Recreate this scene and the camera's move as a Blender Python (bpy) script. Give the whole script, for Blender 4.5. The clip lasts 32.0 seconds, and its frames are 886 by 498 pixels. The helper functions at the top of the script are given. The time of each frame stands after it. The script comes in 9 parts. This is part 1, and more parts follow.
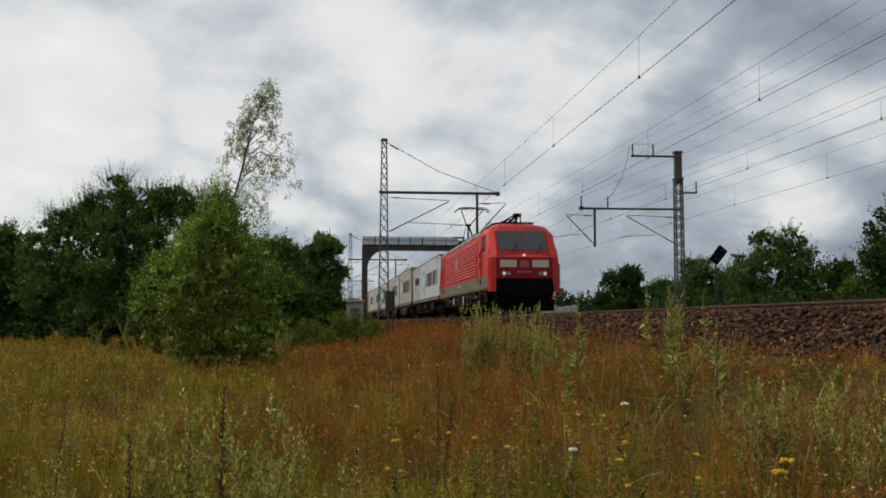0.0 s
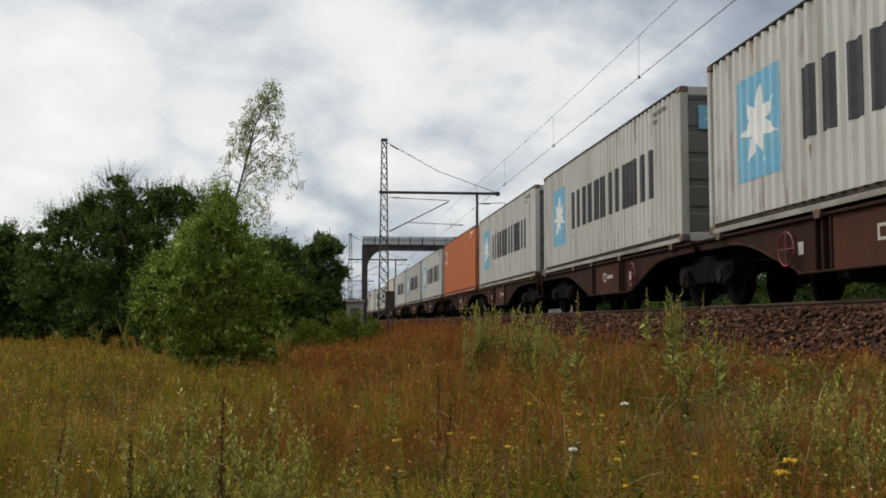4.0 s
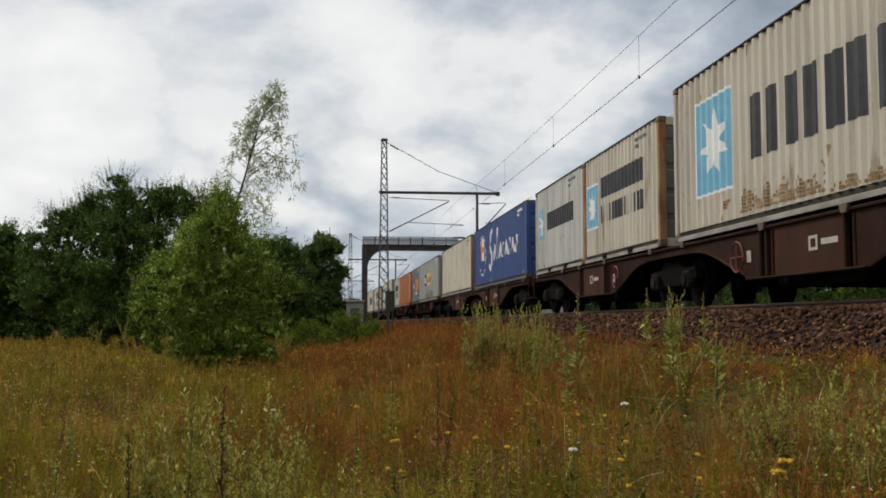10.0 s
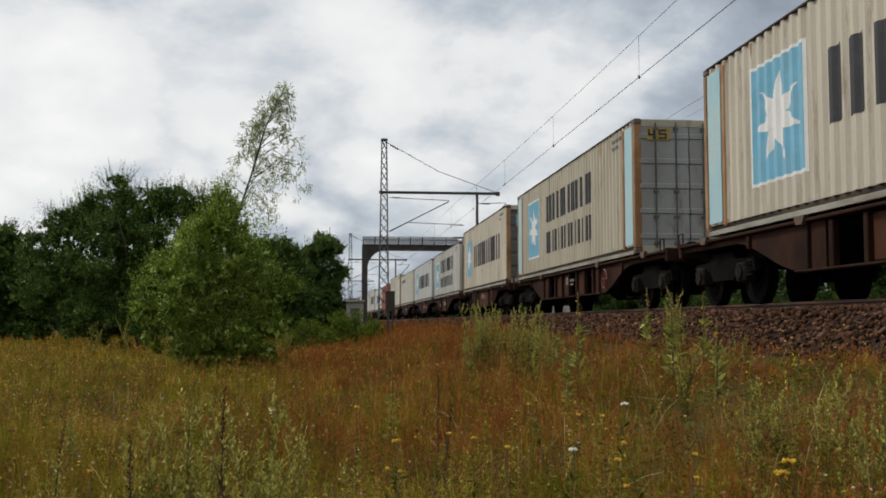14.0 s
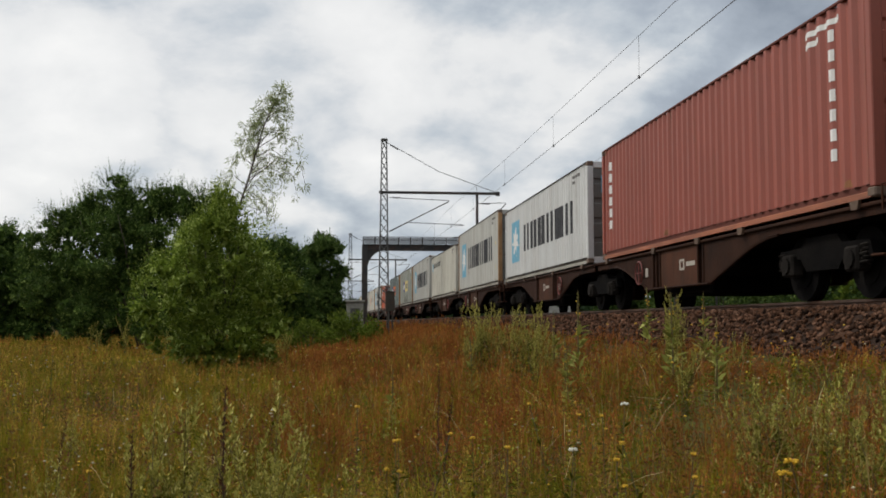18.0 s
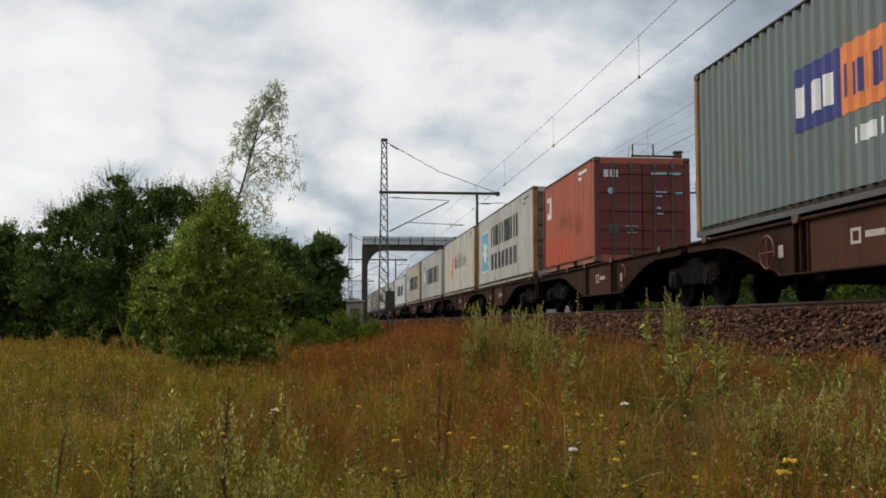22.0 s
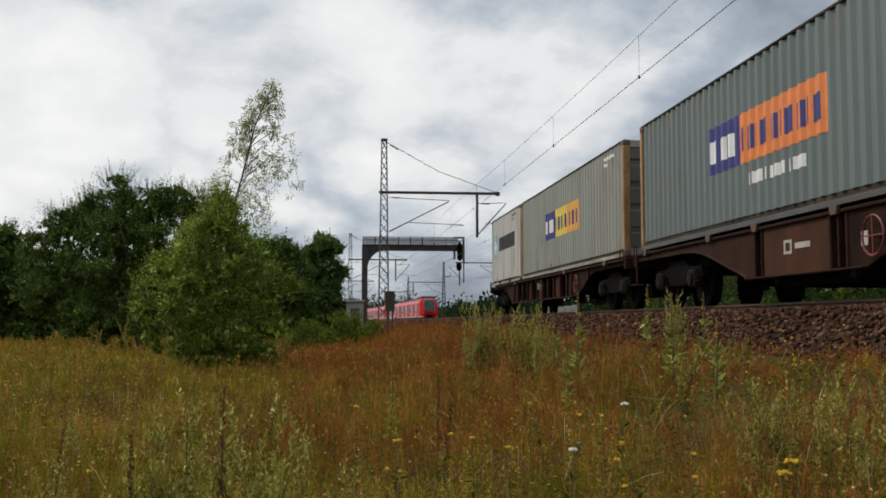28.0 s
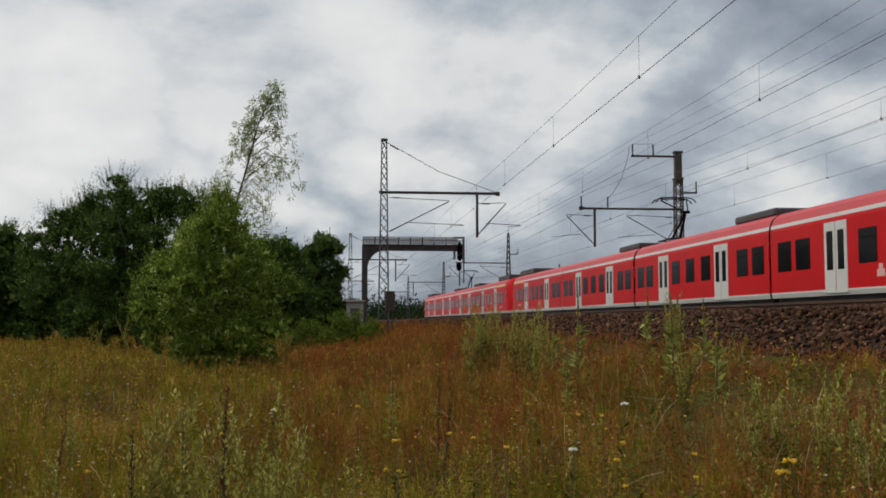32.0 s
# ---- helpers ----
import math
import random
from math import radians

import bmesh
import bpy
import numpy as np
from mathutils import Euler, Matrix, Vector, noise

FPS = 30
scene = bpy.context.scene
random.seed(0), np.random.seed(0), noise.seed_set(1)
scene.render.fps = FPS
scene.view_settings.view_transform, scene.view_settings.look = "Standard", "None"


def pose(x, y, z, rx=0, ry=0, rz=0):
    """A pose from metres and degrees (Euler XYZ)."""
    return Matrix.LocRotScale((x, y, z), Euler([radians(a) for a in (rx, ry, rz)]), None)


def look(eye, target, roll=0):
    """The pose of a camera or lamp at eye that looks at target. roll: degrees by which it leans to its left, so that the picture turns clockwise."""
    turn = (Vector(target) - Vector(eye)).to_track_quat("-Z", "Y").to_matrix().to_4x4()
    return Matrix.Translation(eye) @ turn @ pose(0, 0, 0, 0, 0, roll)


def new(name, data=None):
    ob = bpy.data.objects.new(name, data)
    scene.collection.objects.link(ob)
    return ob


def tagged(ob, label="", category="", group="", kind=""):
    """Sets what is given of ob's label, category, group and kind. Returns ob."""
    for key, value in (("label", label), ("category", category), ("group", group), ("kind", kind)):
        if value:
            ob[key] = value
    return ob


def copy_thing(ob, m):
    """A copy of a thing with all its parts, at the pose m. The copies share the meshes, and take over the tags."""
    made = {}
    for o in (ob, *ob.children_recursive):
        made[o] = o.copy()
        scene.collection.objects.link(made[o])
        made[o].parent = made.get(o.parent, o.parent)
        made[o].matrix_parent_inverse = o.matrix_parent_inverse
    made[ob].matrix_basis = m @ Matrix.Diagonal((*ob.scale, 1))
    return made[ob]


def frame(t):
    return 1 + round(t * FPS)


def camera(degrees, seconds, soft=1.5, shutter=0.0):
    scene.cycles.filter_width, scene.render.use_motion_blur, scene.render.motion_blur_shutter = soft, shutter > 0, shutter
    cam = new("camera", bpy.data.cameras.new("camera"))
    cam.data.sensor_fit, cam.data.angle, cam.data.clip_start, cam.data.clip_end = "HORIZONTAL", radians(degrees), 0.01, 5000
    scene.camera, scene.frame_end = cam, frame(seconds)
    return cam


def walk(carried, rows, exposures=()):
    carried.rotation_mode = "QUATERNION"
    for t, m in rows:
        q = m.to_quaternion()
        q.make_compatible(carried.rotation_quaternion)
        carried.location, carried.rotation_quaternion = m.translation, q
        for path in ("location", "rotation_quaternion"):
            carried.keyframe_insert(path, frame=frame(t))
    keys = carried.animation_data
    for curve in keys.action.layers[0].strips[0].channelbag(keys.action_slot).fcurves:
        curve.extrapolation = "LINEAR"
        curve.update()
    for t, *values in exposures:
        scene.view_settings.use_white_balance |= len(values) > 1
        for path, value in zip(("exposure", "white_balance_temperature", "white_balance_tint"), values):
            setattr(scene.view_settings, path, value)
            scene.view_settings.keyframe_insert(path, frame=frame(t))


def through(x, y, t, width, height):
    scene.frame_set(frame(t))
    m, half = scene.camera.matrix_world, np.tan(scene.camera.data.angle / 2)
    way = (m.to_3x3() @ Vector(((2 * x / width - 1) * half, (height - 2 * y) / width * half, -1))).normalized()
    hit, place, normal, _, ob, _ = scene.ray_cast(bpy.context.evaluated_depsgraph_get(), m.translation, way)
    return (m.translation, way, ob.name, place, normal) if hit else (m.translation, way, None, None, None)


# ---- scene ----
# ---- camera ----
cam = camera(47.34, 32.0, soft=1.75)
EYE = (0.0, 0.0, -0.301)
walk(cam, [(0, pose(*EYE, 94.162, 0, -5.919)), (32, pose(*EYE, 94.162, 0, -5.919))],
     exposures=((0, -0.10), (1, 0.03), (28, 0.03), (29.5, -0.10), (32, -0.18)))

# ---- world and sun ----
SUN_DIR = Vector((-0.60, 0.28, 0.75)).normalized()
scene.view_settings.exposure = 0.0


def build_world():
    world = bpy.data.worlds.new("overcast_sky")
    scene.world = world
    world.use_nodes = True
    nt = world.node_tree
    nt.nodes.clear()
    N, Lk = nt.nodes.new, nt.links.new
    out, bg = N("ShaderNodeOutputWorld"), N("ShaderNodeBackground")
    sky = N("ShaderNodeTexSky")
    sky.sky_type, sky.sun_disc = "NISHITA", False
    sky.sun_elevation = math.asin(SUN_DIR.z)
    sky.sun_rotation = math.atan2(SUN_DIR.x, SUN_DIR.y)
    tc, sep = N("ShaderNodeTexCoord"), N("ShaderNodeSeparateXYZ")
    Lk(tc.outputs["Generated"], sep.inputs[0])

    def m(op, a, b=None, clamp=False):
        n = N("ShaderNodeMath")
        n.operation, n.use_clamp = op, clamp
        for i, v in enumerate((a, b)):
            if v is None:
                continue
            if isinstance(v, (int, float)):
                n.inputs[i].default_value = v
            else:
                Lk(v, n.inputs[i])
        return n.outputs[0]

    # heaped clouds over the whole dome
    comb = N("ShaderNodeCombineXYZ")
    over = m("ADD", m("MAXIMUM", sep.outputs["Z"], 0.0), 0.50)
    Lk(m("DIVIDE", sep.outputs["X"], over), comb.inputs[0]), Lk(m("DIVIDE", sep.outputs["Y"], over), comb.inputs[1])

    def cloud(scale, detail, rough, dist, off):
        mp = N("ShaderNodeMapping")
        mp.inputs["Location"].default_value = off
        Lk(comb.outputs[0], mp.inputs[0])
        n = N("ShaderNodeTexNoise")
        n.inputs["Scale"].default_value, n.inputs["Detail"].default_value = scale, detail
        n.inputs["Roughness"].default_value, n.inputs["Distortion"].default_value = rough, dist
        Lk(mp.outputs[0], n.inputs["Vector"])
        return n.outputs["Fac"]

    big = cloud(1.7, 3, 0.5, 0.1, (1.3, 0.4, 0.3))
    mid = cloud(4.6, 9, 0.58, 0.15, (4.2, 2.2, 1.1))
    heap = N("ShaderNodeTexVoronoi")
    heap.feature = "SMOOTH_F1"
    heap.inputs["Scale"].default_value, heap.inputs["Smoothness"].default_value = 5.6, 0.45
    warp = N("ShaderNodeVectorMath")
    warp.operation = "MULTIPLY_ADD"
    wn = N("ShaderNodeTexNoise")
    wn.inputs["Scale"].default_value, wn.inputs["Detail"].default_value = 5.0, 7
    Lk(comb.outputs[0], wn.inputs["Vector"])
    Lk(wn.outputs["Color"], warp.inputs[0])
    warp.inputs[1].default_value = (0.32, 0.32, 0.0)
    Lk(comb.outputs[0], warp.inputs[2])
    Lk(warp.outputs[0], heap.inputs["Vector"])
    puff = m("SUBTRACT", 0.78, heap.outputs["Distance"])
    mix = m("ADD", m("ADD", m("MULTIPLY", big, 0.30), m("MULTIPLY", mid, 0.60)), m("MULTIPLY", puff, 0.36))
    # clouds are brighter around the hidden sun
    dot = N("ShaderNodeVectorMath")
    dot.operation = "DOT_PRODUCT"
    dot.inputs[1].default_value = SUN_DIR
    Lk(tc.outputs["Generated"], dot.inputs[0])
    glow = m("MAXIMUM", dot.outputs["Value"], -0.5)
    tone = m("ADD", m("ADD", m("MULTIPLY", m("SUBTRACT", mix, 0.60), 1.55), 0.475), m("SUBTRACT", m("MULTIPLY", glow, 0.38), m("MULTIPLY", m("SUBTRACT", 0.17, sep.outputs["Z"], True), 1.0)))
    ramp = N("ShaderNodeValToRGB")
    cr = ramp.color_ramp
    cr.elements[0].position, cr.elements[0].color = 0.15, (0.26, 0.30, 0.36, 1)
    cr.elements[1].position, cr.elements[1].color = 0.92, (0.97, 0.965, 0.95, 1)
    for pos, col in ((0.38, (0.43, 0.48, 0.545, 1)), (0.47, (0.55, 0.60, 0.65, 1)), (0.56, (0.70, 0.725, 0.75, 1)), (0.66, (0.84, 0.845, 0.845, 1))):
        e = cr.elements.new(pos)
        e.color = col
    Lk(tone, ramp.inputs[0])
    skyc = N("ShaderNodeVectorMath")
    skyc.operation = "SCALE"
    skyc.inputs["Scale"].default_value = 0.10
    Lk(sky.outputs[0], skyc.inputs[0])
    mx = N("ShaderNodeMix")
    mx.data_type = "RGBA"
    mx.inputs["Factor"].default_value = 0.94
    Lk(skyc.outputs[0], mx.inputs["A"]), Lk(ramp.outputs[0], mx.inputs["B"])
    Lk(mx.outputs["Result"], bg.inputs["Color"])
    bg.inputs["Strength"].default_value = 0.97
    Lk(bg.outputs[0], out.inputs[0])
    sun = bpy.data.lights.new("sun", "SUN")
    sun.energy, sun.angle, sun.color = 1.9, radians(10), (1.0, 0.95, 0.86)
    so = new("sun", sun)
    so.matrix_world = look(SUN_DIR * 100, (0, 0, 0))


build_world()

# ---- geometry helpers ----


class Geo:
    """Collects vertices and faces of one part."""

    def __init__(self):
        self.v, self.f = [], []

    def add(self, verts, faces):
        n = len(self.v)
        self.v += [tuple(p) for p in verts]
        self.f += [tuple(i + n for i in f) for f in faces]
        return self

    def box(self, x0, x1, y0, y1, z0, z1):
        v = [(x, y, z) for z in (z0, z1) for y in (y0, y1) for x in (x0, x1)]
        return self.add(v, [(0, 2, 3, 1), (4, 5, 7, 6), (0, 1, 5, 4), (2, 6, 7, 3), (0, 4, 6, 2), (1, 3, 7, 5)])

    def cbox(self, x0, x1, y0, y1, z0, z1, c=0.02):
        """Box with chamfered edges."""
        v, f = [], []
        xs, ys, zs = (x0, x1), (y0, y1), (z0, z1)
        idx = {}
        for i in (0, 1):
            for j in (0, 1):
                for k in (0, 1):
                    P = [xs[i], ys[j], zs[k]]
                    s = [c if i == 0 else -c, c if j == 0 else -c, c if k == 0 else -c]
                    for a in range(3):
                        q = [P[b] + (s[b] if b != a else 0) for b in range(3)]
                        idx[(i, j, k, a)] = len(v)
                        v.append(q)
        for a in range(3):
            b, d = (a + 1) % 3, (a + 2) % 3
            for side in (0, 1):
                ring = []
                for (p, q) in ((0, 0), (1, 0), (1, 1), (0, 1)):
                    key = [0, 0, 0]
                    key[a], key[b], key[d] = side, p, q
                    ring.append(idx[(*key, a)])
                f.append(ring if side else ring[::-1])
        for a in range(3):
            b, d = (a + 1) % 3, (a + 2) % 3
            for p in (0, 1):
                for q in (0, 1):
                    k0, k1 = [0, 0, 0], [0, 0, 0]
                    k0[a], k1[a] = 0, 1
                    k0[b] = k1[b] = p
                    k0[d] = k1[d] = q
                    f.append([idx[(*k0, b)], idx[(*k1, b)], idx[(*k1, d)], idx[(*k0, d)]])
        for i in (0, 1):
            for j in (0, 1):
                for k in (0, 1):
                    f.append([idx[(i, j, k, a)] for a in range(3)])
        return self.add(v, f)

    def cyl(self, p0, p1, r, n=8, r1=None):
        p0, p1 = Vector(p0), Vector(p1)
        r1 = r if r1 is None else r1
        d = (p1 - p0).normalized()
        a = d.orthogonal().normalized()
        b = d.cross(a)
        v = []
        for p, q in ((p0, r), (p1, r1)):
            for i in range(n):
                t = 2 * math.pi * i / n
                v.append(p + (a * math.cos(t) + b * math.sin(t)) * q)
        f = [(i, (i + 1) % n, n + (i + 1) % n, n + i) for i in range(n)]
        f += [tuple(range(n))[::-1], tuple(range(n, 2 * n))]
        return self.add(v, f)

    def tube(self, pts, r, n=6):
        """Round bar along a polyline; r may be a list."""
        pts = [Vector(p) for p in pts]
        rs = r if isinstance(r, (list, tuple)) else [r] * len(pts)
        v = []
        ref = None
        for i, p in enumerate(pts):
            d = (pts[min(i + 1, len(pts) - 1)] - pts[max(i - 1, 0)]).normalized()
            if ref is None:
                ref = d.orthogonal().normalized()
            a = (ref - d * ref.dot(d)).normalized()
            ref = a
            b = d.cross(a)
            for k in range(n):
                t = 2 * math.pi * k / n
                v.append(p + (a * math.cos(t) + b * math.sin(t)) * rs[i])
        f = []
        for i in range(len(pts) - 1):
            for k in range(n):
                f.append((i * n + k, i * n + (k + 1) % n, (i + 1) * n + (k + 1) % n, (i + 1) * n + k))
        f += [tuple(range(n))[::-1], tuple(range((len(pts) - 1) * n, len(pts) * n))]
        return self.add(v, f)

    def prism(self, pts, axis, a0, a1):
        """Polygon extruded along an axis: pts are the two other coordinates in cyclic order."""
        n = len(pts)

        def P(c, p):
            return {"x": (c, p[0], p[1]), "y": (p[0], c, p[1]), "z": (p[0], p[1], c)}[axis]
        v = [P(a0, p) for p in pts] + [P(a1, p) for p in pts]
        f = [tuple(range(n)), tuple(range(2 * n - 1, n - 1, -1))]
        f += [(i, n + i, n + (i + 1) % n, (i + 1) % n) for i in range(n)]
        return self.add(v, f)

    def sheet(self, rows):
        """Grid surface from rows of points."""
        n = len(rows[0])
        v = [p for r in rows for p in r]
        f = [(i * n + k, i * n + k + 1, (i + 1) * n + k + 1, (i + 1) * n + k) for i in range(len(rows) - 1) for k in range(n - 1)]
        return self.add(v, f)

    def mesh(self, name, smooth=False, weld=False):
        me = bpy.data.meshes.new(name)
        me.from_pydata(self.v, [], self.f)
        bm = bmesh.new()
        bm.from_mesh(me)
        if weld:
            bmesh.ops.remove_doubles(bm, verts=bm.verts, dist=0.0004)
        bmesh.ops.recalc_face_normals(bm, faces=bm.faces)
        bm.to_mesh(me)
        bm.free()
        if smooth:
            me.polygons.foreach_set("use_smooth", [True] * len(me.polygons))
        return me


def put(name, me, material, parent=None, label="", at=None):
    """Links a mesh as one part; the material sits on the object, so that meshes can be shared."""
    ob = new(name, me)
    if not me.materials:
        me.materials.append(None)
    ob.material_slots[0].link = "OBJECT"
    ob.material_slots[0].material = material
    if parent is not None:
        ob.parent = parent
    if at is not None:
        ob.matrix_basis = at
    if label:
        ob["label"] = label
    return ob


def part(name, geo, material, parent=None, label="", smooth=False, at=None):
    return put(name, geo.mesh(name, smooth), material, parent, label, at)


def thing(name, label, category, group="", kind="", at=None):
    ob = new(name)
    ob.empty_display_size = 0.3
    if at is not None:
        ob.matrix_basis = at
    return tagged(ob, label, category, group, kind)


def soup(name, verts, faces, material, smooth=False):
    """A large joined mesh from arrays; every face has the same number of corners."""
    me = bpy.data.meshes.new(name)
    verts, faces = np.asarray(verts, np.float32), np.asarray(faces, np.int32)
    k = faces.shape[1]
    me.vertices.add(len(verts))
    me.vertices.foreach_set("co", verts.ravel())
    me.loops.add(faces.size)
    me.loops.foreach_set("vertex_index", faces.ravel())
    me.polygons.add(len(faces))
    me.polygons.foreach_set("loop_start", np.arange(0, faces.size, k, dtype=np.int32))
    me.polygons.foreach_set("loop_total", np.full(len(faces), k, np.int32))
    if smooth:
        me.polygons.foreach_set("use_smooth", [True] * len(faces))
    me.update(calc_edges=True)
    me.materials.append(material)
    return me


# ---- materials ----


def nodes_of(name):
    mt = bpy.data.materials.new(name)
    mt.use_nodes = True
    nt = mt.node_tree
    return mt, nt, nt.nodes.new, nt.links.new, nt.nodes["Principled BSDF"]


def surface(name, color, rough=0.6, metal=0.0, vary=0.12, scale=3.0, fine=40.0, bump=0.15, dirt=None, dirt_amount=0.35,
            dirt_scale=1.2, stretch=(1, 1, 1), rand=0.0, island=0.0, spec=0.5, second=None, streak=0.0):
    """Painted, metal, stone or soil surface: two scales of tone, stains in a colour of their own, fine relief."""
    mt, nt, N, Lk, bsdf = nodes_of(name)
    tc = N("ShaderNodeTexCoord")
    mp = N("ShaderNodeMapping")
    mp.inputs["Scale"].default_value = stretch
    Lk(tc.outputs["Object"], mp.inputs[0])
    if rand or dirt:
        info = N("ShaderNodeObjectInfo")
        sh = N("ShaderNodeVectorMath")
        sh.operation = "ADD"
        sc = N("ShaderNodeVectorMath")
        sc.operation = "SCALE"
        sc.inputs[0].default_value = (31, 17, 23)
        Lk(info.outputs["Random"], sc.inputs["Scale"])
        Lk(mp.outputs[0], sh.inputs[0]), Lk(sc.outputs[0], sh.inputs[1])
        vec = sh.outputs[0]
    else:
        vec = mp.outputs[0]

    def noise_tex(s, detail=4.0, rgh=0.55):
        n = N("ShaderNodeTexNoise")
        n.inputs["Scale"].default_value, n.inputs["Detail"].default_value = s, detail
        n.inputs["Roughness"].default_value = rgh
        Lk(vec, n.inputs["Vector"])
        return n.outputs["Fac"]

    def rng(src, a, b, lo, hi):
        n = N("ShaderNodeMapRange")
        n.inputs[1].default_value, n.inputs[2].default_value = a, b
        n.inputs[3].default_value, n.inputs[4].default_value = lo, hi
        Lk(src, n.inputs[0])
        return n.outputs[0]

    def mixc(fac, a, b, mode="MIX"):
        n = N("ShaderNodeMix")
        n.data_type, n.blend_type = "RGBA", mode
        for sock, val in (("Factor", fac), ("A", a), ("B", b)):
            if isinstance(val, (int, float)):
                n.inputs[sock].default_value = val
            elif isinstance(val, tuple):
                [s for s in n.inputs if s.name == sock and s.type == "RGBA"][0].default_value = (*val, 1)
            elif sock == "Factor":
                Lk(val, n.inputs[0])
            else:
                Lk(val, [s for s in n.inputs if s.name == sock and s.type == "RGBA"][0])
        return [s for s in n.outputs if s.type == "RGBA"][0]

    lo = tuple(c * (1 - vary) for c in color)
    hi = tuple(min(1, c * (1 + vary)) for c in color)
    col = mixc(rng(noise_tex(scale), 0.3, 0.7, 0, 1), lo, hi)
    if second:
        col = mixc(rng(noise_tex(scale * 0.37, 3), 0.45, 0.6, 0, 1), col, second)
    if dirt:
        d = rng(noise_tex(dirt_scale, 6, 0.66), 0.47, 0.70, 0, dirt_amount)
        col = mixc(d, col, dirt)
    if streak:
        col = mixc(rng(noise_tex(1.7, 7, 0.72), 0.56, 0.68, 0, min(0.9, streak)), col, (0.17, 0.075, 0.03))
    fn = noise_tex(fine, 3)
    col = mixc(0.25, col, mixc(1.0, col, rng(fn, 0.3, 0.7, 0.6, 1.2), "MULTIPLY"))
    if rand:
        col = mixc(1.0, col, rng(info.outputs["Random"], 0, 1, 1 - rand, 1 + rand), "MULTIPLY")
    if island:
        geo = N("ShaderNodeNewGeometry")
        col = mixc(1.0, col, rng(geo.outputs["Random Per Island"], 0, 1, 1 - island, 1 + island), "MULTIPLY")
    Lk(col, bsdf.inputs["Base Color"])
    Lk(rng(fn, 0.2, 0.8, max(0.02, rough - 0.1), min(1, rough + 0.1)), bsdf.inputs["Roughness"])
    bsdf.inputs["Metallic"].default_value = metal
    bsdf.inputs["Specular IOR Level"].default_value = spec
    if bump:
        bp = N("ShaderNodeBump")
        bp.inputs["Strength"].default_value, bp.inputs["Distance"].default_value = bump, 0.02
        Lk(fn, bp.inputs["Height"])
        Lk(bp.outputs[0], bsdf.inputs["Normal"])
    return mt


def leafy(name, a, b, c=None, rough=0.6, through=0.42, patchy=0.0):
    """Leaf or grass surface: tone by island between two or three colours, light passes through; patchy: scale of a second, smaller unevenness."""
    mt, nt, N, Lk, bsdf = nodes_of(name)
    geo = N("ShaderNodeNewGeometry")
    ramp = N("ShaderNodeValToRGB")
    cr = ramp.color_ramp
    cr.elements[0].color, cr.elements[1].color = (*a, 1), (*b, 1)
    if c:
        e = cr.elements.new(0.85)
        e.color = (*b, 1)
        cr.elements[2].color = (*c, 1)
    tc, ns = N("ShaderNodeTexCoord"), N("ShaderNodeTexNoise")
    ns.inputs["Scale"].default_value, ns.inputs["Detail"].default_value = 0.6, 3
    Lk(tc.outputs["Object"], ns.inputs["Vector"])
    if patchy:
        # neighbours in a tuft share their tone
        n3, m3, m4 = N("ShaderNodeTexNoise"), N("ShaderNodeMapRange"), N("ShaderNodeMath")
        n3.inputs["Scale"].default_value, n3.inputs["Detail"].default_value = patchy * 3.2, 2
        Lk(tc.outputs["Object"], n3.inputs["Vector"])
        m3.inputs[1].default_value, m3.inputs[2].default_value, m3.inputs[3].default_value, m3.inputs[4].default_value = 0.32, 0.68, 0.0, 0.68
        Lk(n3.outputs["Fac"], m3.inputs[0])
        m4.operation = "MULTIPLY_ADD"
        m4.inputs[1].default_value = 0.36
        Lk(geo.outputs["Random Per Island"], m4.inputs[0]), Lk(m3.outputs[0], m4.inputs[2])
        Lk(m4.outputs[0], ramp.inputs[0])
    else:
        Lk(geo.outputs["Random Per Island"], ramp.inputs[0])
    mr = N("ShaderNodeMapRange")
    mr.inputs[1].default_value, mr.inputs[2].default_value, mr.inputs[3].default_value, mr.inputs[4].default_value = 0.3, 0.7, 0.72, 1.25
    Lk(ns.outputs["Fac"], mr.inputs[0])
    tone = mr.outputs[0]
    if patchy:
        n2, m2, mul = N("ShaderNodeTexNoise"), N("ShaderNodeMapRange"), N("ShaderNodeMath")
        n2.inputs["Scale"].default_value, n2.inputs["Detail"].default_value = patchy, 4
        Lk(tc.outputs["Object"], n2.inputs["Vector"])
        m2.inputs[1].default_value, m2.inputs[2].default_value, m2.inputs[3].default_value, m2.inputs[4].default_value = 0.34, 0.66, 0.50, 1.55
        Lk(n2.outputs["Fac"], m2.inputs[0])
        mul.operation = "MULTIPLY"
        Lk(tone, mul.inputs[0]), Lk(m2.outputs[0], mul.inputs[1])
        tone = mul.outputs[0]
    mx = N("ShaderNodeVectorMath")
    mx.operation = "SCALE"
    Lk(ramp.outputs[0], mx.inputs[0]), Lk(tone, mx.inputs["Scale"])
    Lk(mx.outputs[0], bsdf.inputs["Base Color"])
    bsdf.inputs["Roughness"].default_value = rough
    bsdf.inputs["Specular IOR Level"].default_value = 0.06
    tr, ms = N("ShaderNodeBsdfTranslucent"), N("ShaderNodeMixShader")
    Lk(mx.outputs[0], tr.inputs[0])
    ms.inputs[0].default_value = through
    Lk(bsdf.outputs[0], ms.inputs[1]), Lk(tr.outputs[0], ms.inputs[2])
    Lk(ms.outputs[0], nt.nodes["Material Output"].inputs[0])
    return mt


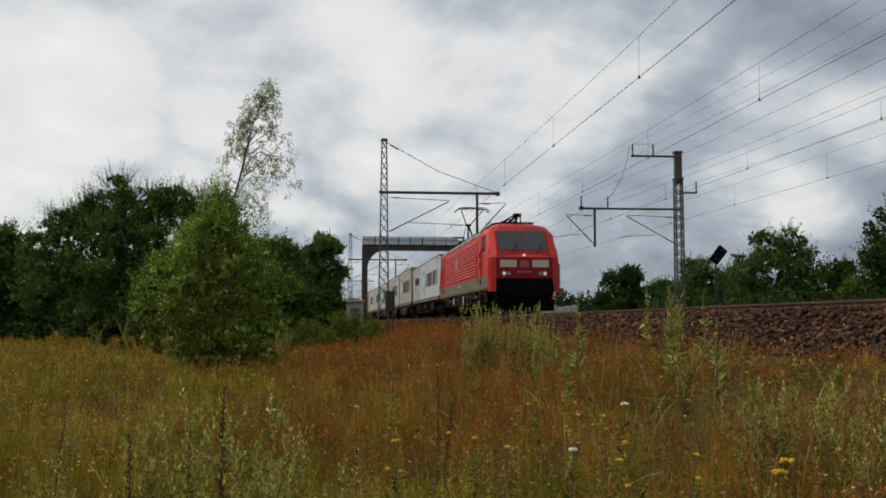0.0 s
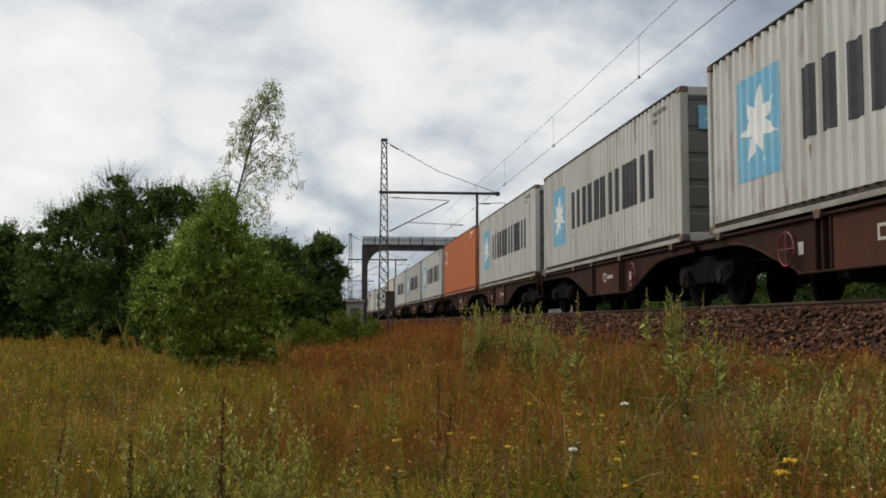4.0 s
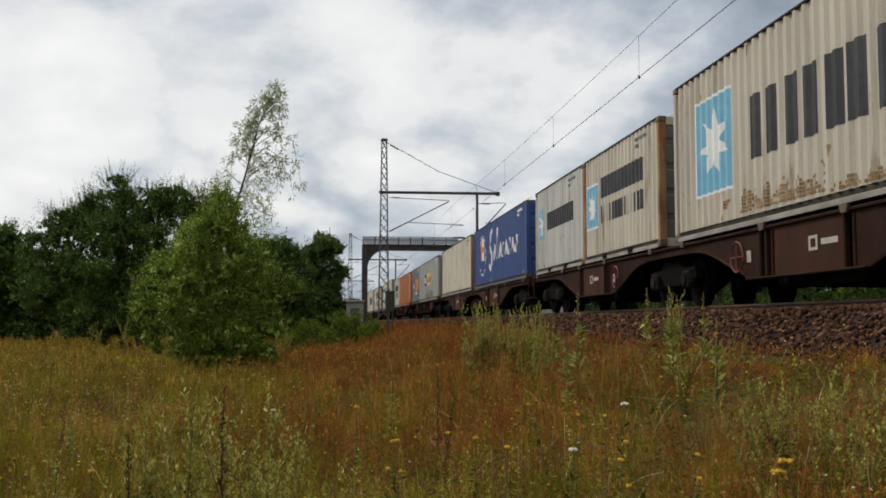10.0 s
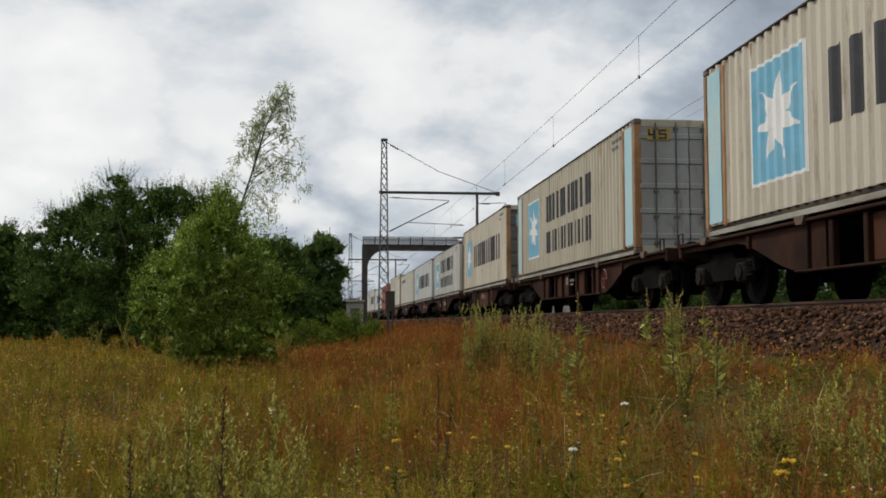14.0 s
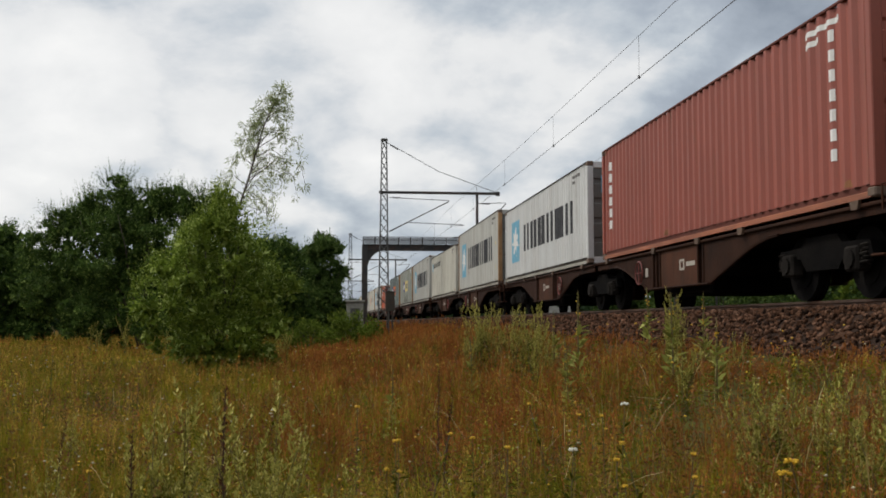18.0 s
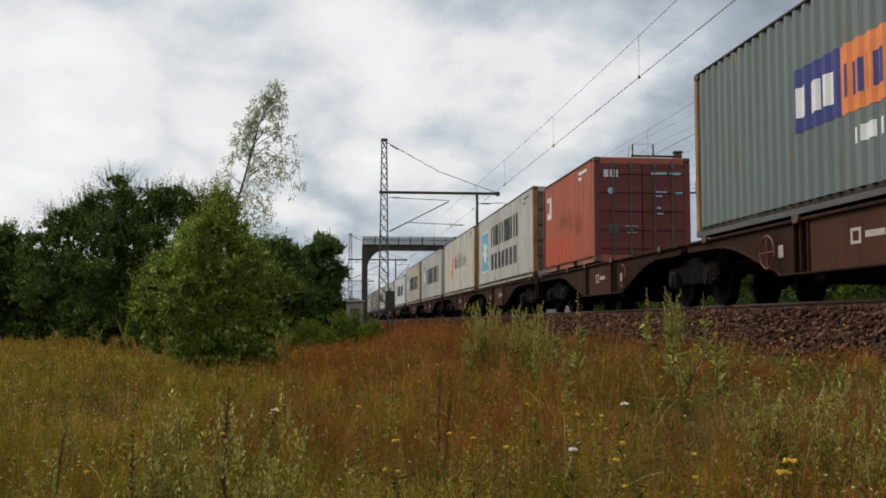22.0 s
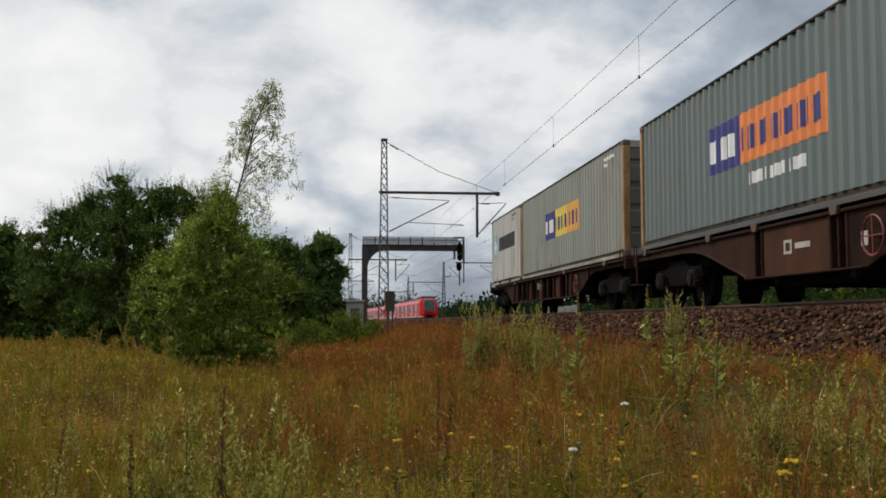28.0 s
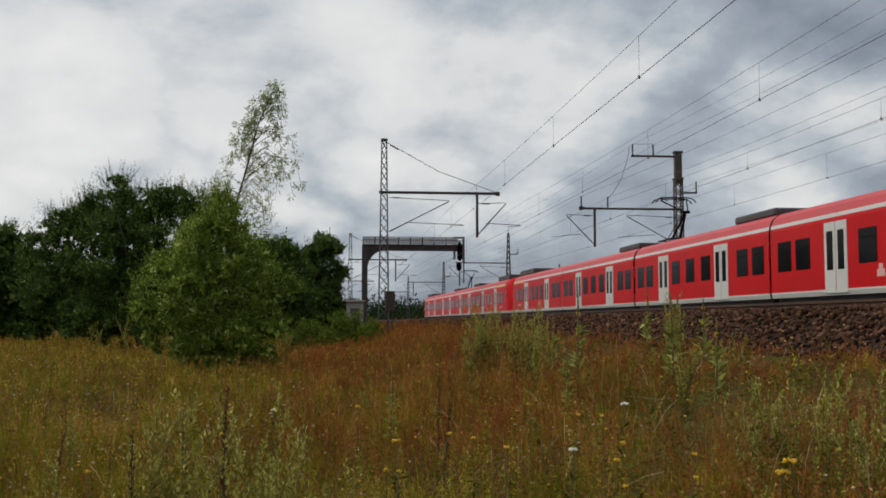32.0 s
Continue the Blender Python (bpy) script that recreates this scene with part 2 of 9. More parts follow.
def glowing(name, color, strength):
    mt, nt, N, Lk, bsdf = nodes_of(name)
    bsdf.inputs["Base Color"].default_value = (*color, 1)
    bsdf.inputs["Emission Color"].default_value = (*color, 1)
    bsdf.inputs["Emission Strength"].default_value = strength
    return mt


RUST = (0.20, 0.075, 0.025)
GRIME = (0.10, 0.085, 0.065)
M = {}
# undercarriage shade is put into this near-black colour along with its dirt
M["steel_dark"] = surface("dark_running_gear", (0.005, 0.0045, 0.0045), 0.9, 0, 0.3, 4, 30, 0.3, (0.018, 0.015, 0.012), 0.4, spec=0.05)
M["wagon_brown"] = surface("brown_wagon_paint", (0.036, 0.0165, 0.0105), 0.7, 0, 0.25, 2, 30, 0.2, (0.012, 0.008, 0.007), 0.85, 1.8, (1, 1, 0.5), 0.2, spec=0.06)
M["wagon_panel"] = surface("light_brown_wagon_panel", (0.066, 0.027, 0.0155), 0.65, 0, 0.2, 2, 30, 0.2, (0.030, 0.019, 0.013), 0.7, 1.5, (1, 1, 0.4), 0.2, spec=0.08)
M["rail"] = surface("rusty_rail_steel", (0.075, 0.042, 0.028), 0.55, 0.5, 0.25, 3, 40, 0.2, RUST, 0.4)
M["sleeper"] = surface("weathered_concrete", (0.26, 0.23, 0.2), 0.9, 0, 0.2, 3, 40, 0.4, GRIME, 0.5, rand=0.15)
M["ballast"] = surface("brown_ballast_bed", (0.032, 0.020, 0.015), 0.95, 0, 0.5, 9, 28, 0.9, (0.03, 0.02, 0.014), 0.7, 1.1, spec=0.05)
M["stone"] = surface("ballast_stone", (0.058, 0.028, 0.016), 0.9, 0, 0.3, 30, 60, 0.3, None, island=0.95, rand=0.3, spec=0.05, second=(0.090, 0.050, 0.033))
M["soil"] = surface("dry_meadow_soil", (0.060, 0.050, 0.014), 0.95, 0, 0.35, 0.5, 8, 0.8, (0.055, 0.065, 0.010), 0.8, 0.25, second=(0.085, 0.038, 0.014), spec=0.1)
M["galv"] = surface("weathered_galvanised_steel", (0.115, 0.115, 0.11), 0.6, 0.3, 0.25, 3, 40, 0.2, (0.08, 0.055, 0.04), 0.5, 2)
M["mast_green"] = surface("grey_green_painted_steel", (0.060, 0.063, 0.048), 0.7, 0.1, 0.25, 3, 40, 0.2, RUST, 0.45, 2)
M["gantry"] = surface("dark_brown_gantry_steel", (0.045, 0.04, 0.037), 0.65, 0.2, 0.2, 2, 30, 0.2, RUST, 0.3)
M["insulator"] = surface("dark_brown_porcelain", (0.035, 0.022, 0.018), 0.25, 0, 0.1, 8, 40, 0.0)
M["wire"] = surface("weathered_copper_wire", (0.075, 0.075, 0.078), 0.7, 0.2, 0.15, 3, 40, 0.0)
M["black"] = surface("black_rubber", (0.008, 0.008, 0.008), 0.85, 0, 0.2, 5, 50, 0.1, spec=0.05)
M["concrete"] = surface("pale_concrete", (0.42, 0.41, 0.37), 0.9, 0, 0.15, 2, 40, 0.3, GRIME, 0.5)
M["bark"] = surface("grey_brown_bark", (0.085, 0.068, 0.05), 0.9, 0, 0.3, 5, 30, 0.8, None, stretch=(1, 1, 0.2))

# ---- the line: near track, three more beside it, a wide curve to the far left ----
KAPPA, CURVE_END = 1.786e-4, 260.0
LANES = (7.503, 11.45, 16.06, 20.35)


def bend(s):
    """Sideways shift and heading of the line, s metres ahead."""
    if s <= 0:
        return 0.0, 0.0
    if s <= CURVE_END:
        return -KAPPA * s * s / 2, KAPPA * s
    return -KAPPA * CURVE_END ** 2 / 2 - KAPPA * CURVE_END * (s - CURVE_END), KAPPA * CURVE_END


def on_line(lane, s, z=0.0):
    dx, turn = bend(s)
    return Matrix.Translation((lane + dx, s, z)) @ Matrix.Rotation(turn, 4, "Z")


def stations(a, b, near=3.0, far=12.0):
    out, s = [], a
    while s < b:
        out.append(s)
        s += near if -20 < s < 80 else far
    return out + [b]


def sweep(geo, profile, lane, a, b, near=3.0, far=12.0, closed=True):
    """A profile of (sideways, height) pairs drawn along the line."""
    rows = []
    for s in stations(a, b, near, far):
        dx = bend(s)[0]
        rows.append([(lane + dx + w, s, z) for w, z in profile] + ([(lane + dx + profile[0][0], s, profile[0][1])] if closed else []))
    return geo.sheet(rows)


FIELD = -1.72


def ground_height(x, y):
    w = x - bend(y)[0]
    if w < 1.0:
        z = FIELD
    elif w < 4.8:
        t = (w - 1.0) / 3.8
        z = FIELD + (FIELD * -1 - 0.62) * (t * t * (3 - 2 * t) * 0.5 + t * 0.5)
    elif w < 25:
        z = -0.62
    elif w < 28:
        z = -0.62 - (w - 25) * 0.12
    else:
        z = -0.98
    if w < 4.5:
        z += 0.09 * noise.noise((x * 0.3, y * 0.3, 0)) + 0.14 * noise.noise((x * 0.06, y * 0.06, 5)) * min(1, max(0, (1.5 - w) / 4))
    return z


def build_ground():
    xs = [-3000, -1200, -500, -250, -150, -110] + list(range(-85, -30, 5)) + list(range(-30, -6, 2)) + [-6 + 0.5 * i for i in range(24)]
    xs += [6.0, 8.0, 12, 16, 20, 24, 26, 28, 32, 40, 60, 100, 200, 500, 1200, 3000]
    ys = [-3000, -1200, -500, -200, -80, -30, -12, -6, -3] + [i for i in range(0, 40)] + list(range(40, 100, 2)) + list(range(100, 260, 8))
    ys += [275, 300, 340, 400, 500, 700, 1000, 1500, 2300, 3400]
    g = Geo()
    g.sheet([[(x + (bend(y)[0] if -40 < x < 80 else 0), y, ground_height(x + (bend(y)[0] if -40 < x < 80 else 0), y)) for x in xs] for y in ys])
    ob = part("ground", g, M["soil"], smooth=True)
    tagged(ob, "dry meadow soil rising to the railway embankment", "ground", kind="structure")
    # ballast of the two double tracks
    b = Geo()
    prof = [(4.72, -0.66), (5.45, -0.19), (5.7, -0.15), (6.2, -0.19), (13.4, -0.19), (13.75, -0.42), (14.0, -0.42), (14.4, -0.19), (22.6, -0.19), (23.4, -0.7)]
    sweep(b, prof, 0, -720, 820, closed=False)
    ob = part("ballast_bed", b, M["ballast"])
    tagged(ob, "brown stone ballast bed under four tracks", "ballast", kind="structure")


def build_tracks():
    rail = [(-0.075, -0.172), (0.075, -0.172), (0.07, -0.155), (0.012, -0.135), (0.010, -0.05), (0.036, -0.035), (0.034, 0.0), (-0.034, 0.0),
            (-0.036, -0.035), (-0.010, -0.05), (-0.012, -0.135), (-0.07, -0.155)]
    sl = Geo().prism([(-1.3, -0.40), (1.3, -0.40), (1.3, -0.215), (1.2, -0.185), (0.45, -0.185), (0.35, -0.225), (-0.35, -0.225), (-0.45, -0.185), (-1.2, -0.185), (-1.3, -0.215)], "y", -0.13, 0.13).mesh("sleeper")
    for i, lane in enumerate(LANES):
        tr = thing("track", "steel rails on concrete sleepers in brown ballast", "railway track", "railway tracks", "structure")
        for side in (-0.7535, 0.7535):
            part("rail", sweep(Geo(), rail, lane + side, -720, 820), M["rail"], tr, "rust-brown rail with a worn head")
        for k in range(110 if i == 0 else 60):
            put("sleeper", sl, M["sleeper"], tr, at=on_line(lane, 0.3 + 0.63 * k + 8 * (i > 0)))


build_ground()
build_tracks()

# ---- freight train: paint and steel ----


def container_paint(name, col, rust=0.45, dirt=(0.25, 0.205, 0.145)):
    return surface(name, col, 0.55, 0, 0.10, 0.9, 45, 0.06, dirt, rust, 0.7, (1, 2.2, 0.3), 0.07, streak=1.3 * rust)


PAINT = {
    "grey": container_paint("pale_grey_container_paint", (0.515, 0.512, 0.475), 0.5),
    "white": container_paint("bright_white_grey_container_paint", (0.60, 0.605, 0.595), 0.2),
    "beige": container_paint("beige_container_paint", (0.47, 0.425, 0.325), 0.4),
    "cream": container_paint("cream_white_container_paint", (0.63, 0.59, 0.475), 0.45),
    "ivory": container_paint("stained_off_white_container_paint", (0.60, 0.58, 0.50), 0.4),
    "sand": container_paint("sandy_grey_container_paint", (0.54, 0.49, 0.395), 0.5),
    "olive": container_paint("grey_olive_container_paint", (0.29, 0.305, 0.265), 0.5, (0.21, 0.185, 0.13)),
    "slate": container_paint("dark_slate_green_container_paint", (0.13, 0.165, 0.16), 0.3, (0.2, 0.18, 0.14)),
    "steel": container_paint("mid_grey_container_paint", (0.335, 0.345, 0.325), 0.55, (0.22, 0.205, 0.17)),
    "orange": container_paint("faded_orange_container_paint", (0.50, 0.140, 0.040), 0.5, (0.35, 0.11, 0.05)),
    "rust": container_paint("orange_brown_container_paint", (0.41, 0.125, 0.029), 0.5, (0.24, 0.078, 0.026)),
    "red": container_paint("brown_red_container_paint", (0.30, 0.075, 0.05), 0.3, (0.17, 0.05, 0.035)),
    "coral": container_paint("faded_coral_red_container_paint", (0.43, 0.105, 0.053), 0.4, (0.30, 0.09, 0.06)),
    "navy": container_paint("navy_blue_container_paint", (0.028, 0.065, 0.21), 0.25, (0.05, 0.06, 0.10)),
}
# red for doors and posts, with the shade of the leading end in it
PAINT["shaded_red"] = container_paint("red_door_paint_with_shade", (0.16, 0.032, 0.026), 0.4, (0.09, 0.03, 0.025))
# end wall grey, darkened by the shade on the leading end
PAINT["shaded_end"] = surface("grey_end_paint_with_shade", (0.125, 0.125, 0.115), 0.6, 0, 0.12, 1, 40, 0.1, (0.12, 0.10, 0.08), 0.4)
PAINT["rusty"] = surface("rust_streaked_post", (0.34, 0.20, 0.095), 0.8, 0, 0.3, 2, 30, 0.3, (0.28, 0.095, 0.020), 0.95, 2.2, (1, 1, 0.5), streak=0.9)
PAINT["sill_grey"] = surface("grimy_grey_sill", (0.29, 0.275, 0.235), 0.75, 0, 0.25, 2, 40, 0.1, (0.10, 0.075, 0.05), 0.7, 1.6, (1, 0.5, 1))
PAINT["sill_red"] = surface("grimy_red_brown_sill", (0.30, 0.10, 0.05), 0.75, 0, 0.25, 2, 40, 0.1, (0.10, 0.05, 0.035), 0.6, 1.6, (1, 0.5, 1))
PAINT["sill_dark"] = surface("grimy_dark_sill", (0.08, 0.085, 0.085), 0.75, 0, 0.25, 2, 40, 0.1, (0.10, 0.075, 0.05), 0.6, 1.6, (1, 0.5, 1))
# both rail colours hold grime and the shade of recess and overhang
PAINT["rail_grime_shade"] = surface("grimy_shaded_rail", (0.040, 0.034, 0.028), 0.85, 0, 0.3, 2, 40, 0.1, (0.13, 0.10, 0.07), 0.6, 2.2, (1, 0.4, 1), spec=0.15)
PAINT["rail_red"] = surface("grimy_shaded_red_rail", (0.13, 0.042, 0.030), 0.8, 0, 0.25, 2, 40, 0.1, (0.06, 0.03, 0.025), 0.6, 2.2, (1, 0.4, 1), spec=0.2)
PAINT["casting"] = surface("worn_corner_casting_steel", (0.14, 0.10, 0.075), 0.7, 0.2, 0.3, 4, 40, 0.3, RUST, 0.6)
MARK = {
    "dark": surface("charcoal_marking_paint", (0.022, 0.022, 0.028), 0.6, 0, 0.2, 3, 50, 0.05, (0.10, 0.10, 0.09), 0.3, 2),
    "blue": surface("sky_blue_marking_paint", (0.17, 0.44, 0.60), 0.55, 0, 0.1, 3, 50, 0.05, (0.4, 0.45, 0.45), 0.25, 2),
    "white": surface("white_marking_paint", (0.80, 0.80, 0.78), 0.55, 0, 0.05, 3, 50, 0.05, (0.4, 0.38, 0.33), 0.2, 2),
    "orange": surface("orange_marking_paint", (0.80, 0.24, 0.06), 0.55, 0, 0.1, 3, 50, 0.05),
    "plate": surface("dull_yellow_plate", (0.42, 0.28, 0.05), 0.6, 0, 0.15, 3, 50, 0.05, (0.15, 0.11, 0.05), 0.5, 3),
    "yellow": surface("yellow_marking_paint", (0.80, 0.60, 0.10), 0.55, 0, 0.1, 3, 50, 0.05),
    "navy": surface("navy_marking_paint", (0.035, 0.04, 0.20), 0.55, 0, 0.1, 3, 50, 0.05),
    "pale_blue": surface("worn_pale_blue_panel_paint", (0.36, 0.56, 0.62), 0.6, 0, 0.15, 2, 50, 0.05, (0.45, 0.40, 0.30), 0.5, 2, (1, 1, 0.4)),
    "stain_light": surface("brown_rust_stain", (0.34, 0.245, 0.15), 0.8, 0, 0.35, 3, 50, 0.05, (0.20, 0.105, 0.045), 0.8, 2, island=0.35),
    "stain_dark": surface("dark_rust_stain", (0.22, 0.095, 0.04), 0.8, 0, 0.35, 3, 50, 0.05, (0.12, 0.05, 0.025), 0.8, 2, island=0.35),
    "amber": surface("amber_marking_paint", (0.82, 0.40, 0.07), 0.55, 0, 0.1, 3, 50, 0.05, (0.5, 0.3, 0.1), 0.3, 2),
    "pale_yellow": surface("faded_yellow_marking_paint", (0.72, 0.58, 0.22), 0.55, 0, 0.1, 3, 50, 0.05, (0.45, 0.38, 0.2), 0.4, 2),
    "bright_rust": surface("orange_rust_patch", (0.30, 0.115, 0.028), 0.85, 0, 0.4, 3, 50, 0.2, (0.20, 0.075, 0.025), 0.9, 3, island=0.3),
    "brown_rust": surface("ochre_brown_rust_wash", (0.27, 0.165, 0.070), 0.8, 0, 0.35, 3, 50, 0.1, (0.38, 0.31, 0.20), 0.8, 3, (1, 1, 0.3), island=0.3),
    "soot_shade": surface("dark_greasy_grime", (0.155, 0.155, 0.125), 0.7, 0, 0.25, 2, 50, 0.05, (0.26, 0.27, 0.235), 0.9, 2.5, (1, 1, 0.25)),
    "deep_coral": surface("less_faded_coral_paint", (0.50, 0.085, 0.028), 0.55, 0, 0.1, 2, 50, 0.05, (0.36, 0.08, 0.04), 0.4, 1.5),
    "smudge": surface("brown_scrape_marks", (0.33, 0.085, 0.05), 0.7, 0, 0.2, 4, 50, 0.05, (0.42, 0.11, 0.06), 0.9, 5),
    "faded": surface("faded_dark_marking_paint", (0.16, 0.155, 0.145), 0.6, 0, 0.2, 3, 50, 0.05),
}
WAVE, DEEP, HALF = 0.278, 0.044, 1.219


def ripple(a):
    p = (a / WAVE) % 1.0
    if p < 0.27:
        return 0.0
    if p < 0.5:
        return DEEP * (p - 0.27) / 0.23
    if p < 0.77:
        return DEEP
    return DEEP * (1 - (p - 0.77) / 0.23)


def ripple_cuts(a0, a1, step=None):
    cuts = {a0, a1}
    k = int(a0 / WAVE) - 1
    while k * WAVE < a1 + WAVE:
        for p in (0, 0.27, 0.5, 0.77):
            a = (k + p) * WAVE
            if a0 < a < a1:
                cuts.add(a)
        k += 1
    if step:
        n = max(1, int((a1 - a0) / step))
        cuts |= {a0 + (a1 - a0) * i / n for i in range(n + 1)}
    c = sorted(cuts)
    return [x for i, x in enumerate(c) if i == 0 or x - c[i - 1] > 1e-4]


def painted_on(L, polys, lift=0.004, step=0.04):
    """Paint shapes that follow the corrugated side; polygons of (metres from the rear end, height)."""
    g = Geo()
    for poly in polys:
        a0, a1 = min(p[0] for p in poly), max(p[0] for p in poly)
        flat = len(poly) == 4 and len({round(p[0], 4) for p in poly}) == 2
        cuts = ripple_cuts(a0, a1, None if flat else step)
        for c0, c1 in zip(cuts, cuts[1:]):
            def spans(mid):
                hits = []
                for (p, q) in zip(poly, poly[1:] + poly[:1]):
                    if (p[0] <= mid) != (q[0] <= mid):
                        hits.append(p[1] + (q[1] - p[1]) * (mid - p[0]) / (q[0] - p[0]))
                hits.sort()
                return hits
            e = (c1 - c0) * 1e-3
            s0, s1 = spans(c0 + e), spans(c1 - e)
            if len(s0) != len(s1):
                s0 = s1 = spans((c0 + c1) / 2)
            x0, x1 = -HALF + 0.012 + ripple(c0) - lift, -HALF + 0.012 + ripple(c1) - lift
            for k in range(0, len(s0) - 1, 2):
                g.add([(x0, L / 2 - c0, s0[k]), (x1, L / 2 - c1, s1[k]), (x1, L / 2 - c1, s1[k + 1]), (x0, L / 2 - c0, s0[k + 1])], [(0, 1, 2, 3)])
    return g


def rect(a0, a1, z0, z1):
    return [(a0, z0), (a1, z0), (a1, z1), (a0, z1)]


def star(ca, cz, r, ra=None, n=7, inner=0.42, turn=0.0):
    ra = ra or r
    return [(ca + ra * (1 if i % 2 == 0 else inner) * math.sin(turn + math.pi * i / n), cz + r * (1 if i % 2 == 0 else inner) * math.cos(turn + math.pi * i / n))
            for i in range(2 * n)]


def ring(ca, cz, ra, rz, w, n=40):
    """Thin oval outline as small quads."""
    out = []
    for i in range(n):
        t0, t1 = 2 * math.pi * i / n, 2 * math.pi * (i + 1) / n
        out.append([(ca + ra * math.sin(t0), cz + rz * math.cos(t0)), (ca + ra * math.sin(t1), cz + rz * math.cos(t1)),
                    (ca + (ra - w) * math.sin(t1), cz + (rz - w) * math.cos(t1)), (ca + (ra - w) * math.sin(t0), cz + (rz - w) * math.cos(t0))])
    return out


def bars(a0, a1, z0, z1, n, fat=0.36):
    """A word as plain blocks: per place two uprights with a narrow gap."""
    out = []
    w = (a1 - a0) / n
    for i in range(n):
        b = a0 + i * w
        s = fat * w
        out.append([rect(b + 0.04 * w, b + 0.04 * w + s, z0, z1), rect(b + 0.50 * w, b + 0.50 * w + s, z0, z1)])
    return out


def solid_bars(a0, a1, z0, z1, n, gap=0.25):
    w = (a1 - a0) / n
    return [[rect(a0 + i * w, a0 + (i + 1 - gap) * w, z0, z1)] for i in range(n)]


def decoration(kind, L, H):
    """Rows of (part name, colour, polygons)."""
    d = []

    def panel(a0, a1, z0, z1, outlined=False):
        if outlined:
            d.append(("panel_outline", "white", [rect(a0 - 0.05, a1 + 0.05, z0 * H - 0.05, z1 * H + 0.05)], 0.003))
        d.append(("blue_panel", "blue", [rect(a0, a1, z0 * H, z1 * H)], 0.005))
        d.append(("star", "white", [star((a0 + a1) / 2, (z0 + z1) / 2 * H, (z1 - z0) * H * 0.40, (a1 - a0) * 0.44, turn=0.1)], 0.008))

    def word(a0, a1, z0, z1, n, col="dark", fat=0.34):
        for polys in bars(a0, a1, z0 * H, z1 * H, n, fat):
            d.append(("lettering_block", col, polys, 0.005))

    if kind == "star40":
        panel(1.22, 2.80, 0.24, 0.795), word(3.4, 10.75, 0.35, 0.69, 6)
    elif kind == "star40_outlined":
        panel(1.18, 2.74, 0.25, 0.80, True), word(3.4, 10.75, 0.35, 0.69, 6)
    elif kind == "double40":
        panel(1.05, 2.75, 0.23, 0.775, True), word(3.5, 9.5, 0.53, 0.81, 6), word(3.5, 9.4, 0.21, 0.43, 7, "dark", 0.28)
    elif kind == "double45":
        panel(1.9, 3.6, 0.22, 0.82, True), word(4.6, 10.2, 0.53, 0.80, 6), word(4.6, 10.2, 0.21, 0.43, 7, "dark", 0.28)
    elif kind == "star45":
        panel(2.0, 3.7, 0.22, 0.82, True), word(4.3, 11.4, 0.38, 0.72, 6)
    elif kind == "line40":
        panel(0.42, 0.95, 0.66, 0.83), word(1.15, 5.0, 0.72, 0.83, 10, "dark", 0.30)
    elif kind == "star20":
        panel(0.45, 1.2, 0.40, 0.76), word(1.65, 5.0, 0.49, 0.69, 6)
    elif kind == "double20":
        panel(0.35, 1.3, 0.33, 0.72, True), word(1.6, 5.0, 0.57, 0.76, 6), word(1.6, 5.0, 0.34, 0.50, 7, "dark", 0.28)
    elif kind in ("square40_orange", "square40_yellow", "square40_faded", "square20_orange"):
        o = (3.80, 5.13, 8.03) if "40" in kind else (1.26, 2.45, 4.9)
        z0, z1 = ((0.385, 0.69) if "40" in kind else (0.36, 0.67))
        col = {"orange": "orange", "yellow": "yellow", "faded": "pale_yellow"}[kind.split("_")[1]]
        d.append(("navy_panel", "navy", [rect(o[0], o[1], z0 * H, z1 * H)], 0.005))
        for polys in solid_bars(o[0] + 0.14, o[1] - 0.05, (z0 + 0.07) * H, (z1 - 0.09) * H, 3, 0.3):
            d.append(("lettering_block", "white", polys, 0.008))
        if kind == "square40_yellow":
            half = o[1] + 0.51 * (o[2] - o[1])
            d.append(("yellow_panel", "yellow", [rect(o[1], half, z0 * H, z1 * H)], 0.005))
            d.append(("amber_panel", "amber", [rect(half, o[2], z0 * H, z1 * H)], 0.005))
        else:
            d.append((col + "_panel", col, [rect(o[1], o[2], z0 * H, z1 * H)], 0.005))
        for k, polys in enumerate(bars(o[1] + 0.12, o[2] - 0.08, (z0 + 0.07) * H, (z1 - 0.09) * H, 8, 0.26)):
            if kind == "square40_orange" or "20" in kind or k != 4:
                d.append(("lettering_block", "navy" if kind != "square40_faded" else "faded", polys, 0.008))
        if col == "orange":
            for polys in solid_bars(o[1] + 0.3, o[2] - 0.6, 0.245 * H, 0.315 * H, 10, 0.35):
                d.append(("lettering_block", "white", polys, 0.005))
    elif kind == "flag40":
        d.append(("white_oval", "white", ring(2.35, 0.52 * H, 0.85, 0.86, 0.06), 0.005))
        d.append(("flag_pole", "white", [[(1.78, 0.25 * H), (1.86, 0.25 * H), (1.98, 0.78 * H), (1.88, 0.78 * H)]], 0.005))
        d.append(("flag_field", "white", [rect(2.0, 2.85, 0.44 * H, 0.80 * H)], 0.005))
        d.append(("flag_cross", "orange", [rect(2.0, 2.28, 0.44 * H, 0.80 * H), rect(2.28, 2.85, 0.57 * H, 0.67 * H)], 0.008))
        hand = [[(4.1, 0.30), (4.5, 0.22), (5.0, 0.36), (4.95, 0.5), (4.5, 0.62), (4.6, 0.78), (5.0, 0.84), (4.9, 0.9), (4.35, 0.82), (4.25, 0.6), (4.75, 0.44), (4.6, 0.32), (4.2, 0.36)]]
        x = 5.25
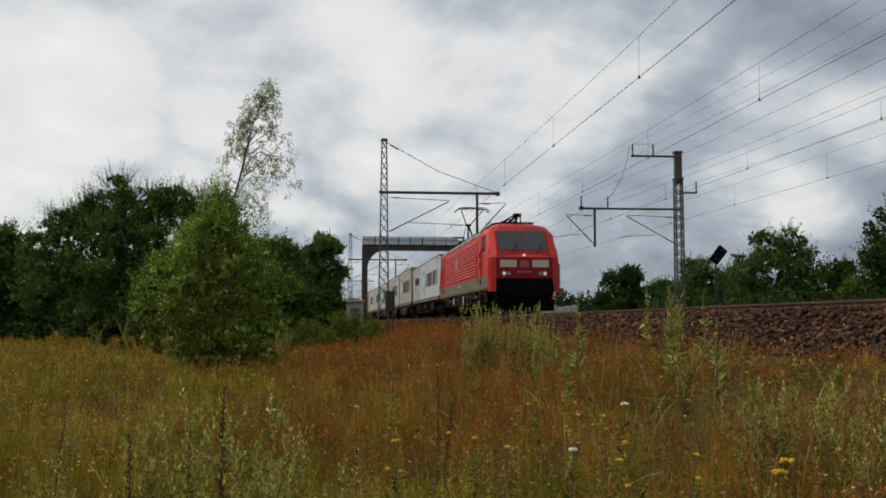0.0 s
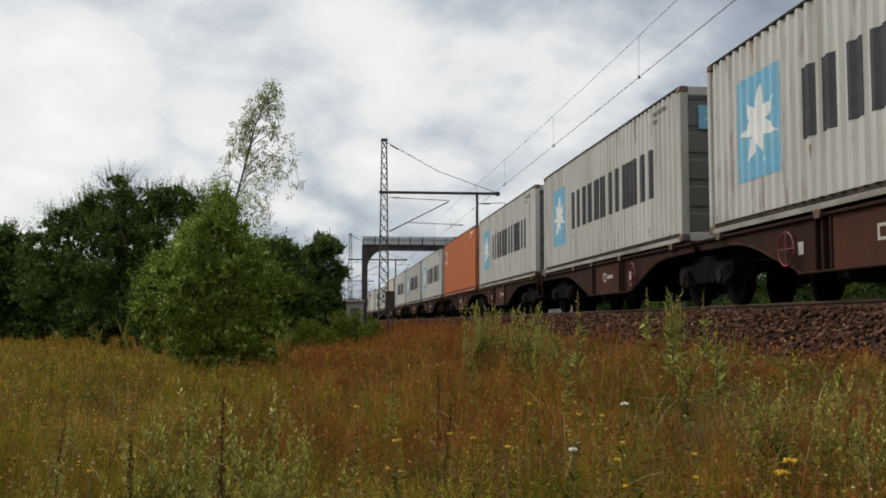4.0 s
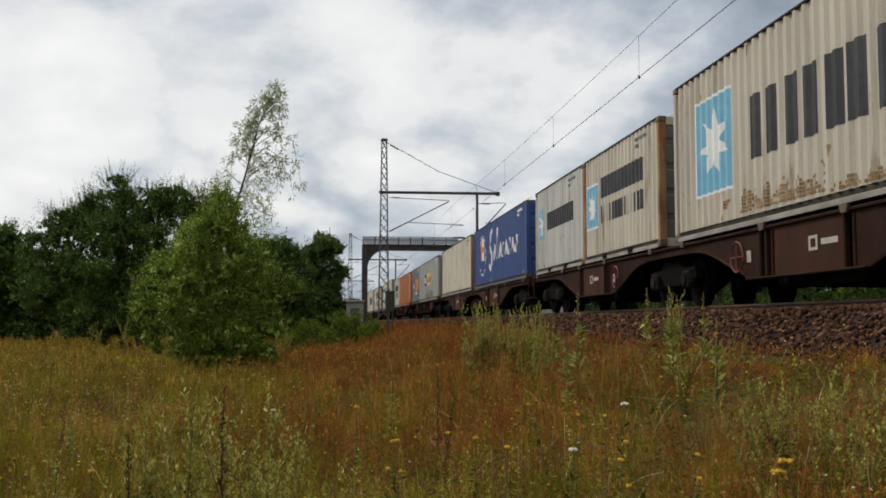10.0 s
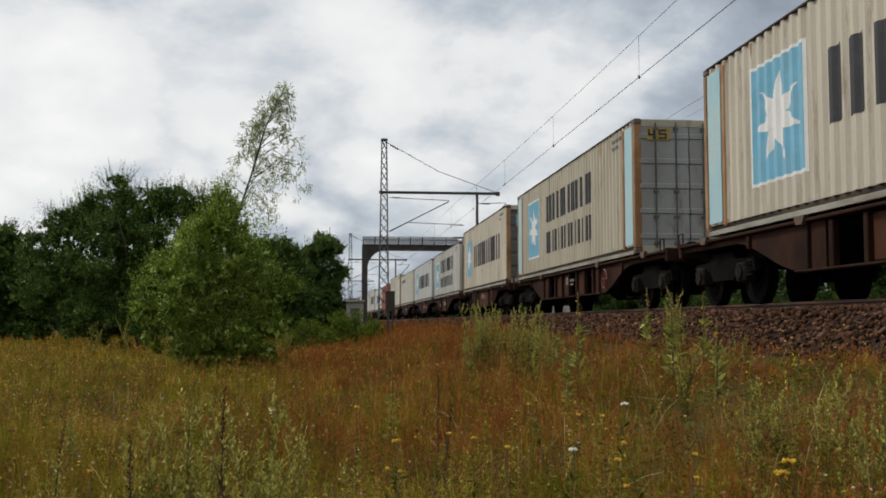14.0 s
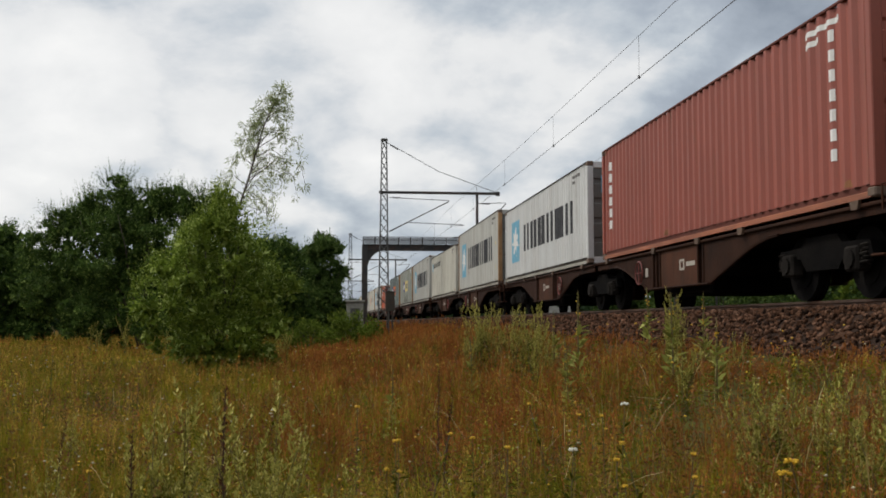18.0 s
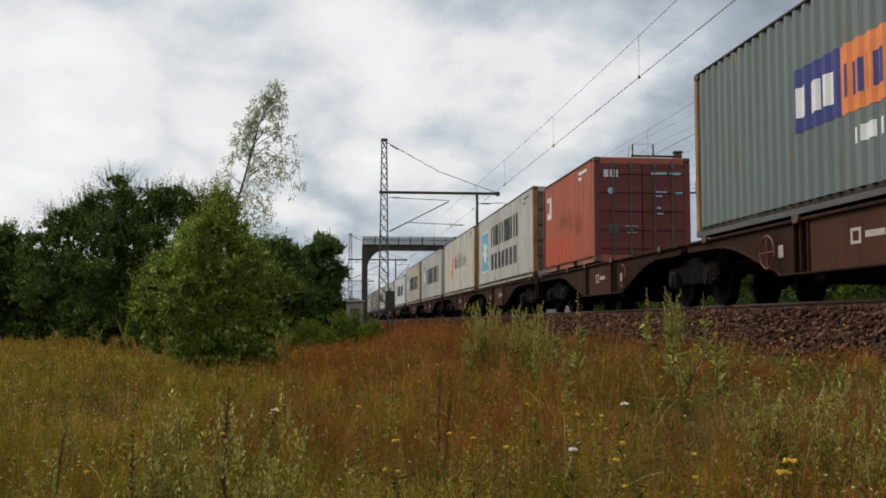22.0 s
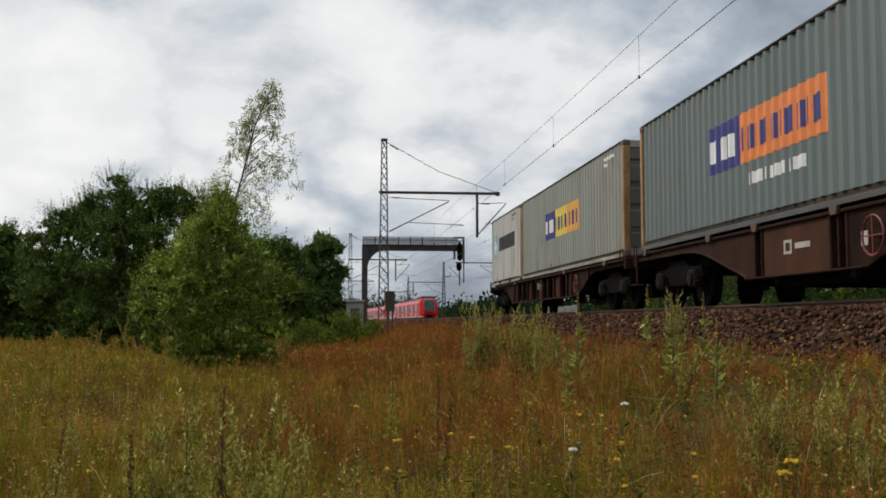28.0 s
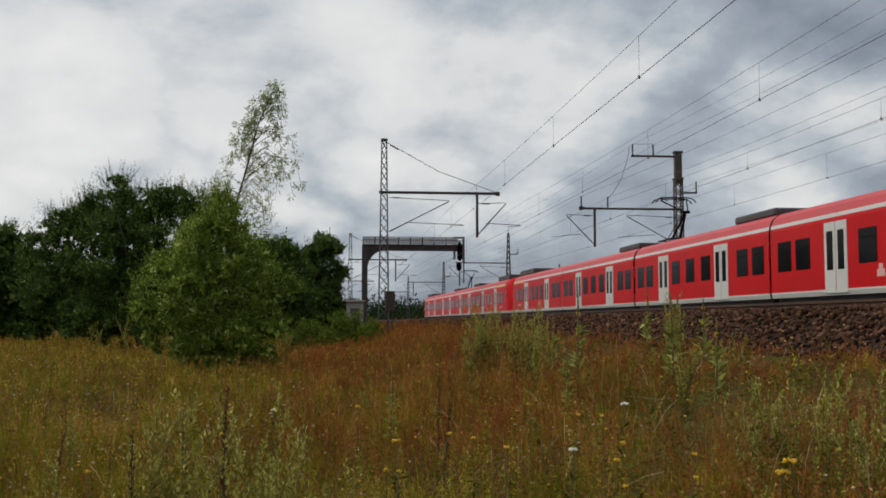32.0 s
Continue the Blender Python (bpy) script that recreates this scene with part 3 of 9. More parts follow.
        for k in range(8):
            hgt = (0.62, 0.86, 0.62, 0.60, 0.62, 0.62, 0.60, 0.62)[k]
            hand.append([(x, 0.38), (x + 0.14, 0.38), (x + 0.34, hgt), (x + 0.20, hgt)])
            hand.append([(x + 0.30, hgt), (x + 0.42, hgt), (x + 0.56, 0.40), (x + 0.44, 0.40)])
            x += 0.68
        for poly in hand:
            d.append(("lettering_stroke", "white", [[(a, z * H) for a, z in poly]], 0.005))
    elif kind in ("badge40", "badge20"):
        s = 1.0 if kind == "badge40" else 0.85
        d.append(("badge", "white", [[(0.45, 0.60 * H), (0.75, 0.60 * H), (0.75, 0.66 * H), (0.6, 0.67 * H), (0.6, 0.80 * H), (0.8, 0.80 * H), (0.8, 0.85 * H), (0.45, 0.85 * H)]], 0.005))
        d.append(("badge", "white", [[(0.9 * s, 0.66 * H), (1.0 * s, 0.60 * H), (1.2 * s, 0.60 * H), (1.2 * s, 0.85 * H), (1.05 * s, 0.85 * H), (1.05 * s, 0.70 * H)]], 0.005))
    elif kind == "upright40":
        for k in range(6):
            z = (0.26 + 0.105 * k) * H
            d.append(("lettering_block", "white", [rect(0.42, 0.56, z, z + 0.06 * H), rect(0.62, 0.78, z, z + 0.075 * H)], 0.005))
        for k in range(7):
            z = (0.22 + 0.10 * k) * H
            d.append(("lettering_block", "white", [rect(L - 1.05, L - 0.95, z, z + 0.06 * H)], 0.005))
    elif kind == "band40":
        for poly in ([(4.16, 1.97), (4.42, 1.96), (4.42, 2.24), (4.15, 2.25)], [(3.90, 1.67), (4.64, 1.64), (4.68, 1.93), (4.10, 1.95), (3.93, 1.93)],
                     [(3.50, 1.35), (4.34, 1.37), (4.44, 1.48), (4.44, 1.61), (3.75, 1.64), (3.58, 1.58)], [(3.25, 1.03), (3.85, 1.01), (4.04, 1.10), (4.14, 1.31), (3.60, 1.32), (3.25, 1.27)],
                     [(3.54, 0.70), (3.82, 0.70), (3.86, 0.98), (3.55, 0.99)]):
            d.append(("orange_stripe", "orange", [poly], 0.005))
        d.append(("lettering_block", "dark", [rect(4.85, 5.25, 0.45 * H, 0.67 * H)], 0.005))
        for k in range(7):
            a = 5.42 + 0.55 * k
            tall = 0.70 if k in (1, 2, 3, 6) else 0.60
            d.append(("lettering_block", "dark", [rect(a, a + 0.22, 0.44 * H, tall * H), rect(a + 0.28, a + 0.48, 0.44 * H, 0.60 * H)], 0.005))
    # number plates of the box: plain bars near the front upper corner
    col = "white" if kind.startswith(("square", "badge", "upright", "flag")) else "faded"
    for n, z in ((9, 0.905), (4, 0.85)):
        d.append(("marking_bar", col, [rect(L - 1.75, L - 1.75 + 0.11 * n, z * H, (z + 0.03) * H)], 0.005))
    return d


def flecks(a0, a1, z0, z1, seed, strength, cell=0.036):
    """Small chips of colour on a jittered grid, dense where strength(a, z) is high and thinning out to loose flecks."""
    rng = random.Random(seed)
    out = []
    for i in range(int((a1 - a0) / cell)):
        for k in range(int((z1 - z0) / (cell * 1.3))):
            a, z = a0 + (i + 0.5) * cell, z0 + (k + 0.5) * cell * 1.3
            rough = noise.noise((a * 5.0, z * 3.0, seed)) + 0.6 * noise.noise((a * 14.0, z * 9.0, seed + 5.0))
            if strength(a, z) + 0.55 * rough > 0.28 + 0.42 * rng.random():
                h = cell * 0.637
                left, right = a - cell * (0.38 + 0.11 * rng.random()), a + cell * (0.38 + 0.11 * rng.random())
                lo, hi = [z - h * (0.7 + 0.3 * rng.random()) for n in (0, 1)], [z + h * (0.7 + 0.3 * rng.random()) for n in (0, 1)]
                out.append([(left, lo[0]), (right, lo[1]), (right, hi[1]), (left, hi[0])])
    return out


def blot(ca, cz, ra, rz, seed):
    """A ragged patch with runs below it."""
    def strength(a, z):
        d = (z - cz) / (rz if z > cz else rz * 1.5)
        return 1.10 * math.exp(-((a - ca) / ra) ** 2 - d * d)
    return flecks(ca - 1.7 * ra, ca + 1.7 * ra, max(0.19, cz - 2.2 * rz), cz + 1.5 * rz, seed, strength)


def wash(a0, a1, z0, z1, seed):
    """A stain along the lower edge that dies out upwards and towards its ends."""
    def strength(a, z):
        ends = min(1.0, (a - a0) / 0.25, (a1 - a) / 0.25)
        return 0.95 * ends * (1 - (z - z0) / (z1 - z0)) + 0.35 * noise.noise((a * 3.2, 0.0, seed))
    return flecks(a0, a1, z0, z1, seed, strength, 0.042)


def weathering(number):
    """Stains that single containers carry, by their number in the train: (part name, paint, polygons, lift)."""
    if number == 16:
        return [("rust_wash", "brown_rust", wash(2.9, 5.8, 0.22, 0.66, 3), 0.0045), ("rust_patch", "bright_rust", blot(1.35, 2.45, 0.07, 0.12, 4), 0.0045), ("rust_wash", "brown_rust", wash(5.85, 9.6, 0.19, 0.40, 5), 0.0045), ("rust_patch", "bright_rust", blot(2.45, 0.45, 0.12, 0.08, 8), 0.0045)]
    if number == 43:
        return [("rust_patch", "bright_rust", blot(11.45, 1.14, 0.32, 0.17, 6), 0.0045), ("rust_patch", "bright_rust", blot(11.75, 2.35, 0.16, 0.30, 7), 0.0045), ("rust_patch", "brown_rust", blot(10.7, 2.62, 0.5, 0.10, 9), 0.0045), ("rust_wash", "brown_rust", wash(0.2, 1.1, 0.2, 0.7, 12), 0.0045),
                ("rust_wash", "brown_rust", wash(8.0, 12.0, 0.19, 0.34, 13), 0.0045)]
    if number == 37:
        return [("grime_patch", "soot_shade", wash(4.0, 8.3, 0.20, 1.12, 10), 0.0045), ("yellow_mark", "pale_yellow", [rect(11.45, 11.66, 1.92, 2.10)], 0.005)]
    if number == 39:
        return [("darker_patch", "deep_coral", [[(0.16, 0.18), (3.52, 0.18), (3.50, 0.93), (0.16, 0.96)]], 0.004), ("scrape_mark", "smudge", blot(2.5, 1.36, 0.42, 0.16, 11), 0.0065), ("scrape_mark", "smudge", blot(4.30, 1.12, 0.34, 0.22, 12), 0.0065), ("scrape_mark", "smudge", blot(3.35, 1.30, 0.26, 0.26, 14), 0.0075)]
    if number == 23:
        return [("rust_patch", "stain_dark", blot(5.9, 1.6, 0.25, 0.30, 16), 0.0045), ("rust_patch", "stain_dark", blot(8.3, 1.1, 0.16, 0.26, 17), 0.0045)]
    if number == 31:
        return [("rust_wash", "brown_rust", wash(0.3, 3.4, 0.2, 0.5, 18), 0.0045), ("yellow_mark", "yellow", [rect(11.55, 11.75, 1.75, 1.90)], 0.005), ("rust_patch", "bright_rust", blot(11.85, 2.45, 0.14, 0.26, 19), 0.0045)]
    if number == 21:
        return [("grime_patch", "soot_shade", wash(4.4, 9.4, 0.20, 0.80, 15), 0.0045), ("rust_streak", "stain_dark", [rect(10.74, 10.765, 0.25, 0.9)], 0.0045)]
    if number in (28, 34, 42, 46):
        return [("warning_mark", "yellow", [[(11.34, 1.60), (11.50, 1.60), (11.42, 1.76)]], 0.005), ("warning_mark", "yellow", [rect(11.36, 11.44, 0.66, 0.76)], 0.005)]
    return []


MESHES = {}


def cached(key, make):
    if key not in MESHES:
        MESHES[key] = make()
    return MESHES[key]


def side_mesh(L, H, sign):
    def make():
        rows = []
        cuts = ripple_cuts(0.12, L - 0.12)
        for z in (0.165, H - 0.044):
            rows.append([(sign * (HALF - 0.012 - ripple(a)), L / 2 - a, z) for a in cuts])
        return Geo().sheet(rows).mesh("side_panel")
    return cached(("side", L, H, sign), make)


def roof_mesh(L, H):
    def make():
        cuts = [0.1 + 0.105 * i for i in range(int((L - 0.2) / 0.105) + 1)]
        return Geo().sheet([[(x, L / 2 - a, H - 0.035 - 0.02 * (i % 4 > 1)) for i, a in enumerate(cuts)] for x in (-1.17, 1.17)]).mesh("roof_panel")
    return cached(("roof", L, H), make)


def end_mesh(H):
    def make():
        rows = []
        z = 0.17
        pts = []
        while z < H - 0.12:
            pts += [(0.02, z), (0.02, z + 0.33), (0.05, z + 0.37), (0.05, z + 0.46)]
            z += 0.50
        pts = [p for p in pts if p[1] < H - 0.12] + [(0.02, H - 0.11)]
        for x in (-1.10, 1.10):
            rows.append([(x, -0.0 + d, zz) for d, zz in pts])
        return Geo().sheet(rows).mesh("end_wall")
    return cached(("end", H), make)


def door_mesh(H):
    def make():
        pts = [(0.06, 0.17), (0.01, 0.17)]
        for k in range(5):
            z = 0.33 + k * (H - 0.75) / 4
            pts += [(0.01, z - 0.02), (-0.014, z), (-0.014, z + 0.09), (0.01, z + 0.11)]
        pts += [(0.01, H - 0.12), (0.06, H - 0.12)]
        g = Geo().prism(pts, "x", 0.0, 1.085)
        return g.mesh("door")
    return cached(("door", H), make)


def bar_mesh(H):
    def make():
        g = Geo().cyl((0, -0.035, 0.12), (0, -0.035, H - 0.08), 0.017, 6)
        for z in (0.2, 0.75, 1.3, H - 0.25):
            g.box(-0.05, 0.05, -0.05, 0.01, z, z + 0.06)
        return g.mesh("locking_bar")
    return cached(("bar", H), make)


def rust_runs(L, H, seed):
    """Ragged runs and chips of rust: below the top rail, above the bottom rail and beside the posts."""
    rng = random.Random(500 + seed)
    out = []
    for i in range(int(L * 2.2)):
        a = 0.2 + (L - 0.4) * (rng.random() if i % 3 else rng.choice((0.03, 0.97)) + 0.05 * (rng.random() - 0.5))
        a = min(max(a, 0.2), L - 0.25)
        w = 0.012 + 0.03 * rng.random() ** 2
        h = 0.06 + 0.5 * rng.random() ** 3
        if rng.random() < 0.45:
            z = H - 0.07
            out.append([(a - w, z), (a + w, z), (a + w * 0.7, z - h * 0.6), (a + w * 0.15, z - h), (a - w * 0.6, z - h * 0.5)])
        elif rng.random() < 0.7:
            z = 0.19
            out.append([(a - w * 1.6, z), (a + w * 1.8, z), (a + w, z + h * 0.25), (a + w * 0.3, z + h * 0.5), (a - w * 0.8, z + h * 0.3)])
        else:
            z = 0.3 + (H - 0.7) * rng.random()
            out.append([(a - w, z + 0.03), (a, z + 0.05), (a + w, z + 0.02), (a + w * 0.4, z - h * 0.7), (a - w * 0.3, z - h * 0.5)])
    return out


def number_45(x, y, z, h):
    """The digits 4 and 5 in flat strokes."""
    g = Geo()
    s, w = h * 0.2, h * 0.85
    for a, b, c, d in ((0, s, 0.45 * h, h), (0, w, 0.35 * h, 0.35 * h + s), (w * 0.6, w * 0.6 + s, 0, h)):
        g.box(x + a, x + b, y, y + 0.004, z + c, z + d)
    x += w * 1.3
    for a, b, c, d in ((0, w, h - s, h), (0, s, 0.45 * h, h - s), (0, w, 0.42 * h, 0.42 * h + s), (w - s, w, s, 0.42 * h), (0, w, 0, s)):
        g.box(x + a, x + b, y - 0.0005, y + 0.004, z + c, z + d)
    return g


def container(L, H, paint, deco, label, posts=None, doors=False, end="shaded_end", number=0):
    ob = thing("shipping_container", label, "shipping container", "containers on the freight train")
    p = PAINT[paint]
    pp = PAINT[posts] if posts else p
    sill_paint = PAINT["sill_red"] if paint in ("orange", "rust", "red", "coral") else PAINT["sill_dark"] if paint in ("slate", "navy") else PAINT["sill_grey"]
    put("side_panel", side_mesh(L, H, -1), p, ob)
    put("side_panel", side_mesh(L, H, 1), p, ob)
    put("roof_panel", roof_mesh(L, H), p, ob)
    rail = cached(("brail", L), lambda: Geo().prism([(0.03, 0.0), (0.03, 0.078), (-0.020, 0.078), (-0.030, 0.070), (-0.030, 0.0)][::-1], "y", -L / 2 + 0.1, L / 2 - 0.1).mesh("bottom_rail"))
    web = cached(("web", L), lambda: Geo().box(0.018, 0.03, -L / 2 + 0.1, L / 2 - 0.1, 0.079, 0.172).mesh("rail_web"))
    trail = cached(("trail", L), lambda: Geo().cbox(-0.03, 0.03, -L / 2 + 0.1, L / 2 - 0.1, -0.045, 0.0, 0.01).mesh("top_rail"))
    warm = paint in ("orange", "rust", "red", "coral")
    post = cached(("post", H), lambda: Geo().cbox(-0.08, 0.08, -0.06, 0.06, 0.12, H - 0.12, 0.015).mesh("corner_post"))
    cast = cached("cast", lambda: Geo().cbox(-0.084, 0.084, -0.094, 0.094, 0.0, 0.124, 0.02).mesh("corner_casting"))
    for sx in (-1, 1):
        put("bottom_rail", rail, sill_paint, ob, at=pose(sx * (HALF - 0.032), 0, 0, 0, 0, 0 if sx < 0 else 180))
        # dark web: shade of the recess above the flange, given as colour
        put("rail_web", web, PAINT["rail_red" if warm else "rail_grime_shade"], ob, at=pose(sx * (HALF - 0.032), 0, 0, 0, 0, 0 if sx < 0 else 180))
        put("top_rail", trail, PAINT["rail_red" if warm else "rail_grime_shade"], ob, at=pose(sx * (HALF - 0.032), 0, H))
        for sy in (-1, 1):
            yy = sy * (L / 2 - 0.09)
            put("corner_post", post, pp, ob, "rust-streaked post" if posts == "rusty" else "", at=pose(sx * (HALF - 0.08), sy * (L / 2 - 0.062), 0))
            put("corner_casting", cast, PAINT["casting"], ob, at=pose(sx * (HALF - 0.082), yy, 0))
            put("corner_casting", cast, PAINT["casting"], ob, at=pose(sx * (HALF - 0.082), yy, H - 0.122))
    sill = cached("sill", lambda: Geo().cbox(-1.06, 1.06, -0.05, 0.05, 0.0, 0.17, 0.012).mesh("end_sill"))
    for sy in (-1, 1):
        put("end_sill", sill, p, ob, at=pose(0, sy * (L / 2 - 0.06), 0))
        put("end_header", sill, p, ob, at=pose(0, sy * (L / 2 - 0.06), H - 0.175))
    if doors:
        for sx in (0, 1):
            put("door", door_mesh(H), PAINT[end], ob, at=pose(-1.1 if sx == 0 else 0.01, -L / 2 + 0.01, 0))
        for x in (-0.75, -0.3, 0.3, 0.75):
            put("locking_bar", bar_mesh(H), M["galv"], ob, at=pose(x, -L / 2 + 0.01, 0))
        y = -L / 2 - 0.008
        if L < 13:
            for k, (x0, x1, z0, z1) in enumerate(((-0.98, -0.86, 0.50, 0.32), (-0.82, -0.70, 0.50, 0.32), (-0.66, -0.62, 0.50, 0.32), (0.22, 0.62, 0.43, 0.37), (0.70, 0.98, 0.43, 0.37), (0.34, 0.62, 0.88, 0.84), (0.34, 0.50, 0.98, 0.94),
                                               (0.84, 1.02, 0.90, 0.86), (0.36, 0.46, 1.28, 1.23), (0.36, 0.52, 1.42, 1.38), (-0.45, -0.12, 1.72, 1.70), (-0.40, -0.16, 1.88, 1.86))):
                put("marking_bar", cached(("dbar", k, H), lambda: Geo().box(x0, x1, y, y + 0.006, H - z0, H - z1).mesh("marking_bar")), MARK["white" if k < 3 else "pale_blue"], ob)
            put("round_sticker", cached(("dround", H), lambda: Geo().cyl((-0.80, y, H - 0.84), (-0.80, y + 0.006, H - 0.84), 0.085, 18).mesh("round_sticker")), MARK["pale_blue"], ob, "pale round sticker")
            put("data_plate", cached(("ddata", H), lambda: Geo().cbox(-0.86, -0.62, y - 0.004, y + 0.006, H - 1.90, H - 1.66, 0.004).mesh("data_plate")), M["galv"], ob, "grey data plate")
        if L > 13:
            put("blue_sign", cached(("dblue", L, H), lambda: Geo().cbox(0.38, 0.98, y - 0.004, y + 0.01, H - 1.22, H - 0.66, 0.004).mesh("blue_sign")), MARK["blue"], ob, "blue square sign")
            pts = [(0.68 + a, y - 0.008, H - 0.94 + b) for a, b in star(0, 0, 0.22, 0.22)]
            put("star", cached(("dstar", L, H), lambda: Geo().add(pts + [(0.68, y - 0.008, H - 0.94)], [(i, (i + 1) % 14, 14) for i in range(14)]).mesh("star")), MARK["white"], ob, "white star")
            put("length_plate", cached(("dplate", L, H), lambda: Geo().box(-0.93, -0.42, y, y + 0.01, H - 0.46, H - 0.20).mesh("length_plate")), MARK["plate"], ob, "yellow plate reading 45")
            put("length_number", cached(("d45", L, H), lambda: number_45(-0.91, y - 0.004, H - 0.44, 0.21).mesh("length_number")), MARK["dark"], ob)
    else:
        # the leading wall's colour includes its shade; the rear wall keeps the side paint
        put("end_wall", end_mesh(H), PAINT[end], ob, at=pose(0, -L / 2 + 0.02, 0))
        if end == "shaded_end" and deco.startswith(("star40", "double40")):
            y = -L / 2 + 0.008
            put("blue_sign", cached(("eblue", L, H), lambda: Geo().box(-0.86, -0.30, y, y + 0.010, H - 0.80, H - 0.36).mesh("blue_sign")), MARK["blue"], ob, "blue square sign")
            pts = [(-0.58 + a, y - 0.004, H - 0.58 + b) for a, b in star(0, 0, 0.18, 0.18)]
            put("star", cached(("estar", L, H), lambda: Geo().add(pts + [(-0.58, y - 0.004, H - 0.58)], [(i, (i + 1) % 14, 14) for i in range(14)]).mesh("star")), MARK["white"], ob, "white star")
    put("end_wall", end_mesh(H), p, ob, at=pose(0, L / 2 - 0.02, 0, 0, 0, 180))
    if L > 13:
        # inner posts of the long box, with a pale blue panel beyond them
        for sy in (-1, 1):
            put("middle_post", post, pp, ob, at=pose(-HALF + 0.077, sy * 6.0, 0))
            g = Geo().box(-HALF + 0.005, -HALF + 0.02, min(sy * 6.12, sy * 6.68), max(sy * 6.12, sy * 6.68), 0.2, H - 0.14)
            put("end_panel", cached(("b45", sy, H), lambda: g.mesh("end_panel")), MARK["pale_blue"], ob, "worn pale blue end panel")
    if L < 7:
        for y in (-1.03, 1.03):
            # flat black plates paint the shade inside the fork pockets
            put("fork_pocket", cached("pocket", lambda: Geo().box(-0.006, 0.01, -0.18, 0.18, 0.012, 0.13).mesh("fork_pocket")), M["black"], ob, "dark fork pocket", at=pose(-HALF - 0.002, y, 0))
    if paint != "white":
        worn = "stain_dark" if paint in ("orange", "rust", "red", "coral") else "stain_light"
        v = sum(map(ord, label + deco)) % 4
        runs = put("rust_stain", cached(("runs", L, H, v), lambda: painted_on(L, rust_runs(L, H, v), 0.003).mesh("rust_stain", False, True)), MARK[worn], ob, "brown rust stain")
        runs["kind"] = "stuff"
    for name, col, polys, lift in decoration(deco, L, H) + weathering(number):
        key = ("deco", deco, L, H, name, col, tuple(polys[0][0]), len(polys))
        mark = put(name, cached(key, lambda: painted_on(L, polys, lift).mesh(name, False, True)), MARK[col], ob)
        if len(polys) > 60:
            mark["kind"] = "stuff"
    return ob


# ---- container wagons ----


def wheel_mesh(r=0.46):
    def make():
        g = Geo().cyl((-0.065, 0, 0), (0.065, 0, 0), r, 20)
        g.cyl((-0.085, 0, 0), (-0.06, 0, 0), r * 0.62, 16)
        g.cyl((0.065, 0, 0), (0.095, 0, 0), r + 0.03, 20)
        g.cyl((-0.14, 0, 0), (-0.08, 0, 0), 0.11, 10)
        return g.mesh("wheel")
    return cached(("wheel", r), make)


def bogie(parent, y, gauge_out=0.98):
    """Two-axle freight bogie: side frames, springs, axle boxes, four wheels."""
    g = Geo()
    for sx in (-1, 1):
        x = sx * gauge_out
        prof = [(-1.32, 0.52), (-1.25, 0.72), (-0.55, 0.74), (-0.42, 0.86), (0.42, 0.86), (0.55, 0.74), (1.25, 0.72), (1.32, 0.52), (1.12, 0.50), (1.05, 0.60),
                (0.62, 0.58), (0.45, 0.40), (-0.45, 0.40), (-0.62, 0.58), (-1.05, 0.60), (-1.12, 0.50)]
        g.prism(prof, "x", x - 0.06, x + 0.06)
    g.cbox(-0.95, 0.95, -0.2, 0.2, 0.6, 0.82, 0.03)
    ob = put("bogie", cached("bogie", lambda: g.mesh("bogie")), M["steel_dark"], parent, "near-black steel bogie, shade in its colour", at=pose(0, y, 0))
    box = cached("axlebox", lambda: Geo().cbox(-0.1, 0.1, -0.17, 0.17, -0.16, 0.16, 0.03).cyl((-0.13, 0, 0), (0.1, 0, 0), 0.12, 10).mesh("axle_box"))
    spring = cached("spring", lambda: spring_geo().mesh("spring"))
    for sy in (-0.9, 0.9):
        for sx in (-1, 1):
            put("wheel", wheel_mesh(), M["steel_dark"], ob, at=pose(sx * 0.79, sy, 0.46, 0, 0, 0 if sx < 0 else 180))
            put("axle_box", box, M["dirty_shaded_gear"], ob, at=pose(sx * 1.02, sy, 0.50, 0, 0, 0 if sx < 0 else 180))
            put("spring", spring, M["dirty_shaded_gear"], ob, at=pose(sx * 1.03, sy + (0.24 if sy > 0 else -0.24), 0.42))
    return ob


def spring_geo():
    pts = [(0.07 * math.cos(t * 1.4), 0.07 * math.sin(t * 1.4), 0.26 * t / 22) for t in range(23)]
    return Geo().tube(pts, 0.018, 4)


# dusty iron, lowered in tone for the shade around the bogies
M["dirty_shaded_gear"] = surface("dusty_shaded_iron", (0.015, 0.013, 0.0115), 0.9, 0, 0.3, 4, 30, 0.3, (0.055, 0.048, 0.042), 0.5, 3, spec=0.06)


def curve_drop(y0, y1, z0, z1, n=8):
    return [(y0 + (y1 - y0) * i / n, z0 + (z1 - z0) * (0.5 - 0.5 * math.cos(math.pi * i / n)) * 0.7 + (z1 - z0) * 0.3 * i / n) for i in range(n + 1)]


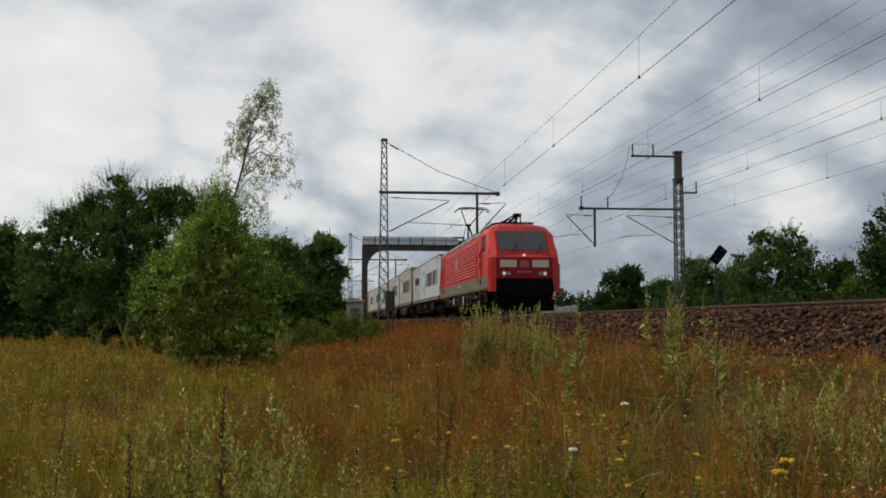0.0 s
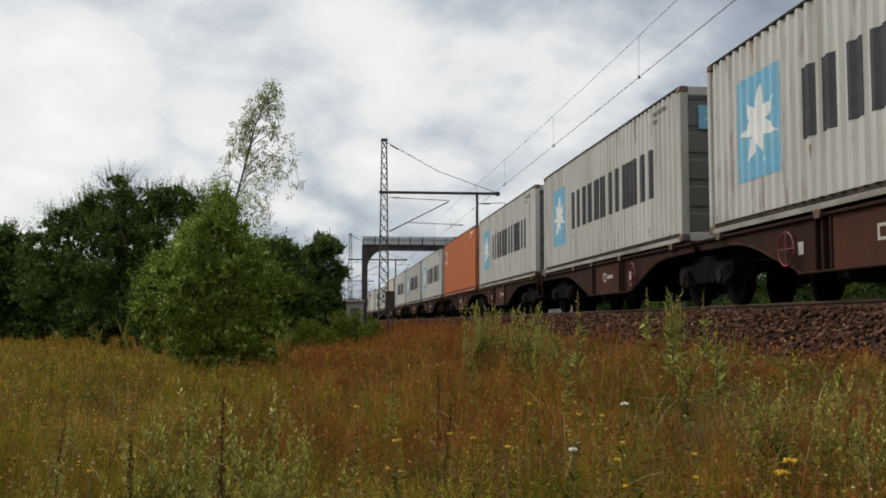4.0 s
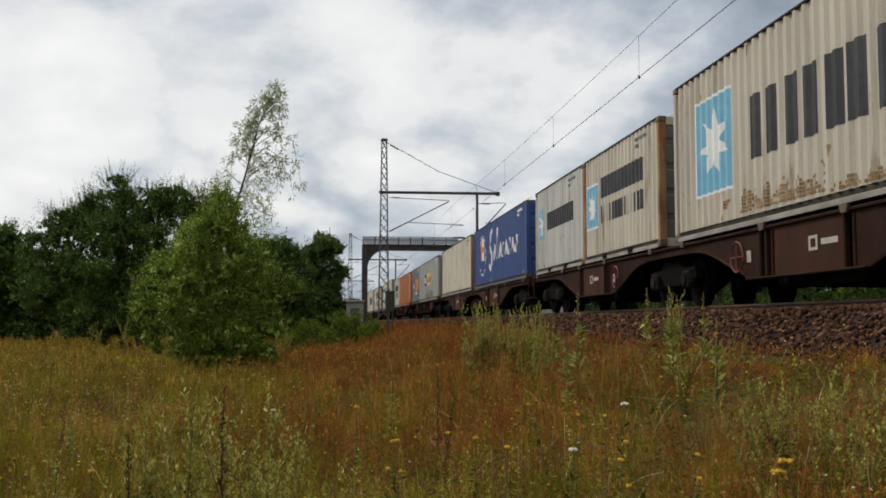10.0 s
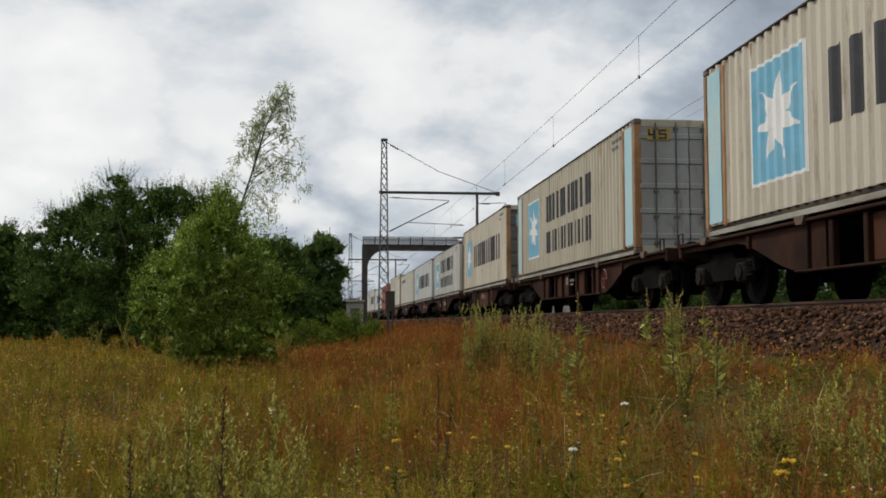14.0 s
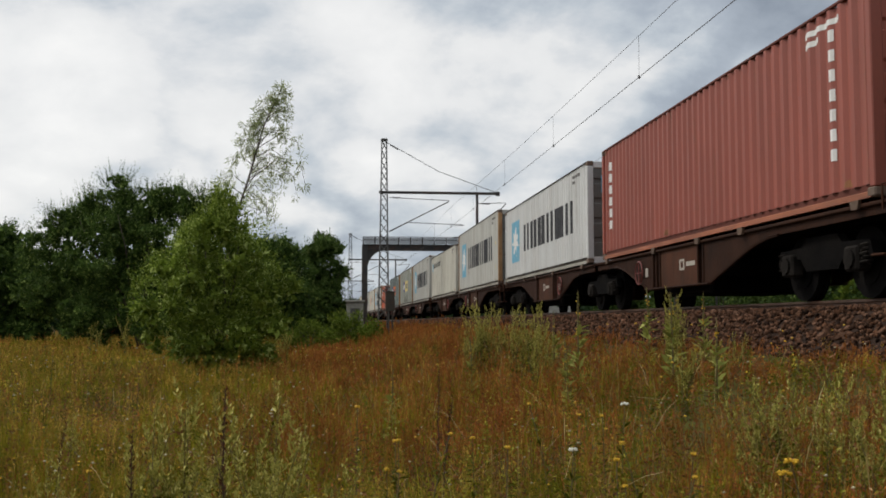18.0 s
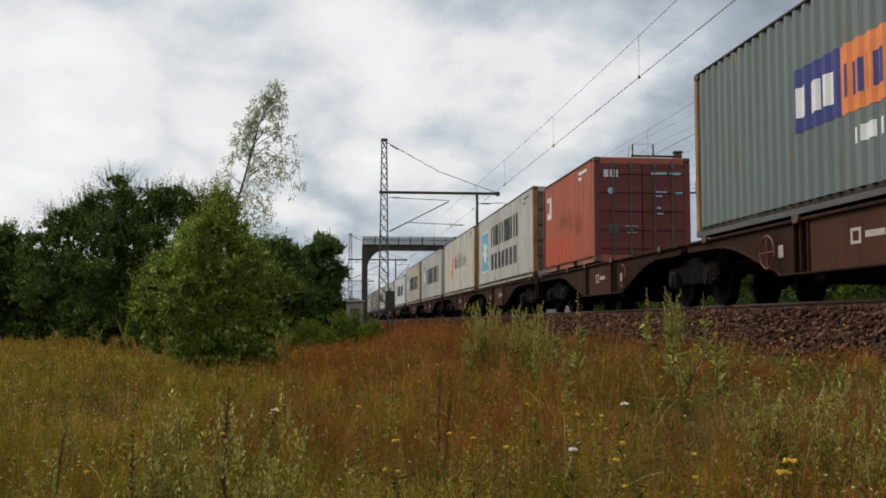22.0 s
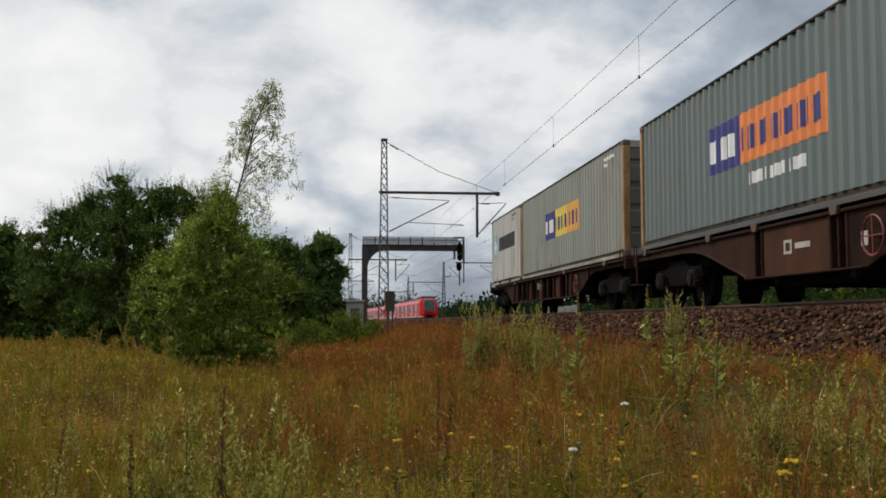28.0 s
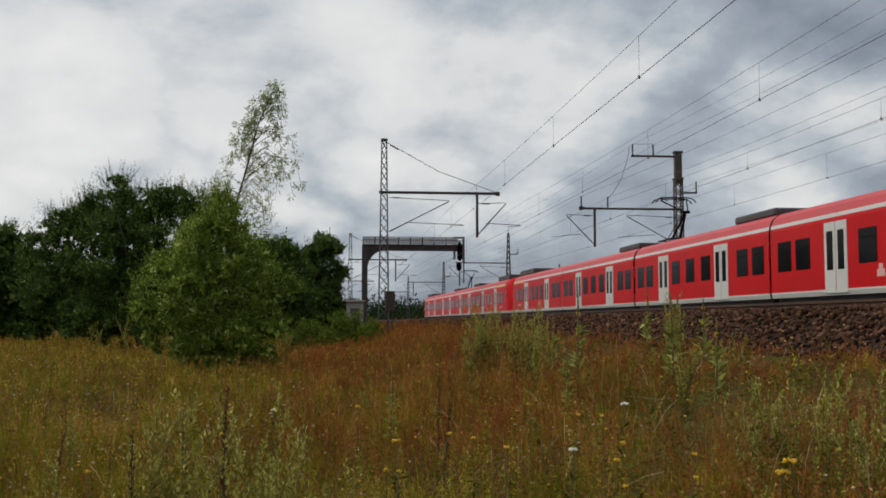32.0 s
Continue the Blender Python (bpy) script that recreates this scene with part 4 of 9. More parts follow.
def wagon(Lw, flat, arch, label):
    """Flat container wagon with deep curved side plates: Lw over buffers, flat = length of the belly, arch = width of its curved ends."""
    ob = thing("container_wagon", label, "railway wagon", "wagons of the freight train")
    body = Lw - 1.0
    hb, arc = flat / 2, arch
    for sx in (-1, 1):
        x0, x1 = sx * 1.16, sx * 1.185
        lo, hi = min(x0, x1), max(x0, x1)
        # end plates with the curved lower edge
        for sy in (-1, 1):
            low = curve_drop(sy * (hb + arc), sy * (hb - 0.0), 0.95, 0.40)
            pts = [(sy * body / 2, 1.05), (sy * body / 2, 0.96)] + low + [(sy * (hb - 0.75), 0.40), (sy * (hb - 0.75), 1.05)]
            part("side_plate", Geo().prism(pts, "x", lo, hi), M["wagon_brown"], ob, "curved brown side plate")
            for yy in (hb - 0.30, hb + arc * 0.75):
                part("rib", Geo().cbox(min(sx * 1.15, sx * 1.24), max(sx * 1.15, sx * 1.24), sy * yy - 0.035, sy * yy + 0.035, 0.42 if yy < hb else 0.82, 1.03, 0.01), M["wagon_brown"], ob)
        part("lower_flange", Geo().cbox(sx * 1.20 - 0.08, sx * 1.20 + 0.08, -hb, hb, 0.375, 0.41, 0.01), M["wagon_brown"], ob)
        if hb < 3:
            part("centre_plate", Geo().cbox(lo, hi, -hb + 1.1, hb - 1.1, 0.41, 1.05, 0.008), M["wagon_panel"], ob, "worn lighter brown panel")
        else:
            n = int((2 * hb - 1.9) / 0.78)
            step = (2 * hb - 1.9) / n
            for k in range(n + 1):
                yy = -hb + 0.95 + k * step
                part("rib", Geo().cbox(sx * 1.17 - 0.05, sx * 1.17 + 0.05, yy - 0.05, yy + 0.05, 0.41, 1.03, 0.012), M["wagon_brown"], ob)
            for k in (1, 4, 6, n - 3):
                yy = -hb + 0.95 + (k + 0.5) * step
                part("bay_plate", Geo().cbox(sx * 1.12 - 0.03, sx * 1.12 + 0.03, yy - step * 0.44, yy + step * 0.44, 0.43, 1.02, 0.015), M["wagon_panel"], ob, "rusty brown bay plate")
        part("sill", Geo().cbox(sx * 1.17 - 0.10, sx * 1.17 + 0.10, -body / 2, body / 2, 1.045, 1.095, 0.012), M["wagon_brown"], ob)
        for k, yy in enumerate((-body * 0.42, -body * 0.2, body * 0.2, body * 0.42)):
            part("container_spigot", Geo().prism([(yy - 0.16, 1.14), (yy + 0.16, 1.14), (yy + 0.09, 1.02), (yy - 0.09, 1.02)], "x", sx * 1.27 - 0.03, sx * 1.27 + 0.03), M["spigot"], ob)
        if sx < 0:
            part("lettering_bar", Geo().box(-1.192, -1.187, -0.5, 0.05, 0.80, 0.86).box(-1.192, -1.187, -0.45, -0.1, 0.70, 0.75), MARK["faded"], ob)
            part("emblem", Geo().box(-1.192, -1.187, 0.15, 0.36, 0.74, 0.78).box(-1.192, -1.187, 0.15, 0.36, 0.88, 0.92).box(-1.192, -1.187, 0.15, 0.19, 0.78, 0.88).box(-1.192, -1.187, 0.32, 0.36, 0.78, 0.88), M["pale_mark"], ob)
            part("brake_wheel", hand_wheel(-1.27, -hb - 0.35, 0.72, 0.22), M["red_mark"], ob, "worn red hand wheel")
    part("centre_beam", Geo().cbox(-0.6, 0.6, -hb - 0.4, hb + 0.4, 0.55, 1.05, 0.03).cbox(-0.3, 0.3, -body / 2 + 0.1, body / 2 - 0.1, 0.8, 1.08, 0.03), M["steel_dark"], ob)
    # added dark block: stops light through the gap under the container
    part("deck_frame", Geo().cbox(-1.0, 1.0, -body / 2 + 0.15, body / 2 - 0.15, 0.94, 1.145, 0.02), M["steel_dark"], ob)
    part("brake_cylinder", Geo().cyl((0.7, -0.9, 0.62), (0.7, 0.6, 0.62), 0.2, 12), M["steel_dark"], ob)
    part("air_tank", Geo().cyl((-0.75, -0.2, 0.68), (-0.75, 1.0, 0.68), 0.16, 12), M["steel_dark"], ob)
    for sy in (-1, 1):
        part("headstock", Geo().cbox(-1.25, 1.25, sy * body / 2 - 0.06, sy * body / 2 + 0.06, 0.86, 1.13, 0.02), M["wagon_brown"], ob)
        for sx in (-1, 1):
            part("buffer", Geo().cyl((sx * 0.875, sy * body / 2, 1.0), (sx * 0.875, sy * (body / 2 + 0.40), 1.0), 0.09, 10).cyl((sx * 0.875, sy * (body / 2 + 0.38), 1.0), (sx * 0.875, sy * (body / 2 + 0.45), 1.0), 0.22, 12), M["steel_dark"], ob)
            part("grab_rail", Geo().tube([(sx * 1.27, sy * (body / 2 - 0.25), 1.05), (sx * 1.27, sy * (body / 2 - 0.25), 1.30), (sx * 1.27, sy * (body / 2 - 0.02), 1.30), (sx * 1.27, sy * (body / 2 - 0.02), 1.05)], 0.016, 5), M["wagon_panel"], ob)
        part("coupling", Geo().tube([(0, sy * body / 2, 0.98), (0, sy * (body / 2 + 0.25), 0.9), (0, sy * (body / 2 + 0.5), 0.93)], 0.05, 6), M["steel_dark"], ob)
        part("air_hose", Geo().tube([(0.35, sy * body / 2, 0.9), (0.35, sy * (body / 2 + 0.2), 0.66), (0.3, sy * (body / 2 + 0.42), 0.62)], 0.025, 5), M["black"], ob)
        bogie(ob, sy * (body / 2 - 1.55))
    return ob


def half_wagon(s, label):
    """One half of a two-part wagon for a long container. Its joint with the other half lies towards s * y, its free end with bogie, steps and
    buffers towards -s * y; the deep belly stands nearer to the joint."""
    ob = thing("container_wagon", label, "railway wagon", "wagons of the freight train")
    end, joint, b0, b1 = -6.55, 6.62, -0.75, 2.80

    def span(a, b):
        return min(s * a, s * b), max(s * a, s * b)

    def block(name, x0, x1, a, b, z0, z1, mat, lab="", c=0.012):
        lo, hi = span(a, b)
        return part(name, Geo().cbox(min(x0, x1), max(x0, x1), lo, hi, z0, z1, c), mat, ob, lab)
    top = 1.105
    for sx in (-1, 1):
        x0, x1 = min(sx * 1.165, sx * 1.19), max(sx * 1.165, sx * 1.19)
        # side plates with curved arches over the bogies
        rear = [(b1 + 2.35 * (k / 8), 0.38 + 0.56 * (0.5 - 0.5 * math.cos(math.pi * min(1, 0.16 + k / 8 * 0.84))) ** 0.95) for k in range(9)]
        fore = [(b0 - 2.65 * (k / 8), 0.38 + 0.58 * (0.5 - 0.5 * math.cos(math.pi * min(1, 0.16 + k / 8 * 0.84))) ** 0.95) for k in range(9)]
        rear[0], fore[0] = (b1, 0.38), (b0, 0.38)
        pts = [(b1 - 0.42, 0.38)] + rear + [(joint, 0.95), (joint, top), (b1 - 0.42, top)]
        part("side_plate", Geo().prism([(s * a, z) for a, z in pts], "x", x0, x1), M["wagon_brown"], ob, "curved brown side plate")
        pts = [(b0 + 0.30, 0.38)] + fore + [(end + 0.1, 0.97), (end + 0.1, top), (b0 + 0.30, top)]
        part("side_plate", Geo().prism([(s * a, z) for a, z in pts], "x", x0, x1), M["wagon_brown"], ob, "curved brown side plate")
        for rim in (rear, fore):
            part("arch_flange", Geo().tube([(sx * 1.185, s * a, z) for a, z in rim], 0.03, 5), M["wagon_brown"], ob)
        block("centre_plate", x0, x1, b0 + 0.62, b1 - 0.92, 0.38, top, M["wagon_panel"], "worn lighter brown panel", 0.008)
        block("lower_flange", sx * 1.19 - 0.07, sx * 1.19 + 0.07, b0, b1, 0.345, 0.38, M["wagon_brown"])
        for a in (b0 + 0.33, b0 + 0.58, b1 - 0.88, b1 - 0.66, b1 - 0.45):
            block("rib", sx * 1.17 - 0.045, sx * 1.17 + 0.045, a - 0.028, a + 0.028, 0.38, 1.08, M["wagon_brown"])
        block("sill", sx * 1.15 - 0.09, sx * 1.15 + 0.09, end, joint, 1.075, top + 0.02, M["wagon_brown"])
        for a in (-5.7, -2.2, b0 + 0.45, b1 - 0.65, 5.6):
            lo, hi = span(a - 0.11, a + 0.11)
            m = (lo + hi) / 2
            part("container_spigot", Geo().prism([(lo, 1.17), (hi, 1.17), (m + 0.07, 1.06), (m - 0.07, 1.06)], "x", sx * 1.255 - 0.02, sx * 1.255 + 0.02), M["spigot"], ob, "dusty fold-down spigot")
        # steps and grips at the free end
        part("shunter_step", Geo().cbox(sx * 1.24 - 0.10, sx * 1.24 + 0.10, *span(end + 0.10, end + 0.38), 0.47, 0.495, 0.006).tube([(sx * 1.22, s * (end + 0.14), 0.48), (sx * 1.22, s * (end + 0.14), 1.04)], 0.018, 5), M["wagon_panel"], ob, "hanging step at the wagon end")
        part("grab_rail", Geo().tube([(sx * 1.25, s * (end + 0.05), 1.0), (sx * 1.25, s * (end + 0.05), 1.30), (sx * 1.25, s * (end + 0.24), 1.30), (sx * 1.25, s * (end + 0.24), 1.0)], 0.014, 5), M["wagon_panel"], ob)
        part("buffer", Geo().cyl((sx * 0.875, s * end, 1.0), (sx * 0.875, s * (end - 0.30), 1.0), 0.10, 10).cyl((sx * 0.875, s * (end - 0.28), 1.0), (sx * 0.875, s * (end - 0.35), 1.0), 0.22, 12), M["steel_dark"], ob)
    x = -1.193
    part("emblem", Geo().box(x - 0.004, x, *span(0.55, 0.80), 0.66, 0.70).box(x - 0.004, x, *span(0.55, 0.80), 0.82, 0.86).box(x - 0.004, x, *span(0.55, 0.60), 0.70, 0.82).box(x - 0.004, x, *span(0.75, 0.80), 0.70, 0.82), M["pale_mark"], ob)
    part("lettering_bar", Geo().box(x - 0.004, x, *span(0.0 if s > 0 else 0.9, 0.45 if s > 0 else 1.35), 0.72, 0.80), M["pale_mark"], ob)
    part("brake_wheel", hand_wheel(-1.27, s * (b1 + 0.28), 0.72, 0.24), M["red_mark"], ob, "worn red hand wheel")
    block("warning_plate", -1.205, -1.193, b1 + 0.05, b1 + 0.02 - 0.13, 0.62, 0.80, M["pale_mark"], "small pale plate", 0.004)
    # added block that gives the container gap its shadow strip
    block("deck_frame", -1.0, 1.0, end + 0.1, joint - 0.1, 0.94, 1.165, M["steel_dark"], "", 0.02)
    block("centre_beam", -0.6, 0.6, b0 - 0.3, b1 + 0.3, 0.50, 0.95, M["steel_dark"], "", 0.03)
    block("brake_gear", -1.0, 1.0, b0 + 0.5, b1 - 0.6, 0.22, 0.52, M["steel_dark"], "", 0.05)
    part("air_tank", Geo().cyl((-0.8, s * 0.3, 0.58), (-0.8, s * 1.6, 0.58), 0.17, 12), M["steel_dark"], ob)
    block("headstock", -1.25, 1.25, end, end + 0.12, 0.86, 1.08, M["wagon_brown"], "", 0.02)
    part("coupling", Geo().tube([(0, s * end, 0.98), (0, s * (end - 0.2), 0.9), (0, s * (end - 0.4), 0.93)], 0.05, 6), M["steel_dark"], ob)
    part("air_hose", Geo().tube([(0.35, s * end, 0.9), (0.35, s * (end - 0.16), 0.66), (0.3, s * (end - 0.33), 0.62)], 0.025, 5), M["black"], ob)
    bogie(ob, s * -4.38)
    if s > 0:
        bogie(ob, 6.82)
    return ob


def hand_wheel(x, y, z, r):
    g = Geo()
    pts = [(x, y + r * math.cos(t * math.pi / 9), z + r * math.sin(t * math.pi / 9)) for t in range(19)]
    g.tube(pts, 0.014, 5)
    g.tube([(x, y - r, z), (x, y + r, z)], 0.012, 4).tube([(x, y, z - r), (x, y, z + r)], 0.012, 4).cyl((x, y, z), (x + 0.12, y, z), 0.02, 6)
    return g


M["spigot"] = surface("dusty_pale_brown_steel", (0.11, 0.068, 0.044), 0.75, 0, 0.3, 5, 40, 0.2, (0.05, 0.03, 0.02), 0.6, 3)
M["pale_mark"] = surface("pale_stencil_paint", (0.42, 0.38, 0.33), 0.7, 0, 0.2, 5, 40, 0.0)
M["red_mark"] = surface("worn_red_paint", (0.17, 0.032, 0.026), 0.6, 0, 0.2, 5, 40, 0.1)

C40, C20, C45, STD, HC = 12.192, 6.058, 13.716, 2.591, 2.896
# rear end along the train (m), length, height, paint, decoration, posts, doors at the leading end, end paint
CARGO = [
    (-306.90, C40, STD, "white", "star40", "", "", "shaded_end"), (-300.77, C20, STD, "grey", "star20", "", "", "shaded_end"),
    (-286.79, C40, HC, "beige", "star40", "rusty", "", "shaded_end"), (-273.19, C40, HC, "grey", "star40", "", "", "shaded_end"),
    (-259.50, C40, HC, "grey", "star40", "", "", "shaded_end"), (-245.93, C40, HC, "grey", "star40", "", "", "shaded_end"),
    (-232.39, C40, HC, "grey", "star40", "", "", "shaded_end"), (-218.91, C40, HC, "orange", "badge40", "", "", "red"),
    (-205.27, C40, HC, "grey", "star40_outlined", "", "", "shaded_end"), (-191.63, C40, HC, "grey", "star40", "", "", "shaded_end"),
    (-178.21, C40, HC, "grey", "star40", "", "", "shaded_end"), (-164.98, C40, HC, "cream", "line40", "rusty", "", "shaded_end"),
    (-157.47, C20, STD, "grey", "star20", "", "", "shaded_end"), (-145.08, C40, STD, "grey", "double40", "rusty", "", "shaded_end"),
    (-131.46, C40, HC, "grey", "line40", "rusty", "", "shaded_end"), (-117.76, C40, HC, "grey", "star40", "rusty", "", "shaded_end"),
    (-104.37, C40, HC, "sand", "star40_outlined", "", "", "shaded_end"), (-97.43, C20, STD, "sand", "double20", "rusty", "", "shaded_end"),
    (-91.28, C20, STD, "grey", "star20", "", "", "shaded_end"), (-77.52, C40, STD, "navy", "flag40", "", "", "navy"),
    (-64.24, C40, STD, "cream", "plain", "rusty", "", "shaded_end"), (-50.09, C40, STD, "steel", "square40_yellow", "", "", "shaded_end"),
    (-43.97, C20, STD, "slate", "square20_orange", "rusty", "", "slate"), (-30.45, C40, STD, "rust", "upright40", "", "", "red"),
    (-24.34, C20, STD, "grey", "double20", "", "", "shaded_end"), (-7.26, C45, HC, "sand", "star45", "rusty", "doors", "steel"),
    (10.55, C45, HC, "beige", "double45", "rusty", "doors", "steel"), (24.95, C40, HC, "sand", "star40", "rusty", "", "shaded_end"),
    (38.69, C40, STD, "grey", "double40", "", "", "shaded_end"), (52.49, C40, STD, "white", "star40", "", "", "shaded_end"),
    (66.06, C40, STD, "ivory", "line40", "", "", "shaded_end"), (79.64, C40, HC, "ivory", "plain", "rusty", "", "shaded_end"),
    (93.33, C40, STD, "red", "upright40", "", "", "red"), (106.91, C40, STD, "white", "star40", "", "", "shaded_end"),
    (120.68, C40, HC, "grey", "star40", "rusty", "", "shaded_end"), (134.14, C40, STD, "ivory", "line40", "", "", "shaded_end"),
    (147.71, C40, HC, "grey", "star40", "", "", "shaded_end"), (160.98, C40, HC, "olive", "square40_faded", "rusty", "", "slate"),
    (174.65, C40, HC, "slate", "square40_orange", "rusty", "", "slate"), (187.68, C20, STD, "coral", "badge20", "shaded_red", "doors", "shaded_red"),
    (201.47, C40, HC, "grey", "double40", "rusty", "", "shaded_end"), (214.84, C40, HC, "ivory", "band40", "rusty", "", "shaded_end"),
    (228.48, C40, HC, "grey", "star40", "", "", "shaded_end"), (242.10, C40, HC, "sand", "star40", "rusty", "", "shaded_end"),
    (255.79, C40, STD, "white", "star40", "", "", "shaded_end"), (269.36, C40, STD, "grey", "double40", "", "", "shaded_end"),
    (283.15, C40, STD, "grey", "star40", "", "", "shaded_end"), (296.33, C40, STD, "slate", "square40_orange", "rusty", "", "slate"),
    (309.75, C40, STD, "olive", "square40_yellow", "rusty", "", "shaded_end"), (316.07, C20, STD, "grey", "star20", "", "", "shaded_end"),
]
LOOKS = {"grey": "pale grey", "white": "clean white-grey", "beige": "weathered beige", "cream": "cream-white", "ivory": "stained off-white", "sand": "sandy grey", "olive": "grey-olive",
         "slate": "dark slate-green", "steel": "mid-grey", "orange": "faded orange", "rust": "orange-brown", "red": "brown-red", "coral": "faded coral-red", "navy": "navy blue"}
TELLS = {"star40": "with white star on blue panel", "star40_outlined": "with an outlined blue star panel", "double40": "with blue star panel, two dark rows",
         "double45": "with blue end panels, two dark rows", "star45": "with blue end panels, one dark row", "line40": "with small star, short dark row",
         "star20": "with a small blue star panel", "double20": "with small star panel, two rows", "square40_orange": "with a navy and orange panel",
         "square40_yellow": "with a navy and yellow panel", "square40_faded": "with a faded yellow panel, dark grime", "square20_orange": "with a navy and orange panel", "flag40": "with white oval, flag, script strokes",
         "badge40": "with a small white badge", "badge20": "with a small white badge", "upright40": "with upright white marks", "band40": "with an orange slanting band", "plain": "with bare stained sides"}
# wagons: first and last container on each (numbers from 0)
LOADS = [(0, 1)] + [(i, i) for i in range(2, 12)] + [(12, 13)] + [(i, i) for i in range(14, 17)] + [(17, 18)] + [(19, 19), (20, 20), (21, 22), (23, 24)] + [(i, i) for i in range(25, 48)] + [(48, 49)]
# two-part wagons: the containers on the leading and on the trailing half
PAIRS = [((i,), (i + 1,)) for i in (2, 4, 6, 8, 10, 14, 19, 28, 30, 32, 34, 36, 38, 40, 42, 44, 46)] + [((16,), (17, 18))]
MOVING = []  # thing, its place along the train, lane, height, which train


def build_freight():
    for number, (q, L, H, paint, deco, posts, doors, end) in enumerate(CARGO):
        size = {C20: "short", C40: "steel", C45: "extra-long"}[L]
        ob = container(L, H, paint, deco, LOOKS[paint] + " " + size + " container " + TELLS[deco], posts, doors, end, number)
        MOVING.append((ob, q - L / 2, 1.185 if any(CARGO[i][0] == q for pair in PAIRS for unit in pair for i in unit) else 1.155, "freight"))
    kinds = {}
    for pair in PAIRS:
        for s, unit in zip((1, -1), pair):
            mid = (CARGO[unit[0]][0] - CARGO[unit[0]][1] + CARGO[unit[-1]][0]) / 2
            if s > 0:
                lead = mid
            elif CARGO[unit[0]][1] == C20 and len(unit) == 1:
                mid = lead + 13.62  # a short container stands off the middle of its half
            if s not in kinds:
                kinds[s] = ob = half_wagon(s, "brown two-part container wagon with curved side plates")
            else:
                ob = copy_thing(kinds[s], Matrix())
            MOVING.append((ob, mid, 0.0, "freight"))
    last = -320.34 + 0.55
    for k, (i, j) in enumerate(LOADS):
        nxt = LOADS[k + 1][0] if k + 1 < len(LOADS) else None
        rear = CARGO[j][0]
        ahead = rear + (0.7 if nxt is None else min(1.6, max(0.5, (CARGO[nxt][0] - CARGO[nxt][1] - rear) / 2)))
        length = ahead - last
        if any((i, j) == (unit[0], unit[-1]) for pair in PAIRS for unit in pair):
            last = ahead
            continue
        kind = "short" if length < 15.2 else ("middle" if length < 18.6 else "long")
        mid = (ahead + last) / 2
        if kind not in kinds:
            spec = {"short": (13.68, 4.6, 1.75), "middle": (17.4, 7.0, 2.2), "long": (19.74, 9.2, 2.0)}[kind]
            kinds[kind] = ob = wagon(*spec, "brown container wagon with curved side plates, dusty bogies")
        else:
            ob = copy_thing(kinds[kind], Matrix())
        MOVING.append((ob, mid, 0.0, "freight"))
        last = ahead


build_freight()

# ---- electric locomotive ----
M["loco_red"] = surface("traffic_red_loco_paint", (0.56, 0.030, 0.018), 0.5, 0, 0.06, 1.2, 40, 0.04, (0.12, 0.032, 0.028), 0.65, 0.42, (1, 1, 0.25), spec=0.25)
# darker than the body red: the sunless front's shade is in this colour
M["loco_front"] = surface("shaded_dusty_red_paint", (0.24, 0.008, 0.011), 0.5, 0, 0.08, 2, 40, 0.04, (0.14, 0.03, 0.03), 0.4, 2, spec=0.2)
M["loco_grey"] = surface("dirty_umber_grey_skirt", (0.155, 0.128, 0.076), 0.7, 0, 0.12, 1.5, 40, 0.08, (0.08, 0.06, 0.045), 0.5, 1.2)
M["roof_grey"] = surface("dusty_grey_roof_paint", (0.24, 0.23, 0.21), 0.7, 0, 0.15, 1.5, 40, 0.1, (0.10, 0.09, 0.08), 0.6, 1)
M["emblem_red"] = surface("faded_emblem_paint", (0.36, 0.075, 0.075), 0.5, 0, 0.1, 4, 60, 0.02)
M["cream_mark"] = surface("yellowed_white_warning_panel", (0.56, 0.47, 0.38), 0.55, 0, 0.08, 3, 40, 0.03, (0.3, 0.2, 0.15), 0.4, 3)
M["glass"] = surface("dark_window_glass", (0.020, 0.024, 0.028), 0.06, 0, 0.2, 1, 10, 0.0, spec=0.55)
M["pale_glass"] = surface("pale_grey_glass", (0.25, 0.25, 0.26), 0.15, 0, 0.1, 3, 20, 0.0, spec=0.8)
M["gear"] = surface("dusty_grey_brown_running_gear", (0.075, 0.064, 0.052), 0.85, 0, 0.3, 4, 30, 0.3, (0.025, 0.02, 0.017), 0.6, 3, spec=0.1)
M["lit"] = glowing("lit_headlamp", (1.0, 0.88, 0.80), 0.30)
# near black: shade below the loco's nose and floor is put into this colour
M["soot_shade"] = surface("near_black_shade", (0.0055, 0.005, 0.005), 0.95, 0, 0.2, 3, 40, 0.1, spec=0.05)
M["trim_grey"] = surface("light_grey_window_trim", (0.30, 0.30, 0.31), 0.5, 0, 0.1, 3, 40, 0.03)


